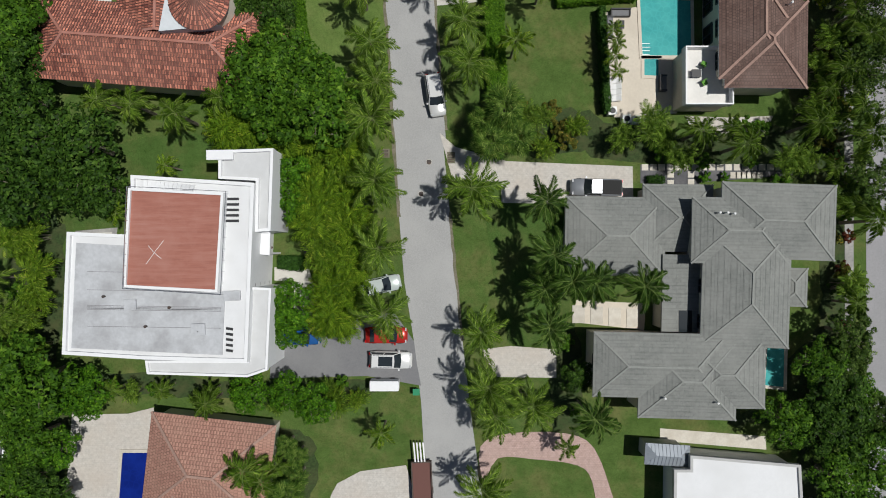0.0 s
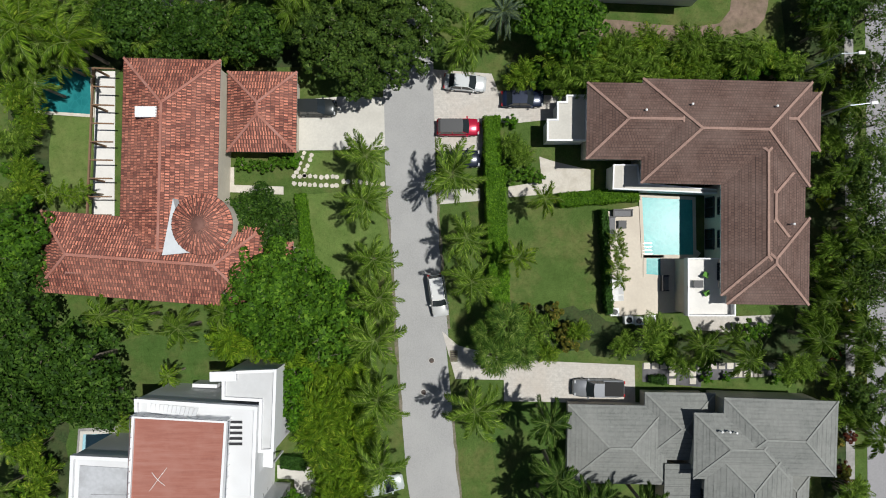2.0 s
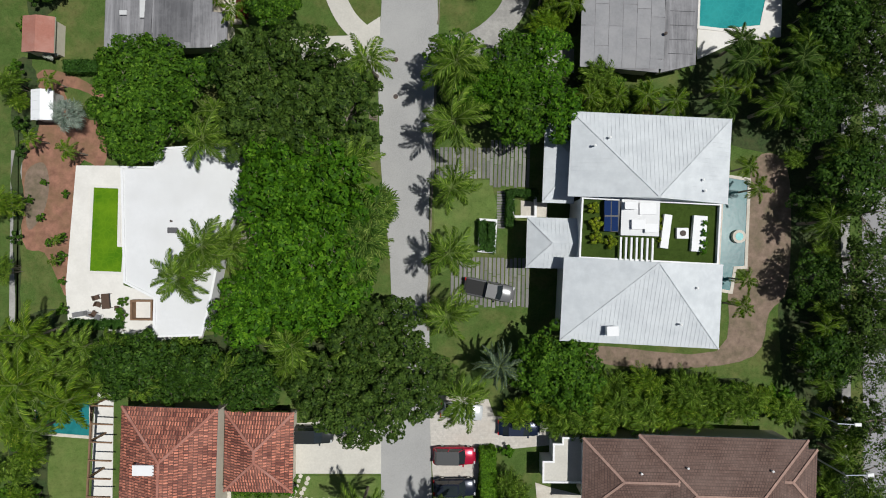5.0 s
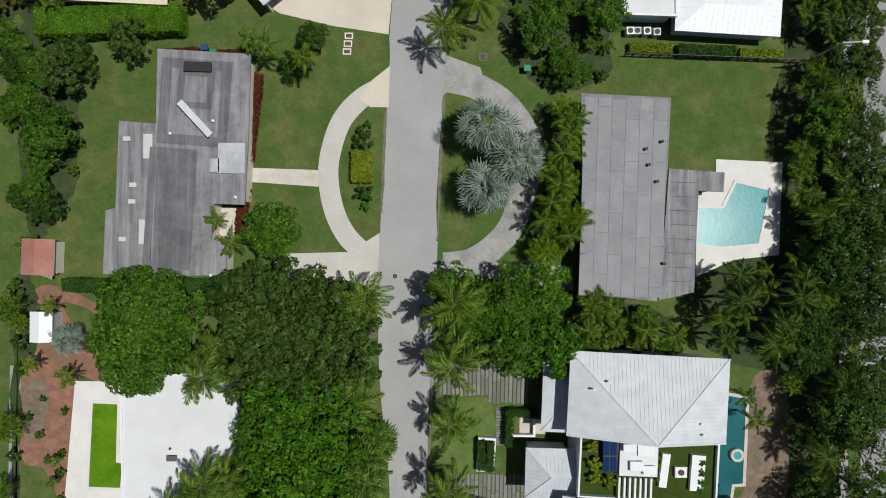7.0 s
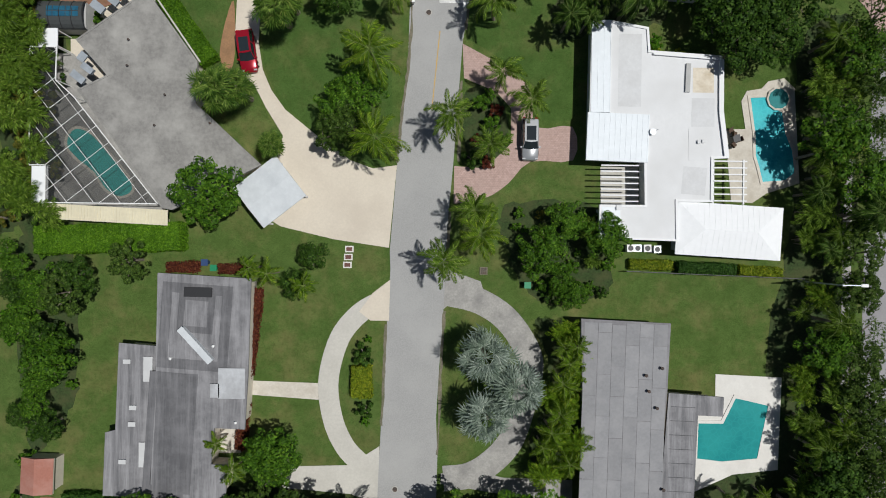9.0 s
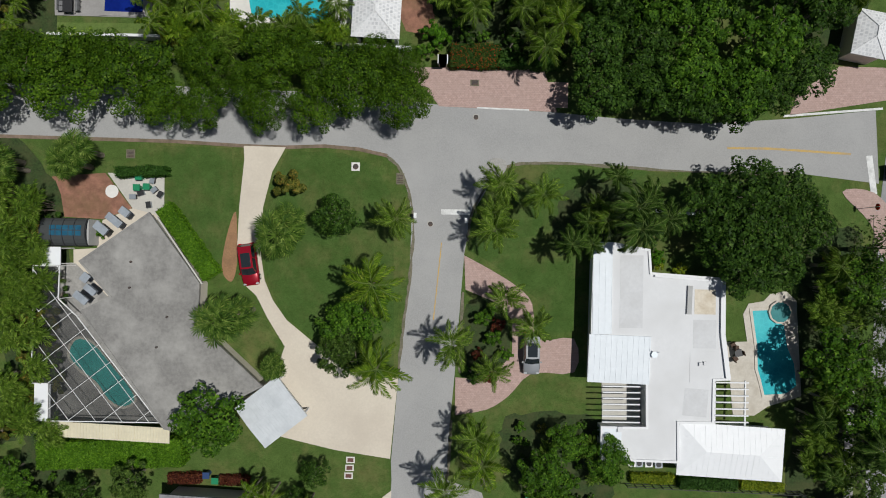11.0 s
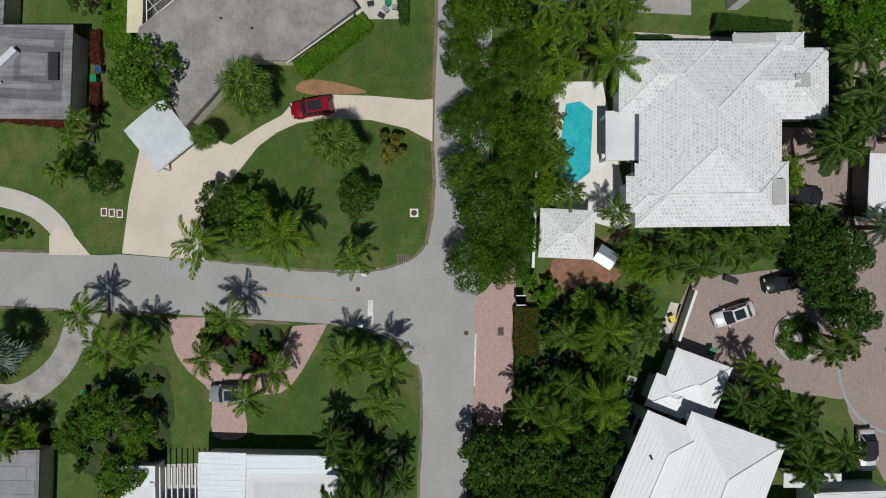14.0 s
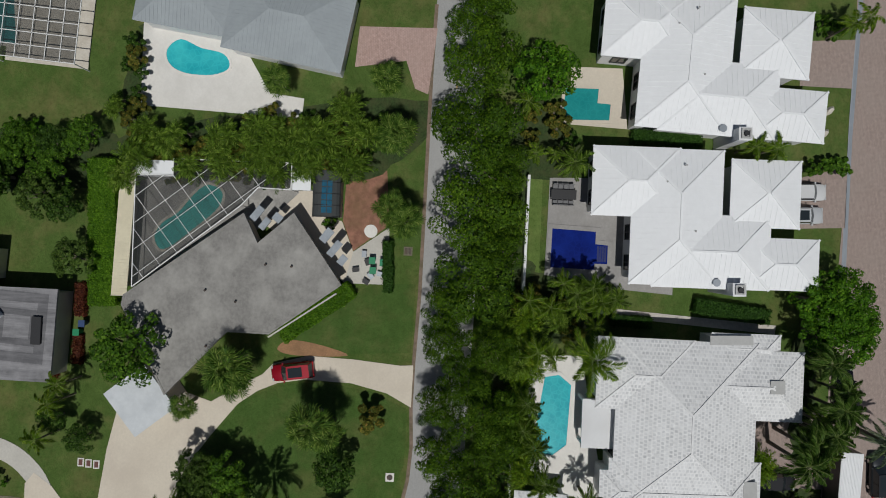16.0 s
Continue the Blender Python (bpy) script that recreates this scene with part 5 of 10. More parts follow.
paving("driveway_north_court", smooth_line([(-2.9, 172.3), (-4.1, 178.0), (-4.7, 184.3), (-3.2, 190.0), (8.8, 190.0), (9.7, 187.5), (8.3, 180.3), (5.3, 170.9)], 3, True), paver_court, "brown grey paver entrance court")
paving("road_north", [(20.5, 201.7), (19.2, 194.2), (11.6, 190.2), (6.1, 189.2), (-4.5, 190.0), (-25.5, 190.7), (-49.7, 191.7), (-64.6, 192.1), (-72.8, 191.9), (-75.1, 202.4), (-49.1, 200.7)], paver_court, "brown paver lane", "road", 0.03)
paving("driveway_shingle_house", [(-20.6, 179.0), (-20.4, 190.8), (-11.8, 190.6), (-11.8, 179.0)], paver_court, "brown paver entrance court beside the shingled house", z=0.034)
paving("driveway_white_houses", [(-62.2, 185.8), (-62.6, 192.0), (-57.1, 191.8), (-57.2, 186.0)], paver_court, "brown paver drive")
paving("driveway_white_houses", [(-46.6, 185.6), (-48.3, 191.7), (-41.4, 191.7), (-41.1, 186.0)], paver_court, "brown paver drive")

# ---- white modern house ----
h = thing("white_house", "white modern house with flat grey roof and clay roof deck", "house")
a = [(-37.9, 1.7), (-31.4, 1.4), (-31.5, 7.4), (-19.1, 6.6), (-19.8, -11.4), (-30.1, -11.1), (-38.4, -10.6)]
walls(h, [inset(a, 0.1)], 7.1, white_paint)
flat_roof(h, a, 7.4, white_roof, white_paint, 0.35, 0.35)
bm = bmesh.new()
slab(bm, [(-37.1, 0.6), (-31.9, 0.3), (-32.3, -3.8), (-22.1, -4.3), (-22.4, -10.7), (-37.6, -10.0)], 7.3, 7.5)
part("roof_membrane", bm, roof_slab, h, "grey weathered roof membrane")
a2 = [(-31.2, 6.0), (-21.8, 5.5), (-22.4, -4.3), (-31.7, -3.8)]
walls(h, [inset(a2, 0.05)], 8.4, white_paint, 7.2)
flat_roof(h, a2, 8.5, roof_boards, white_paint, 0.25, 0.25, "terracotta coated roof deck")
b2 = [(-23.0, 9.2), (-22.6, 10.0), (-17.4, 10.2), (-17.7, 1.8), (-19.3, 1.7), (-19.2, 6.9), (-23.0, 7.1)]
walls(h, [inset(b2, 0.05)], 6.4, white_paint)
flat_roof(h, b2, 6.6, deck_light, white_paint, 0.35, 0.3)
roof_unit(h, -22.8, 9.5, 6.6, 2.6, 0.9, 0.5, 1, white_paint, "roof_unit", "white rooftop equipment box")
bm = bmesh.new()
slab(bm, [(-20.2, 2.7), (-18.4, 2.7), (-18.5, -0.7), (-20.2, -0.5)], 4.3, 4.6)
part("canopy", bm, white_paint, h, "flat white entrance canopy")
for x, y in ((-18.6, 2.5), (-18.7, -0.5)):
    bm = bmesh.new()
    bar(bm, (x, y, 0), (x, y, 4.3), 0.2)
    part("column", bm, white_paint, h)
roof_unit(h, -18.9, 2.2, 4.6, 1.0, 1.0, 0.7, 0, white_paint)
b3 = [(-20.0, -3.9), (-17.7, -4.0), (-18.1, -12.4), (-20.1, -13.1), (-30.4, -12.8), (-30.6, -11.4), (-20.2, -11.4)]
walls(h, [inset(b3, 0.1)], 6.1, white_paint)
flat_roof(h, b3, 6.4, deck_light, white_paint, 0.3, 0.25)
for k in range(5):
    for (x, y), (x2, y2) in (((-22.1, 5.0), (-20.7, 5.0)), ((-22.0, -8.0), (-21.3, -8.1))):
        bm = bmesh.new()
        bar(bm, (x, y - 0.55 * k, 7.52), (x2, y2 - 0.55 * k, 7.52), 0.26, 0.04)
        part("louvre_slot", bm, frame_dark, h)
for x, y in ((-34.2, -4.8), (-30.0, -7.8), (-24.7, -8.3), (-27.6, -5.9)):
    vent(h, x, y, 7.5, 0.35, 0.1, iron)
for (x, y), w, d in zip(((-31.5, -5.6), (-21.3, -4.7), (-24.7, -8.1)), (1.1, 1.6, 1.3), (1.0, 0.9, 1.1)):
    roof_unit(h, x, y, 7.5, w, d, 0.35, 2, roof_slab)
for k in range(12):
    (x, y), (x2, y2) = ((-30.1, 6.9), (-25.3, 6.4))
    bm = bmesh.new()
    f = k / 11
    bar(bm, (x + (x2 - x) * f, y + (y2 - y) * f, 7.5), (x + (x2 - x) * f, y + (y2 - y) * f - 0.9, 7.5 + 0.08 * k), 0.4, 0.07)
    part("stair_tread", bm, white_paint, h)
wgw = Wing((-22.1, 2.5), (-22.2, -12.5), (-19.7, -12.5))
for k in range(4):
    for z in (1.0, 4.2):
        p, q = wgw.at(-0.85 + k * 0.45, 1.02), wgw.at(-0.6 + k * 0.45, 1.02)
        window(h, p.xy, q.xy, z, z + 1.6, frame_dark)

# ---- red tiled house with a turret and a garage ----
h = thing("red_tile_house", "L-shaped house with weathered red barrel tile roof and round turret", "house")
w1 = Wing((-34.5, 22.4), (-34.0, 42.5), (-23.8, 41.7))
w2 = Wing((-42.7, 26.5), (-19.2, 24.7), (-20.7, 16.2))
w3 = Wing((-23.8, 32.9), (-23.7, 41.6), (-16.2, 41.1))
w4 = Wing((-19.9, 23.3), (-16.6, 23.2), (-18.8, 19.8))
w2b = Wing((-41.4, 22.2), (-31.3, 22.0), (-31.7, 17.8))
hip_roof(h, [(w1, 5.05, 2.15, (1, 0)), (w2, 5.0, 2.2), (w2b, 4.8, 1.4), (w3, 3.4, 1.7), (w4, 3.4, 0.8)], tile_red, roof_clay, (0.3, 0.07, 0.05, True), tile_red, cream_wall)
for w, z in ((w1, 5.1), (w2, 4.8), (w3, 3.2), (w4, 3.2)):
    walls(h, [w.outline(-0.55)], z, cream_wall)
tx, ty = (-24.6, 24.9)
bm = bmesh.new()
drum(bm, tx, ty, 0.0, 7.9, 2.7, n=28)
part("turret_wall", bm, cream_wall, h, smooth=False)
bm = bmesh.new()
lay = bm.loops.layers.uv.verify()
n = 36
ring = [Vector((tx + 3.1 * math.cos(k * math.tau / n), ty + 3.1 * math.sin(k * math.tau / n), 7.85)) for k in range(n)]
for k in range(n):
    p, q, r = ring[k], ring[(k + 1) % n], Vector((tx, ty, 9.1))
    f = bm.faces.new([bm.verts.new(v) for v in (p, q, r)])
    for l, uv in zip(f.loops, ((k * 0.54, 0), (k * 0.54 + 0.54, 0), (k * 0.54 + 0.27, 3.4))):
        l[lay].uv = uv
bmesh.ops.remove_doubles(bm, verts=bm.verts[:], dist=0.001)
turret = part("turret_roof", bm, tile_red, h, "conical red tile turret roof")
for k in range(n):
    bm = bmesh.new()
    bar(bm, ring[k] + Vector((0, 0, 0.03)), Vector((tx, ty, 9.13)), 0.09, 0.08)
    part("rib", bm, tile_red, turret)
bm = bmesh.new()
slab(bm, [(-27.6, 27.5), (-26.7, 23.8), (-25.3, 22.4), (-22.5, 22.4), (-28.7, 21.8)], 5.0, 7.7)
part("turret_cricket", bm, metal_roof, h, "grey sheet metal infill beside the turret")
bx, by = (-30.7, 36.4)
roof_unit(h, bx, by, 5.6, 2.2, 1.0, 1.3, 0, white_paint, "chimney", "white rendered chimney")
windows_round(h, w3, 0.4, 2.4, 0.52, 3.0, 2.0, "e", frame_dark)
per = thing("pergola", "dark timber pergola along the terrace of the red house", "pergola")
pl = [(-38.4, 42.0), (-38.6, 37.3), (-39.1, 26.1), (-36.0, 41.9), (-36.0, 37.3), (-36.4, 26.1)]
for a, b in ((pl[0], pl[2]), ):
    bm = bmesh.new()
    bar(bm, (*a, 3.0), (*b, 3.0), 0.18, 0.25)
    part("beam", bm, timber, per)
for k in range(9):
    f = k / 8
    a = Vector(pl[0]).lerp(Vector(pl[2]), f)
    b = Vector(pl[3]).lerp(Vector(pl[5]), f)
    bm = bmesh.new()
    bar(bm, (*a, 3.15), (*b, 3.15), 0.14, 0.18)
    part("rafter", bm, timber, per)
    if k % 2 == 0:
        bm = bmesh.new()
        bar(bm, (*a, 0), (*a, 3.0), 0.2, 0.2)
        part("post", bm, timber, per)
paving("terrace_pergola", [(-39.9, 42.6), (-37.7, 42.6), (-37.8, 25.7), (-40.3, 25.7)], deck_white, "pale slab terrace under the pergola", "terrace", 0.07)
paving("lawn_back", [(-46.6, 37.6), (-40.1, 37.7), (-40.6, 26.7), (-46.5, 27.9)], grass_light, "bright lawn behind the red house", "lawn", 0.015)
paving("lawn_front", [(-16.1, 28.6), (-12.2, 28.9), (-7.1, 29.2), (-6.5, 21.2), (-12.3, 18.7), (-14.8, 20.5)], grass_light, "bright lawn strip beside the street", "lawn", 0.015)
paving("lawn_front_north", [(-15.8, 33.3), (-12.3, 33.4), (-7.1, 33.4), (-7.1, 29.2), (-16.1, 31.1)], grass_light, "bright lawn strip beside the drive", "lawn", 0.015)
pool([(-46.6, 43.0), (-40.5, 42.7), (-40.4, 37.7), (-46.5, 38.1)], pool_dark, "dark teal rectangular pool with a stone edge")

# ---- white house with the green pool ----
h = thing("white_flat_house", "single storey house with bright white flat roof", "house")
a = [(-35.2, 68.0), (-31.6, 68.0), (-31.2, 70.0), (-22.4, 70.7), (-22.3, 63.6), (-24.4, 58.2), (-25.3, 53.3), (-26.2, 49.7), (-31.6, 49.5), (-31.5, 53.7), (-34.8, 55.4)]
walls(h, [inset(a, 0.4)], 3.1, white_paint)
flat_roof(h, a, 3.4, white_roof, white_paint, 0.12, 0.25)
x, y = (-29.4, 61.1)
roof_unit(h, x, y, 3.4, 1.0, 0.5, 0.3, 0, roof_tar_dark, "skylight")
for x, y in ((-29.6, 62.1), (-26.8, 55.7)):
    vent(h, x, y, 3.4, 0.3, 0.08, iron)
pool([(-40.1, 66.0), (-37.3, 65.9), (-37.4, 59.3), (-36.7, 59.2), (-36.9, 56.4), (-40.5, 56.5)], pool_green, "green algae filled rectangular pool", deck_white)

# ---- grey flat roofed ranch house ----
h = thing("grey_ranch_house", "low ranch house with patched grey bitumen roof", "house")
m1 = [(-31.4, 105.3), (-21.3, 104.8), (-21.5, 94.7), (-21.8, 88.5), (-25.1, 88.6), (-25.4, 84.7), (-23.7, 84.6), (-23.8, 80.9), (-32.0, 80.7), (-31.5, 94.0)]
walls(h, [inset(m1, 0.5)], 3.2, cream_wall)
bm = bmesh.new()
slab(bm, m1, 3.3, 3.55)
part("roof", bm, roof_streak, h)
bm = bmesh.new()
slab(bm, [(-31.3, 94.7), (-27.5, 94.3), (-28.4, 80.9), (-31.8, 80.9)], 3.5, 3.58)
part("roof_patch", bm, roof_streak_dark, h, "dark new bitumen strip")
m2 = [(-35.8, 97.6), (-31.7, 97.3), (-32.3, 80.8), (-37.4, 80.9), (-37.2, 87.8), (-36.1, 88.1)]
walls(h, [inset(m2, 0.4)], 2.7, cream_wall)
bm = bmesh.new()
slab(bm, m2, 2.75, 3.0)
part("roof", bm, roof_streak, h, "pale grey lower roof")
c = Wing((-28.4, 99.6), (-25.1, 96.1), (-25.5, 95.6))
roof_unit(h, c.x, c.y, 3.55, c.w, c.d, 0.7, c.turn, metal_roof, "roof_duct", "grey boxed roof duct")
for p, w, d, mt in (((-23.2, 93.5), 2.8, 3.2, roof_slab), ((-25.0, 92.7), 0.9, 1.4, roof_slab)):
    roof_unit(h, *p, 3.5, w, d, 0.25, 0, mt, "roof_hatch")
roof_unit(h, *(-26.9, 103.3), 3.55, 2.9, 0.95, 0.3, -1, frame_dark, "solar_panel", "dark glass solar panel")
for k, (x, y) in enumerate(((-34.8, 95.6), (-32.5, 94.8), (-34.1, 90.6), (-34.2, 88.8), (-32.9, 85.5), (-35.2, 84.7))):
    roof_unit(h, x, y, 3.0, 0.9 if k in (1, 4) else 0.7, 2.6 if k in (1, 4) else 0.4, 0.2, 0, deck_light, "skylight")
for x, y in ((-29.8, 96.1), (-25.2, 97.5), (-22.7, 89.3), (-25.3, 80.9)):
    vent(h, x, y, 3.5, 0.4, 0.1, frame_white)
for q, wd in ((((-30.8, 104.4), (-23.2, 103.9), (-23.5, 94.6)), 1.1), (((-29.0, 103.2), (-25.1, 102.9), (-25.3, 98.7)), 0.7), (((-32.1, 94.7), (-26.9, 94.4), (-28.1, 81.4)), 0.8)):
    bm = bmesh.new()
    rim(bm, Wing(*q).outline(), wd, 3.5, 3.563)
    part("roof_patch", bm, roof_streak_dark, h)
sh = thing("garden_shed", "small red roofed garden shed", "shed")
ws = Wing((-46.9, 84.7), (-43.3, 84.6), (-43.5, 80.6))
walls(sh, [ws.outline(-0.25)], 2.1, cream_wall)
hip_roof(sh, [(ws, 2.2, 0.5, (1, 1))], roof_clay, None, None, None, cream_wall)
sh = thing("garden_shed", "small white metal roofed shed", "shed")
ws = Wing((-46.0, 76.6), (-43.5, 76.6), (-43.9, 73.2))
walls(sh, [ws.outline(-0.2)], 2.0, grey_wall)
hip_roof(sh, [(ws, 2.1, 0.35, (1, 1))], metal_white, None, (0.5, 0.05, 0.04, True), metal_white, grey_wall)

# ---- grey concrete roofed house with the pool cage ----
h = thing("concrete_roof_house", "low angled house with stained grey concrete roof", "house")
a = [(-40.6, 130.4), (-33.0, 135.8), (-27.4, 128.2), (-27.5, 123.6), (-20.4, 117.1), (-30.0, 112.1), (-31.1, 112.3), (-40.4, 125.0), (-37.2, 126.6)]
walls(h, [inset(a, 0.5)], 3.0, cream_wall)
flat_roof(h, a, 3.4, roof_concrete, roof_concrete, 0.05, 0.2)
bm = bmesh.new()
(x, y), (x2, y2) = ((-32.1, 135.3), (-27.1, 128.1))
bar(bm, (x, y, 3.4), (x2, y2, 3.4), 0.16, 0.16)
part("gutter", bm, concrete_pale, h, "white metal roof edge")
cp = Wing((-19.0, 118.2), (-15.6, 113.9), (-20.1, 110.2))
hip_roof(h, [(cp, 3.0, 0.2, (1, 1))], metal_roof, None, (0.35, 0.03, 0.02, True), metal_roof, white_paint)
for p in cp.outline(-0.4):
    bm = bmesh.new()
    bar(bm, (*p, 0), (*p, 2.9), 0.2, 0.2)
    part("carport_post", bm, white_paint, h)
for x, y in ((-34.9, 127.6), (-31.9, 121.2), (-30.8, 124.5), (-25.9, 121.5), (-34.8, 130.4)):
    vent(h, x, y, 3.4, 0.3, 0.08, iron)

# pool cage: a bronze frame with fine mesh
cage = thing("pool_cage", "dark framed screened pool enclosure beside the concrete roofed house", "pool cage")
ring = [(-46.0, 129.8), (-43.1, 129.8), (-43.2, 126.2), (-41.2, 124.4), (-31.9, 112.8), (-44.2, 112.8), (-44.2, 116.9), (-46.0, 116.9)]
for k, p in enumerate(ring):
    q = ring[(k + 1) % len(ring)]
    bm = bmesh.new()
    bar(bm, (*p, 2.7), (*q, 2.7), 0.1, 0.12)
    bar(bm, (*p, 0), (*p, 2.7), 0.1, 0.1)
    part("frame_bar", bm, frame_white, cage)
xs, ys = [p[0] for p in ring], [p[1] for p in ring]
mid = Vector((sum(xs) / len(xs), sum(ys) / len(ys)))
for axis in (0, 1):
    for k in range(-8, 9):
        d = Vector((math.cos(radians(-52)), math.sin(radians(-52)))) if axis == 0 else Vector((math.cos(radians(38)), math.sin(radians(38))))
        o = mid + Vector((-d.y, d.x)) * k * 2.3
        hits = []
        for i, p in enumerate(ring):
            p, q = Vector(p), Vector(ring[(i + 1) % len(ring)])
            e = q - p
            den = d.x * e.y - d.y * e.x
            if abs(den) > 1e-6:
                w = p - o
                t = (w.x * e.y - w.y * e.x) / den
                s = (w.x * d.y - w.y * d.x) / den
                if 0 <= s <= 1:
                    hits.append(t)
        hits.sort()
        for i in range(0, len(hits) - 1, 2):
            bm = bmesh.new()
            a, b = o + d * hits[i], o + d * hits[i + 1]
            bar(bm, (*a, 2.77), (*b, 2.77), 0.045, 0.06)
            part("frame_bar", bm, frame_white, cage)
bm = bmesh.new()
slab(bm, ring, 2.745, 2.75)
part("screen", bm, mesh_screen, cage, "fine black insect mesh").visible_shadow = False
paving("terrace_cage", [(-46.2, 130.0), (-43.0, 130.0), (-39.0, 126.0), (-32.2, 111.9), (-46.2, 111.6)], concrete_old, "stone terrace under the pool cage", "terrace", 0.06)
pool(smooth_line([(-37.5, 113.8), (-39.1, 114.7), (-40.3, 116.4), (-42.4, 118.1), (-43.5, 119.5), (-43.2, 120.9), (-42.2, 121.4), (-40.6, 120.6), (-38.6, 118.3), (-36.6, 115.9), (-36.1, 114.5)], 4, True), pool_cage_teal, "teal kidney pool inside the screen cage", stone_pale, edge=0.3)
wl = thing("garden_wall", "cream boundary wall with a corrugated lean-to roof", "wall")
bm = bmesh.new()
slab(bm, band([(-45.2, 111.8), (-31.8, 111.1)], 0.3), 0, 2.35)
part("wall", bm, cream_wall, wl)
bm = bmesh.new()
slab(bm, band([(-44.6, 111.9), (-30.9, 111.3)], 1.7), 2.4, 2.5)
part("roof", bm, awning_cream, wl, "cream corrugated metal lean-to roof")
for k in range(40):
    (x, y), (x2, y2) = ((-44.6, 111.9), (-30.9, 111.3))
    bm = bmesh.new()
    bar(bm, (x + (x2 - x) * k / 39, y + (y2 - y) * k / 39 - 0.84, 2.52), (x + (x2 - x) * k / 39, y + (y2 - y) * k / 39 + 0.84, 2.52), 0.1, 0.05)
    part("roof_rib", bm, awning_cream, wl)
for a in (((-45.8, 112.7), (-45.8, 116.8), (-44.0, 116.8)), ((-45.2, 129.9), (-45.2, 131.9), (-43.1, 131.9))):
    c = Wing(*a)
    s = thing("metal_awning", "flat white metal awning on posts", "awning")
    bm = bmesh.new()
    slab(bm, c.outline(), 2.5, 2.6)
    part("roof", bm, metal_white, s)
    for p in c.outline(-0.15):
        bm = bmesh.new()
        bar(bm, (*p, 0), (*p, 2.5), 0.1, 0.1)
        part("post", bm, frame_white, s)
g = thing("greenhouse", "small glass roofed lean-to with a dark frame", "greenhouse")
c = Wing((-45.4, 135.1), (-40.3, 135.1), (-40.4, 132.0))
bm = bmesh.new()
slab(bm, c.outline(-0.1), 0, 2.0)
part("wall", bm, grey_wall, g)
bm = bmesh.new()
for k in range(9):
    a0, a1 = math.pi * k / 9, math.pi * (k + 1) / 9
    f = [c.at(u, -math.cos(t), 1.9 + 0.9 * math.sin(t)) for u, t in ((-1, a0), (1, a0), (1, a1), (-1, a1))]
    bm.faces.new([bm.verts.new(p) for p in f])
part("roof", bm, screen_net, g, "arched dark shade net")
for k in range(5):
    t0, t1 = math.pi * 0.42, math.pi * 0.66
    for a0, a1 in ((t0, (t0 + t1) / 2 - 0.03), ((t0 + t1) / 2 + 0.03, t1)):
        bm = bmesh.new()
        f = [c.at(u, -math.cos(t), 1.96 + 0.9 * math.sin(t)) for u, t in ((-0.55 + 0.28 * k, a0), (-0.3 + 0.28 * k, a0), (-0.3 + 0.28 * k, a1), (-0.55 + 0.28 * k, a1))]
        bm.faces.new([bm.verts.new(p) for p in f])
        part("pane", bm, glass_blue, g, "blue glazed pane")
for k in range(5):
    bm = bmesh.new()
    for j in range(9):
        a0, a1 = math.pi * j / 9, math.pi * (j + 1) / 9
        bar(bm, c.at(-0.98 + 0.49 * k, -math.cos(a0), 1.95 + 0.9 * math.sin(a0)), c.at(-0.98 + 0.49 * k, -math.cos(a1), 1.95 + 0.9 * math.sin(a1)), 0.06, 0.06)
    part("hoop", bm, frame_dark, g)
paving("yard_clay", [(-46.1, 135.4), (-45.9, 139.9), (-39.8, 140.4), (-36.7, 136.4), (-40.0, 135.1)], clay, "bare earth yard corner", "ground", 0.02)
paving("yard_slab", [(-39.5, 140.4), (-33.0, 140.5), (-33.0, 135.5), (-36.6, 136.4)], concrete_pale, "pale concrete service yard", "terrace", 0.06)

# ---- grey shingled house ----
h = thing("grey_shingle_house", "large house with many grey shingled hip roofs", "house")
ws = pitched([Wing((28.8, 7.0), (40.7, 6.6), (40.4, -1.3)), Wing((25.7, 5.4), (35.9, 5.2), (35.7, -1.7)), Wing((26.9, 2.3), (36.1, 2.0), (35.7, -10.4)), Wing((15.5, -8.6), (29.4, -8.9), (29.2, -15.7)), Wing((20.3, -9.3), (30.5, -9.6), (30.3, -17.9)), Wing((24.6, -9.2), (33.4, -9.3), (33.3, -16.7))], 5.4, 0.3)
ws += pitched([Wing((13.0, 5.7), (23.8, 5.5), (23.6, -3.0)), Wing((21.3, 7.0), (28.9, 6.9), (28.8, -0.4)), Wing((36.0, -2.0), (39.1, -2.1), (39.0, -6.3))], 3.2, 0.3)
hip_roof(h, ws, shingle_grey, ridge_grey, (0.6, 0.035, 0.014, False), shingle_grey, grey_wall, 0.18)
for w, z, _ in ws:
    walls(h, [w.outline(-0.5)], z - 0.1, cream_wall)
w = Wing((23.3, -0.6), (28.9, -0.7), (28.8, -9.0))
walls(h, [w.outline(-0.3)], 3.3, cream_wall)
bm = bmesh.new()
slab(bm, w.outline(), 3.3, 3.6)
uv_top(bm)
link = part("roof", bm, shingle_grey, h, "low grey shingled link roof")
for k in range(9):
    bm = bmesh.new()
    bar(bm, w.at(-1, -0.9 + k * 0.22, 3.61), w.at(1, -0.9 + k * 0.22, 3.61), 0.05, 0.03)
    part("shingle_course", bm, shingle_grey, link)
# light wells: dark sheets laid on the roof for the shade inside them
for q in (((27.7, -2.0), (28.8, -2.0), (28.7, -6.8)), ((25.0, -6.6), (26.4, -6.6), (26.3, -8.9))):
    bm = bmesh.new()
    slab(bm, Wing(*q).outline(), 3.6, 3.66)
    part("light_well", bm, glass_dark, h, "dark sheet for the shade in a light well")
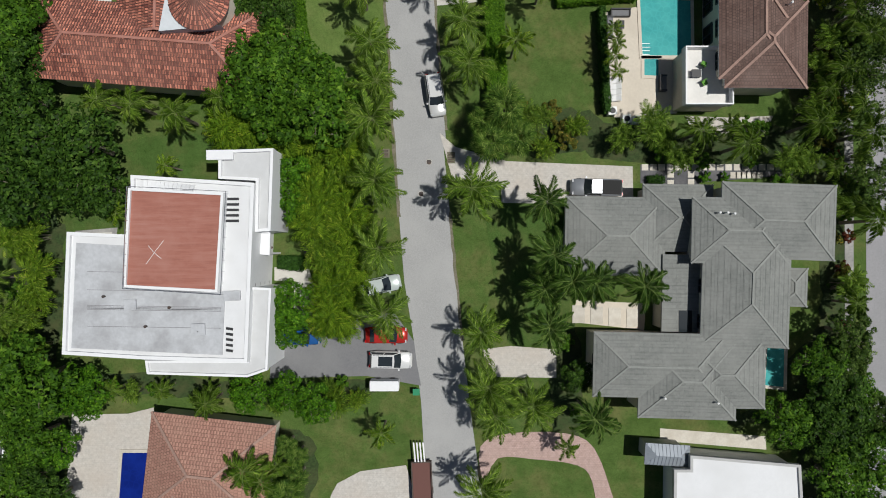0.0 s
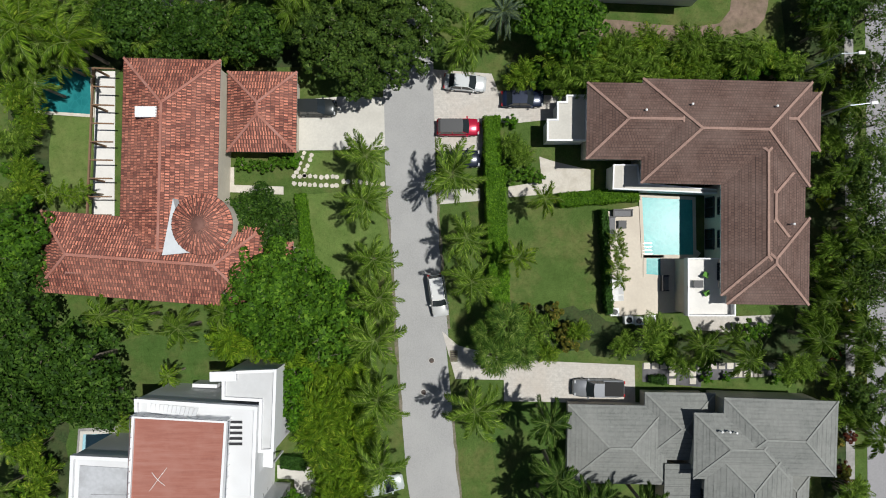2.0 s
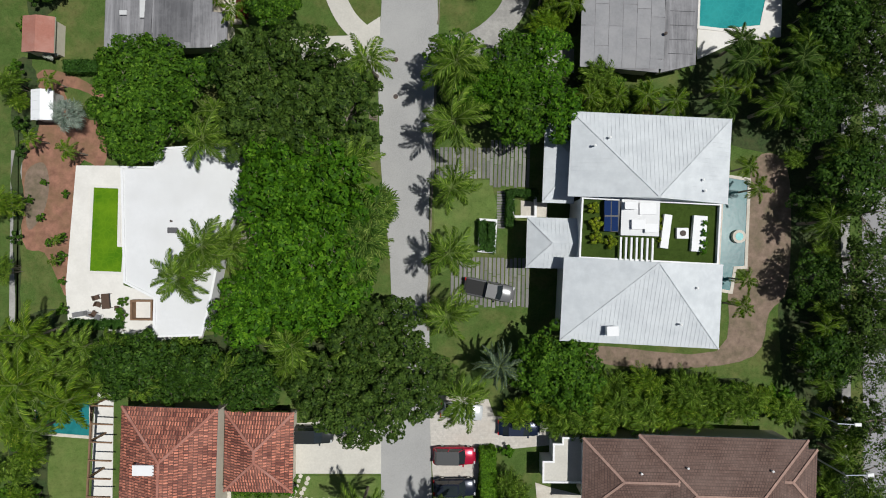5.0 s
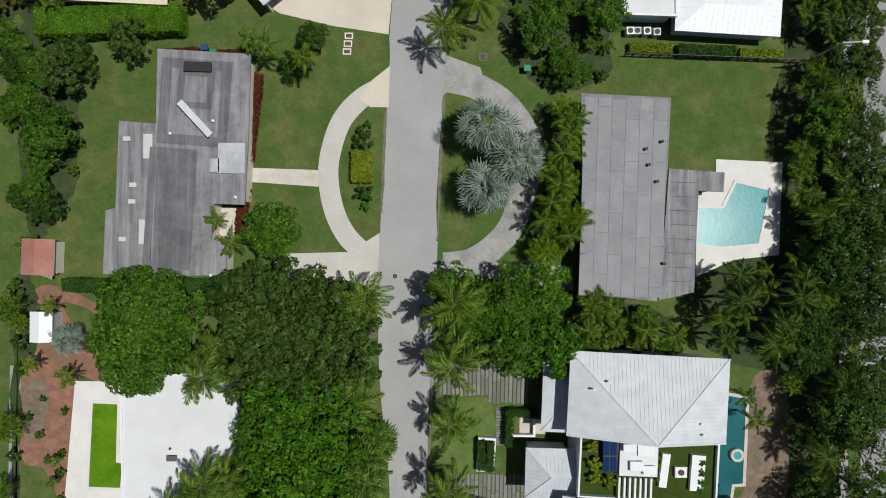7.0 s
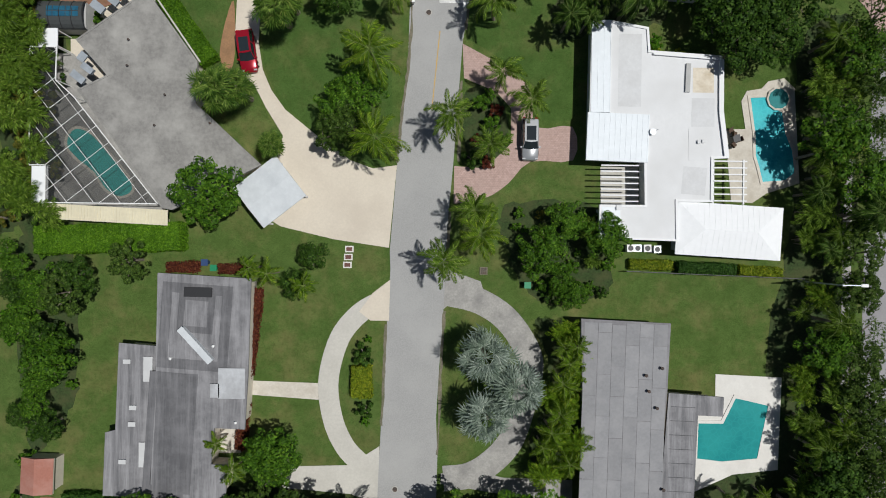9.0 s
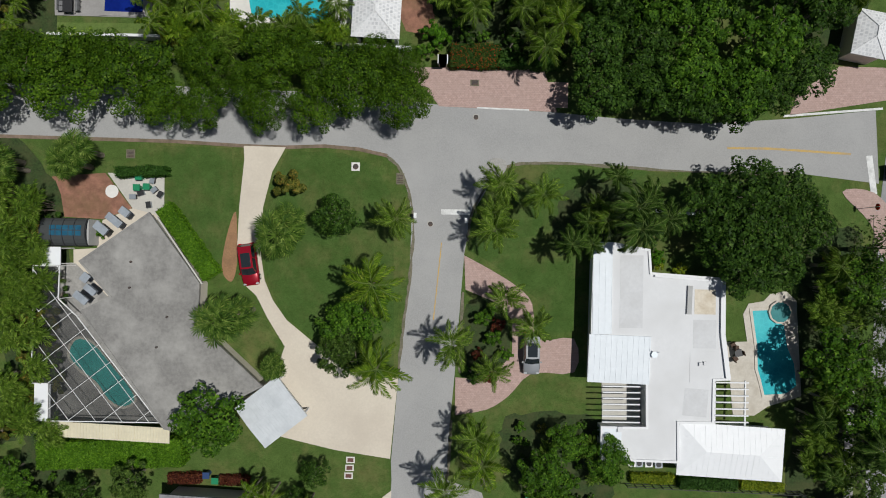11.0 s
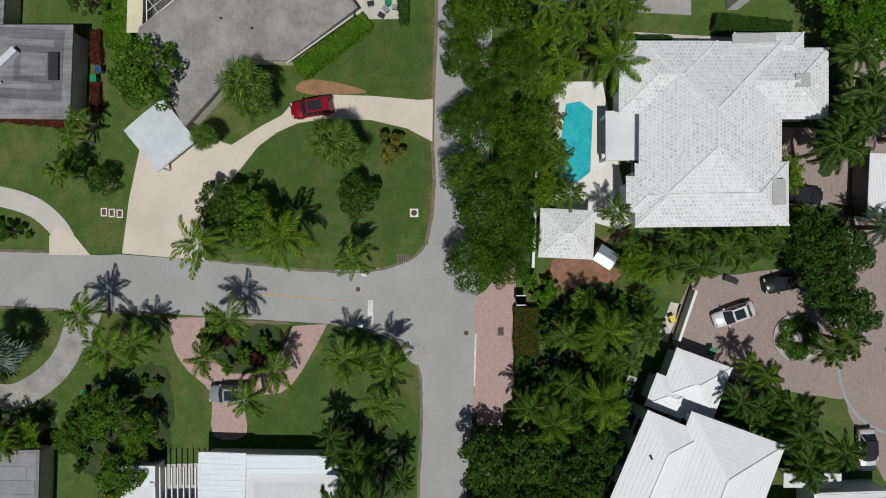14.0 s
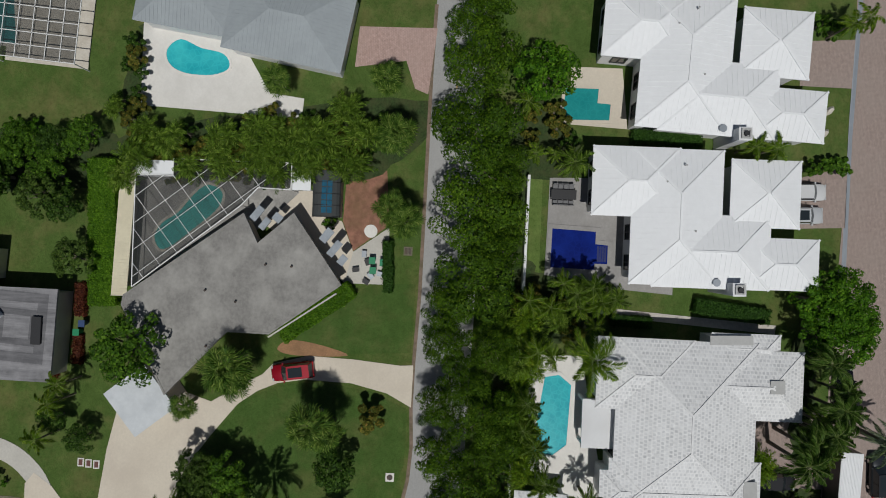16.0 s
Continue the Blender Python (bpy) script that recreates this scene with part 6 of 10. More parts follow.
for x, y in ((28.1, 3.7), (28.9, 3.7), (29.6, 3.6), (22.5, -15.3), (27.9, -15.8)):
    vent(h, x, y, 5.9, 0.6, 0.08, frame_white)
windows_round(h, ws[3][0], 3.3, 4.9, 0.48, 3.2, 1.4, "nw")
windows_round(h, ws[2][0], 3.6, 5.0, 0.48, 3.2, 1.4, "w")
pool([(36.4, -10.4), (38.3, -10.5), (38.2, -15.6), (36.1, -15.4)], pool_teal, "narrow teal lap pool behind the grey house")
paving("ground_gravel_bed", [(22.1, 9.5), (39.0, 9.6), (39.3, 8.3), (28.8, 7.5), (28.7, 6.8), (22.1, 7.4)], roof_tar_dark, "dark gravel bed beside the grey house", "gravel", 0.02)
pv = tagged(new("path_pavers"), "square pale pavers set in dark gravel", "path", kind="structure")
for (a, b), n in ((((22.6, 9.2), (37.7, 9.2)), 17), (((25.5, 8.4), (25.5, 7.4)), 2), (((27.8, 8.4), (27.8, 7.5)), 2), (((32.6, 8.3), (35.5, 8.3)), 6)):
    for k in range(n):
        x, y = a[0] + (b[0] - a[0]) * k / (n - 1), a[1] + (b[1] - a[1]) * k / (n - 1)
        bm = bmesh.new()
        block(bm, x - 0.36, y - 0.36, -0.05, x + 0.36, y + 0.36, 0.06)
        part("paver", bm, stone_pale, pv)
plant("shrubbright", [(29.2, 8.0), (31.4, 8.1), (36.8, 7.8), (38.4, 7.8)], 0.55)
hedge((22.8, 7.8), (24.5, 7.7), 0.8, 0.8, leaf_hedge_dark, "short clipped hedge beside the grey house")
for k in range(4):
    (x, y), (x2, y2) = ((15.1, -7.4), (21.2, -7.8))
    bm = bmesh.new()
    block(bm, -0.7, -1.0, 0, 0.7, 1.0, 0.1)
    st = tagged(finish("path_slab", bm, stone_pale), "cream entrance path slab", "slab", "slabs of the entrance path")
    st.location = (x + (x2 - x) * k / 3, y + (y2 - y) * k / 3, 0.03)

# ---- brown tiled house ----
h = thing("brown_tile_house", "two storey house with brown tile hip roofs and pale ridges", "house")
ws = pitched([Wing((20.3, 40.2), (37.9, 39.8), (37.6, 28.9)), Wing((14.5, 39.8), (27.9, 39.6), (27.7, 31.6)), Wing((28.4, 36.5), (36.7, 36.5), (36.5, 17.6)), Wing((29.1, 25.8), (37.7, 25.7), (37.6, 16.6)), Wing((29.6, 39.0), (38.9, 38.8), (38.8, 32.6)), Wing((29.7, 32.0), (37.3, 31.9), (37.2, 21.6))], 5.5, 0.36)
hip_roof(h, ws, tile_brown, ridge_pink, (0.5, 0.03, 0.012, False), tile_brown, white_paint)
for w, z, _ in ws:
    walls(h, [w.outline(-0.7)], z - 0.15, cream_wall)
windows_round(h, ws[2][0], 3.4, 4.9, 0.68, 3.0, 1.8, "w")
windows_round(h, ws[2][0], 0.4, 2.5, 0.68, 3.4, 2.2, "w")
windows_round(h, ws[0][0], 3.4, 4.8, 0.68, 4.0, 1.4, "s")
w = Wing((25.5, 21.5), (30.6, 21.5), (30.6, 15.3))
walls(h, [w.outline(-0.2)], 3.1, cream_wall)
bm = bmesh.new()
slab(bm, w.outline(), 3.1, 3.35)
part("balcony_floor", bm, deck_white, h)
bm = bmesh.new()
rim(bm, w.outline(), 0.15, 3.3, 4.2)
part("balcony_parapet", bm, white_paint, h)
a = [(12.8, 39.1), (15.1, 39.1), (15.1, 34.1), (10.7, 34.1), (10.7, 36.5), (11.8, 36.5), (11.8, 38.4), (12.8, 38.4)]
walls(h, [inset(a, 0.15)], 2.8, white_paint)
flat_roof(h, a, 3.0, concrete_pale, white_paint, 0.2, 0.2)
a = [(17.9, 31.6), (20.6, 31.6), (20.8, 29.6), (29.4, 28.9), (29.4, 28.4), (17.8, 28.9)]
walls(h, [inset(a, 0.1)], 2.8, white_paint)
flat_roof(h, a, 3.0, concrete_pale, white_paint, 0.15, 0.15)
for x, y in ((20.2, 36.6), (24.9, 37.2), (24.8, 35.8), (28.3, 34.6), (33.5, 37.0), (35.2, 25.0), (26.2, 34.9)):
    vent(h, x, y, 6.2, 0.7, 0.08, frame_white)
pool([(22.0, 28.3), (27.7, 28.0), (27.8, 21.8), (22.3, 21.8)], pool_teal, "teal rectangular pool with pale steps", concrete_cream)
pool([(22.5, 21.4), (24.1, 21.4), (24.1, 19.5), (22.5, 19.6)], pool_teal, "small square teal spa", concrete_cream)
st = thing("pool_rail", "chrome pool steps rail", "rail")
for k in range(4):
    (x, y), (x2, y2) = ((22.2, 23.1), (23.1, 21.9))
    bm = bmesh.new()
    bar(bm, (x, y - k * 0.4, 0.2), (x2, y - k * 0.4, 0.2), 0.06, 0.06)
    part("tread", bm, chrome, st)
hedge((4.9, 37.1), (5.0, 31.6), 1.7, 1.9, leaf_hedge, "clipped bright green boundary hedge")
hedge((5.2, 31.5), (5.8, 16.5), 2.1, 1.9, leaf_hedge, "long clipped bright green boundary hedge")
hedge((12.5, 27.9), (21.3, 28.6), 1.4, 1.2, leaf_hedge, "low clipped bright hedge beside the path")
hedge((17.4, 26.8), (18.0, 15.3), 0.7, 1.6, leaf_hedge_dark, "dark hedge beside the pool terrace")

# ---- silver metal roofed house ----
h = thing("silver_roof_house", "modern house with twin silver metal hip roofs and roof garden", "house")
ws = [(Wing((12.9, 73.6), (29.3, 72.9), (29.0, 64.2)), 6.3, 2.4), (Wing((12.2, 58.6), (28.5, 57.9), (28.2, 49.3)), 6.3, 2.4), (Wing((10.6, 72.9), (13.9, 72.8), (13.7, 64.3)), 3.6, 0.7), (Wing((8.7, 62.8), (14.0, 62.7), (13.9, 57.3)), 4.0, 1.1)]
sloped_roof(h, ws[0][0], 6.3, 2.4, (0.05, -0.98), (0.05, -0.98), metal_roof, (0.42, 0.045, 0.026, True), metal_roof, white_paint)
sloped_roof(h, ws[1][0], 6.3, 2.4, (0.1, 0.98), (0.1, 0.98), metal_roof, (0.42, 0.045, 0.026, True), metal_roof, white_paint)
sloped_roof(h, ws[2][0], 3.6, 0.9, (0.97, 0.0), (0.97, 0.0), metal_roof, (0.42, 0.045, 0.026, True), metal_roof, white_paint)
sloped_roof(h, ws[3][0], 4.0, 1.2, (0.0, 0.0), (0.98, 0.0), metal_roof, (0.42, 0.045, 0.026, True), metal_roof, white_paint)
for w, z, _ in ws:
    walls(h, [w.outline(-0.6)], z - 0.15, white_paint)
windows_round(h, ws[1][0], 3.7, 5.2, 0.58, 3.0, 1.8, "sw")
windows_round(h, ws[0][0], 3.7, 5.2, 0.58, 3.0, 1.8, "w")
w = Wing((14.0, 64.8), (28.3, 64.2), (27.9, 57.9))
walls(h, [w.outline(-0.1)], 5.6, white_paint)
flat_roof(h, w.outline(), 5.8, turf, white_paint, 0.5, 0.18, "roof garden turf")
for q, mt, nm, z in ((((18.0, 64.6), (21.9, 64.5), (21.6, 60.8)), white_roof, "stair_roof", 6.6), (((16.4, 64.5), (17.9, 64.4), (17.8, 61.2)), frame_dark, "solar_panel", 6.5)):
    q = Wing(*q)
    bm = bmesh.new()
    slab(bm, q.outline(), 5.8, z)
    part(nm, bm, mt, h)
for k in range(2):
    for j in range(2):
        q = Wing((16.2, 64.5), (17.7, 64.5), (17.7, 61.2))
        bm = bmesh.new()
        slab(bm, [tuple(q.at(u, v).xy) for u, v in ((-0.94 + k, -0.95 + j), (-0.06 + k, -0.95 + j), (-0.06 + k, -0.05 + j), (-0.94 + k, -0.05 + j))], 6.5, 6.53)
        part("solar_cell", bm, solar_glass, h, "dark blue solar glass")
for k in range(7):
    q = Wing((17.9, 60.7), (21.4, 60.6), (21.3, 58.1))
    bm = bmesh.new()
    bar(bm, q.at(-0.95 + k * 0.31, -1, 6.4), q.at(-0.95 + k * 0.31, 1, 6.4), 0.2, 0.25)
    part("pergola_slat", bm, white_paint, h)
for q, hh in ((((22.5, 63.1), (23.3, 63.0), (23.2, 59.5)), 0.45), (((25.5, 63.0), (26.9, 62.9), (26.9, 59.2)), 0.5), (((23.8, 61.7), (25.0, 61.7), (24.9, 60.6)), 0.4)):
    q = Wing(*q)
    b = tagged(finish("roof_bench", (lambda bb: (slab(bb, q.outline(), 5.8, 5.8 + hh), bb)[1])(bmesh.new()), white_paint), "white built bench on the roof garden", "bench")
for x, y in ((16.5, 70.7), (15.0, 69.9), (21.3, 65.9), (25.9, 66.5), (26.1, 65.4), (20.8, 57.1), (25.4, 55.6), (23.8, 51.9)):
    vent(h, x, y, 6.7, 0.9, 0.09, frame_white)
for (x, y), wd, d, hh in (((18.8, 63.9), 1.2, 0.7, 0.5), ((19.6, 62.0), 1.3, 0.9, 0.35), ((20.9, 61.6), 1.2, 0.8, 0.3), ((20.6, 63.6), 1.6, 1.1, 0.12)):
    roof_unit(h, x, y, 6.6, wd, d, hh, 1, white_paint, "roof_unit", "white rooftop equipment")
bm = bmesh.new()
drum(bm, 24.4, 61.15, 6.2, 6.3, 0.3, n=14)
part("fire_bowl", bm, iron, h, "round dark fire bowl")
x, y = (16.9, 51.2)
roof_unit(h, x, y, 6.6, 1.1, 0.9, 1.0, 3, white_paint, "chimney", "white square chimney")
plant("shrubyellow", [(15.2, 63.7), (15.4, 62.0), (15.5, 60.6), (17.0, 60.2)], 0.7, z=5.8)
plant("shrubbright", [(26.5, 62.2), (26.5, 61.2), (26.5, 60.2), (26.4, 59.4)], 0.36, z=6.0)
plant("shrubyellow", [(22.1, 62.6), (22.1, 61.8), (22.2, 60.4)], 0.32, z=5.8)
pool([(31.5, 67.7), (34.1, 67.3), (33.8, 57.7), (32.6, 57.6), (32.2, 54.9), (30.9, 55.1)], pool_deep, "long dark teal pool behind the silver house", stone_pale)
plant("smallpalm", [(32.3, 68.4), (33.1, 66.0), (32.1, 56.3), (31.6, 53.5)], 0.95)
c = thing("round_spa", "round stone spa with a small water bowl", "spa")
x, y = (33.0, 61.0)
bm = bmesh.new()
drum(bm, x, y, 0, 0.55, 0.75, n=20)
part("bowl", bm, stone_pale, c)
bm = bmesh.new()
drum(bm, x, y, 0.5, 0.57, 0.45, n=16)
part("water", bm, pool_teal, c)
lines = [(5.0, 71.8), (9.6, 71.7), (9.7, 66.2), (-1.7, 70.9), (5.0, 70.9), (5.0, 67.2), (0.6, 58.5), (9.6, 58.4), (9.7, 52.6)]
for i in range(3):
    w = Wing(*lines[i * 3:i * 3 + 3])
    rows_n = max(4, int(w.w / 0.46))
    pv = tagged(new("pavement_planks"), "grey slab drive with grass joints", "pavement", kind="structure")
    rng = random.Random(i)
    for r in range(rows_n):
        v = -1 + rng.uniform(0, 0.12)
        u = -1 + 2 * (r + 0.5) / rows_n
        while v < 0.97:
            e = min(1, v + rng.uniform(0.6, 1.3))
            if e - v > 0.12:
                bm = bmesh.new()
                hw = 0.7 / rows_n
                slab(bm, [tuple(w.at(u + s * hw, t).xy) for s, t in ((-1, v), (1, v), (1, e - 0.02), (-1, e - 0.02))], -0.05, 0.06)
                part("paver", bm, plank_grey, pv)
            v = e
pv = tagged(new("path_planks"), "narrow stone step path to the entrance", "path", kind="structure")
for k in range(14):
    w = Wing((5.8, 66.0), (6.7, 66.0), (6.8, 61.6))
    bm = bmesh.new()
    slab(bm, [tuple(w.at(s, -0.95 + k * 0.14 + t).xy) for s, t in ((-1, 0), (1, 0), (1, 0.1), (-1, 0.1))], -0.05, 0.06)
    part("paver", bm, plank_grey, pv)
paving("court_gravel", [(8.5, 64.9), (11.5, 64.6), (11.5, 63.0), (8.5, 63.1)], stone_pale, "pale gravel entrance court", "court", 0.05)
hedge((7.2, 66.0), (7.2, 61.9), 0.8, 1.2, leaf_hedge_dark, "clipped dark hedge beside the entrance")
hedge((7.5, 65.7), (10.2, 65.6), 0.8, 1.2, leaf_hedge_dark, "clipped dark hedge beside the entrance")
paving("lawn_silver", [(-1.5, 66.8), (5.1, 67.2), (5.9, 63.8), (4.0, 58.8), (-1.1, 56.3)], grass_light, "bright lawn in front of the silver house", "lawn", 0.015)
paving("earth_strip", smooth_line([(34.5, 68.5), (37.1, 70.4), (38.9, 67.2), (38.8, 55.6), (36.7, 52.4), (35.0, 47.5), (26.7, 46.0), (17.1, 46.6), (17.0, 48.5), (30.8, 48.0), (32.1, 55.7), (34.0, 57.0)], 4, True), earth, "bare earth strip behind the silver house", "ground", 0.02)
wl = thing("planter_wall", "white planter walls beside the entrance", "planter")
for q in (((3.8, 62.8), (5.8, 62.7), (5.6, 58.9)), ((7.4, 65.6), (10.2, 65.6), (10.1, 62.9))):
    bm = bmesh.new()
    rim(bm, Wing(*q).outline(), 0.25, 0, 0.8)
    part("wall", bm, white_paint, wl)
hedge((4.1, 62.5), (4.2, 59.2), 0.8, 1.1, leaf_hedge_dark, "small clipped dark hedge")
hedge((5.2, 62.3), (5.1, 59.0), 0.8, 1.0, leaf_hedge_dark, "small clipped dark hedge")

# ---- grey sheet roofed house ----
h = thing("grey_sheet_house", "low house with grey roofing sheets", "house")
a = [(14.4, 100.9), (24.1, 100.5), (23.8, 93.0), (22.8, 78.5), (15.0, 79.2)]
walls(h, [inset(a, 0.6)], 3.0, cream_wall)
bm = bmesh.new()
slab(bm, a, 3.1, 3.32)
roof = part("roof", bm, roof_tar, h)
w = Wing((14.7, 100.6), (23.9, 100.4), (23.0, 78.9))
for r in range(6):
    v = -1.0 - 0.2 * (r % 2)
    while v < 1:
        e = v + (0.42 if (r + int(v * 7)) % 3 else 0.3)
        lo, hi = max(v, -1), min(e, 1)
        if hi - lo > 0.1:
            bm = bmesh.new()
            u0, u1 = -0.98 + r * 0.327, -0.98 + (r + 1) * 0.327 - 0.012
            slab(bm, [tuple(w.at(x, y).xy) for x, y in ((u0, lo), (u1, lo), (u1, hi - 0.006), (u0, hi - 0.006))], 3.3, 3.345)
            part("sheet", bm, roof_sheet, roof)
        v = e
a = [(24.1, 92.9), (30.1, 92.5), (30.0, 90.4), (27.3, 90.5), (26.9, 79.5), (23.1, 78.6)]
walls(h, [inset(a, 0.5)], 2.7, cream_wall)
bm = bmesh.new()
slab(bm, a, 2.75, 3.0)
part("roof", bm, roof_streak, h, "streaked lower grey roof")
for k in range(8):
    w = Wing((24.3, 92.4), (27.1, 92.3), (26.8, 79.5))
    bm = bmesh.new()
    bar(bm, w.at(-0.95, 0.85 - 0.24 * k, 3.01), w.at(0.95, 0.85 - 0.24 * k, 3.01), 0.06, 0.03)
    part("roof_seam", bm, roof_tar_dark, h)
for x, y in ((21.4, 94.9), (23.1, 95.7), (21.7, 93.2), (22.6, 91.4), (23.4, 82.6)):
    vent(h, x, y, 3.34, 0.4, 0.12, iron)
pool([(32.8, 91.7), (36.5, 90.9), (35.3, 84.9), (31.3, 84.5), (28.5, 84.8), (28.6, 88.8), (31.4, 88.8)], pool_jade, "teal angular pool on a white terrace", deck_white)

# ---- white flat roofed house with the blue pool ----
h = thing("white_pool_house", "low white house with flat roof and metal roofed wing", "house")
a = [(15.2, 133.2), (17.4, 133.3), (21.4, 132.6), (21.6, 130.1), (29.4, 129.6), (29.6, 123.5), (30.3, 118.5), (28.6, 118.4), (28.6, 113.7), (24.8, 113.7), (24.9, 109.4), (16.3, 109.6), (16.3, 113.3), (21.2, 113.3), (21.1, 117.9), (15.0, 118.1)]
walls(h, [inset(a, 0.4)], 2.55, white_paint)
flat_roof(h, a, 2.85, white_roof, white_paint, 0.15, 0.25)
for q, n in (((15.2, 133.3), (17.3, 133.3), (17.3, 123.3)), 4), (((14.9, 123.3), (21.6, 123.1), (21.5, 117.9)), 12):
    w = Wing(*q)
    bm = bmesh.new()
    slab(bm, w.outline(), 2.75, 3.05)
    rw = part("roof_wing", bm, metal_pale, h, "pale blue grey metal roof strip")
    for k in range(n):
        bm = bmesh.new()
        bar(bm, w.at(-0.97 + 1.94 * k / (n - 1), -1, 3.055), w.at(-0.97 + 1.94 * k / (n - 1), 1, 3.055), 0.05, 0.03)
        part("seam", bm, metal_pale, rw)
for q, mt, z, lab in ((((18.2, 131.9), (20.7, 131.9), (20.7, 124.0)), roof_dull, 2.858, "grey walked roof panel"), (((26.3, 128.3), (28.6, 128.3), (28.6, 125.6)), roof_stain, 2.862, "beige stained roof patch"), (((26.2, 125.0), (28.7, 125.0), (28.6, 121.9)), roof_dull, 2.858, "grey roof patch"), (((25.9, 121.6), (28.6, 121.6), (28.5, 118.2)), white_roof, 2.88, "new roofing patch"), (((25.4, 117.6), (28.0, 117.4), (27.8, 114.4)), roof_dull, 2.856, "faint grey roof patch"), (((16.5, 113.2), (18.6, 113.2), (18.6, 109.8)), metal_pale, 2.89, "pale metal roof strip")):
    bm = bmesh.new()
    slab(bm, Wing(*q).outline(), 2.83, z)
    part("roof_patch", bm, mt, h, lab)
bm = bmesh.new()
bar(bm, (25.75, 128.7, 2.95), (25.65, 125.6, 2.95), 0.5, 0.3)
part("roof_curb", bm, grey_wall, h, "low grey roof curb")
bm = bmesh.new()
bar(bm, (21.9, 129.7, 3.07), (29.2, 129.2, 3.07), 0.22, 0.12)
part("parapet_cap", bm, white_paint, h)
bm = bmesh.new()
bar(bm, (29.3, 129.2, 3.05), (29.35, 123.5, 3.05), 0.5, 0.12)
bar(bm, (29.35, 123.5, 3.05), (30.0, 118.7, 3.05), 0.5, 0.12)
part("parapet_cap", bm, white_paint, h)
dish = bmesh.new()
drum(dish, 21.9, 121.2, 3.15, 3.3, 0.1, 0.35, 12)
bar(dish, (21.9, 121.2, 2.85), (22.5, 121.5, 3.2), 0.05)
part("satellite_dish", dish, metal_grey, h, "small grey satellite dish")
w = Wing((25.0, 113.8), (36.5, 113.2), (36.2, 107.4))
hip_roof(h, [(w, 2.6, 0.6)], metal_white, None, (0.6, 0.03, 0.014, True), metal_white, white_paint)
walls(h, [w.outline(-0.5)], 2.5, white_paint)
paving("terrace_carport", Wing((17.1, 117.8), (21.4, 117.9), (21.4, 113.1)).outline(), concrete_pale, "pale carport floor", "terrace", 0.06)
for k in range(7):
    (x, y), (x2, y2) = ((16.5, 117.6), (20.6, 117.6))
    bm = bmesh.new()
    bar(bm, (x, y - 0.65 * k, 2.7), (x2, y - 0.65 * k, 2.7), 0.14, 0.2)
    part("carport_slat", bm, white_paint, h)
for k in range(7):
    (x, y), (x2, y2) = ((28.8, 118.2), (32.4, 118.2))
    bm = bmesh.new()
    bar(bm, (x, y - 0.72 * k, 2.65), (x2, y - 0.72 * k, 2.65), 0.14, 0.2)
    part("pergola_slat", bm, white_paint, h)
for x0, y0 in ((28.8, 118.2), (32.1, 118.2)):
    bm = bmesh.new()
    bar(bm, (x0, y0 + 0.2, 2.5), (x0, y0 - 4.7, 2.5), 0.16, 0.2)
    part("pergola_beam", bm, white_paint, h)
for (x, y), w, d in zip(((27.0, 120.2), (27.5, 120.3), (18.4, 113.0)), (0.3, 0.3, 0.5), (0.3, 0.3, 0.5)):
    roof_unit(h, x, y, 2.83, w, d, 0.2, 2, white_roof, "roof_hatch")
pool([(34.0, 125.8), (35.7, 125.9), (36.1, 124.9), (37.6, 124.2), (38.0, 121.8), (38.8, 119.9), (39.1, 117.4), (38.0, 116.5), (35.5, 116.3), (35.1, 117.9), (34.7, 119.2), (34.6, 121.8)], pool_aqua, "bright blue freeform pool with a round spa", stone_pale, edge=0.3)
c = thing("round_spa", "round dark tiled spa beside the blue pool", "spa")
x, y = (37.1, 125.7)
bm = bmesh.new()
drum(bm, x, y, 0, 0.3, 1.35, n=10)
part("rim", bm, stone_pale, c)
bm = bmesh.new()
drum(bm, x, y, 0.2, 0.32, 1.15, n=10)
part("water", bm, pool_dark, c)
for k, (x, y) in enumerate(((20.4, 108.6), (21.2, 108.6), (22.3, 108.6), (23.4, 108.5))):
    u = thing("air_conditioner", "grey outdoor air conditioner beside the white house", "air conditioner")
    roof_unit(u, x, y, 0.0, 0.75, 0.75, 0.9, 2, metal_grey if k % 2 else frame_white, "case")
    bm = bmesh.new()
    drum(bm, x, y, 0.96, 1.0, 0.3, n=12)
    part("fan_grille", bm, frame_dark, u)

# ---- houses on the south edge ----
h = thing("pink_tile_house", "house with faded pink tile hip roof", "house")
w, w2 = Wing((-31.5, -17.5), (-18.1, -19.0), (-20.2, -29.7)), Wing((-31.3, -20.1), (-25.4, -20.5), (-26.6, -30.1))
hip_roof(h, [(w, 3.5, 2.4), (w2, 3.4, 1.2)], tile_pink, ridge_pink, None, None, cream_wall)
walls(h, [w.outline(-0.5), w2.outline(-0.5)], 3.3, cream_wall)
pool([(-36.5, -23.1), (-33.3, -23.1), (-33.8, -32.2), (-37.2, -32.5)], pool_blue, "deep blue rectangular pool")
h = thing("white_south_house", "house with bright white flat roof and grey metal edge", "house")
a = [(26.0, -21.9), (37.7, -22.9), (38.2, -31.5), (24.2, -30.4), (24.3, -23.4), (26.0, -23.4)]
walls(h, [inset(a, 0.4)], 3.7, white_paint)
flat_roof(h, a, 4.0, white_roof, grey_wall, 0.2, 0.3)
w = Wing((21.6, -20.9), (26.4, -21.2), (26.3, -23.5))
hip_roof(h, [(w, 3.2, 0.5)], metal_grey, None, (0.4, 0.05, 0.05, True), metal_grey, grey_wall)
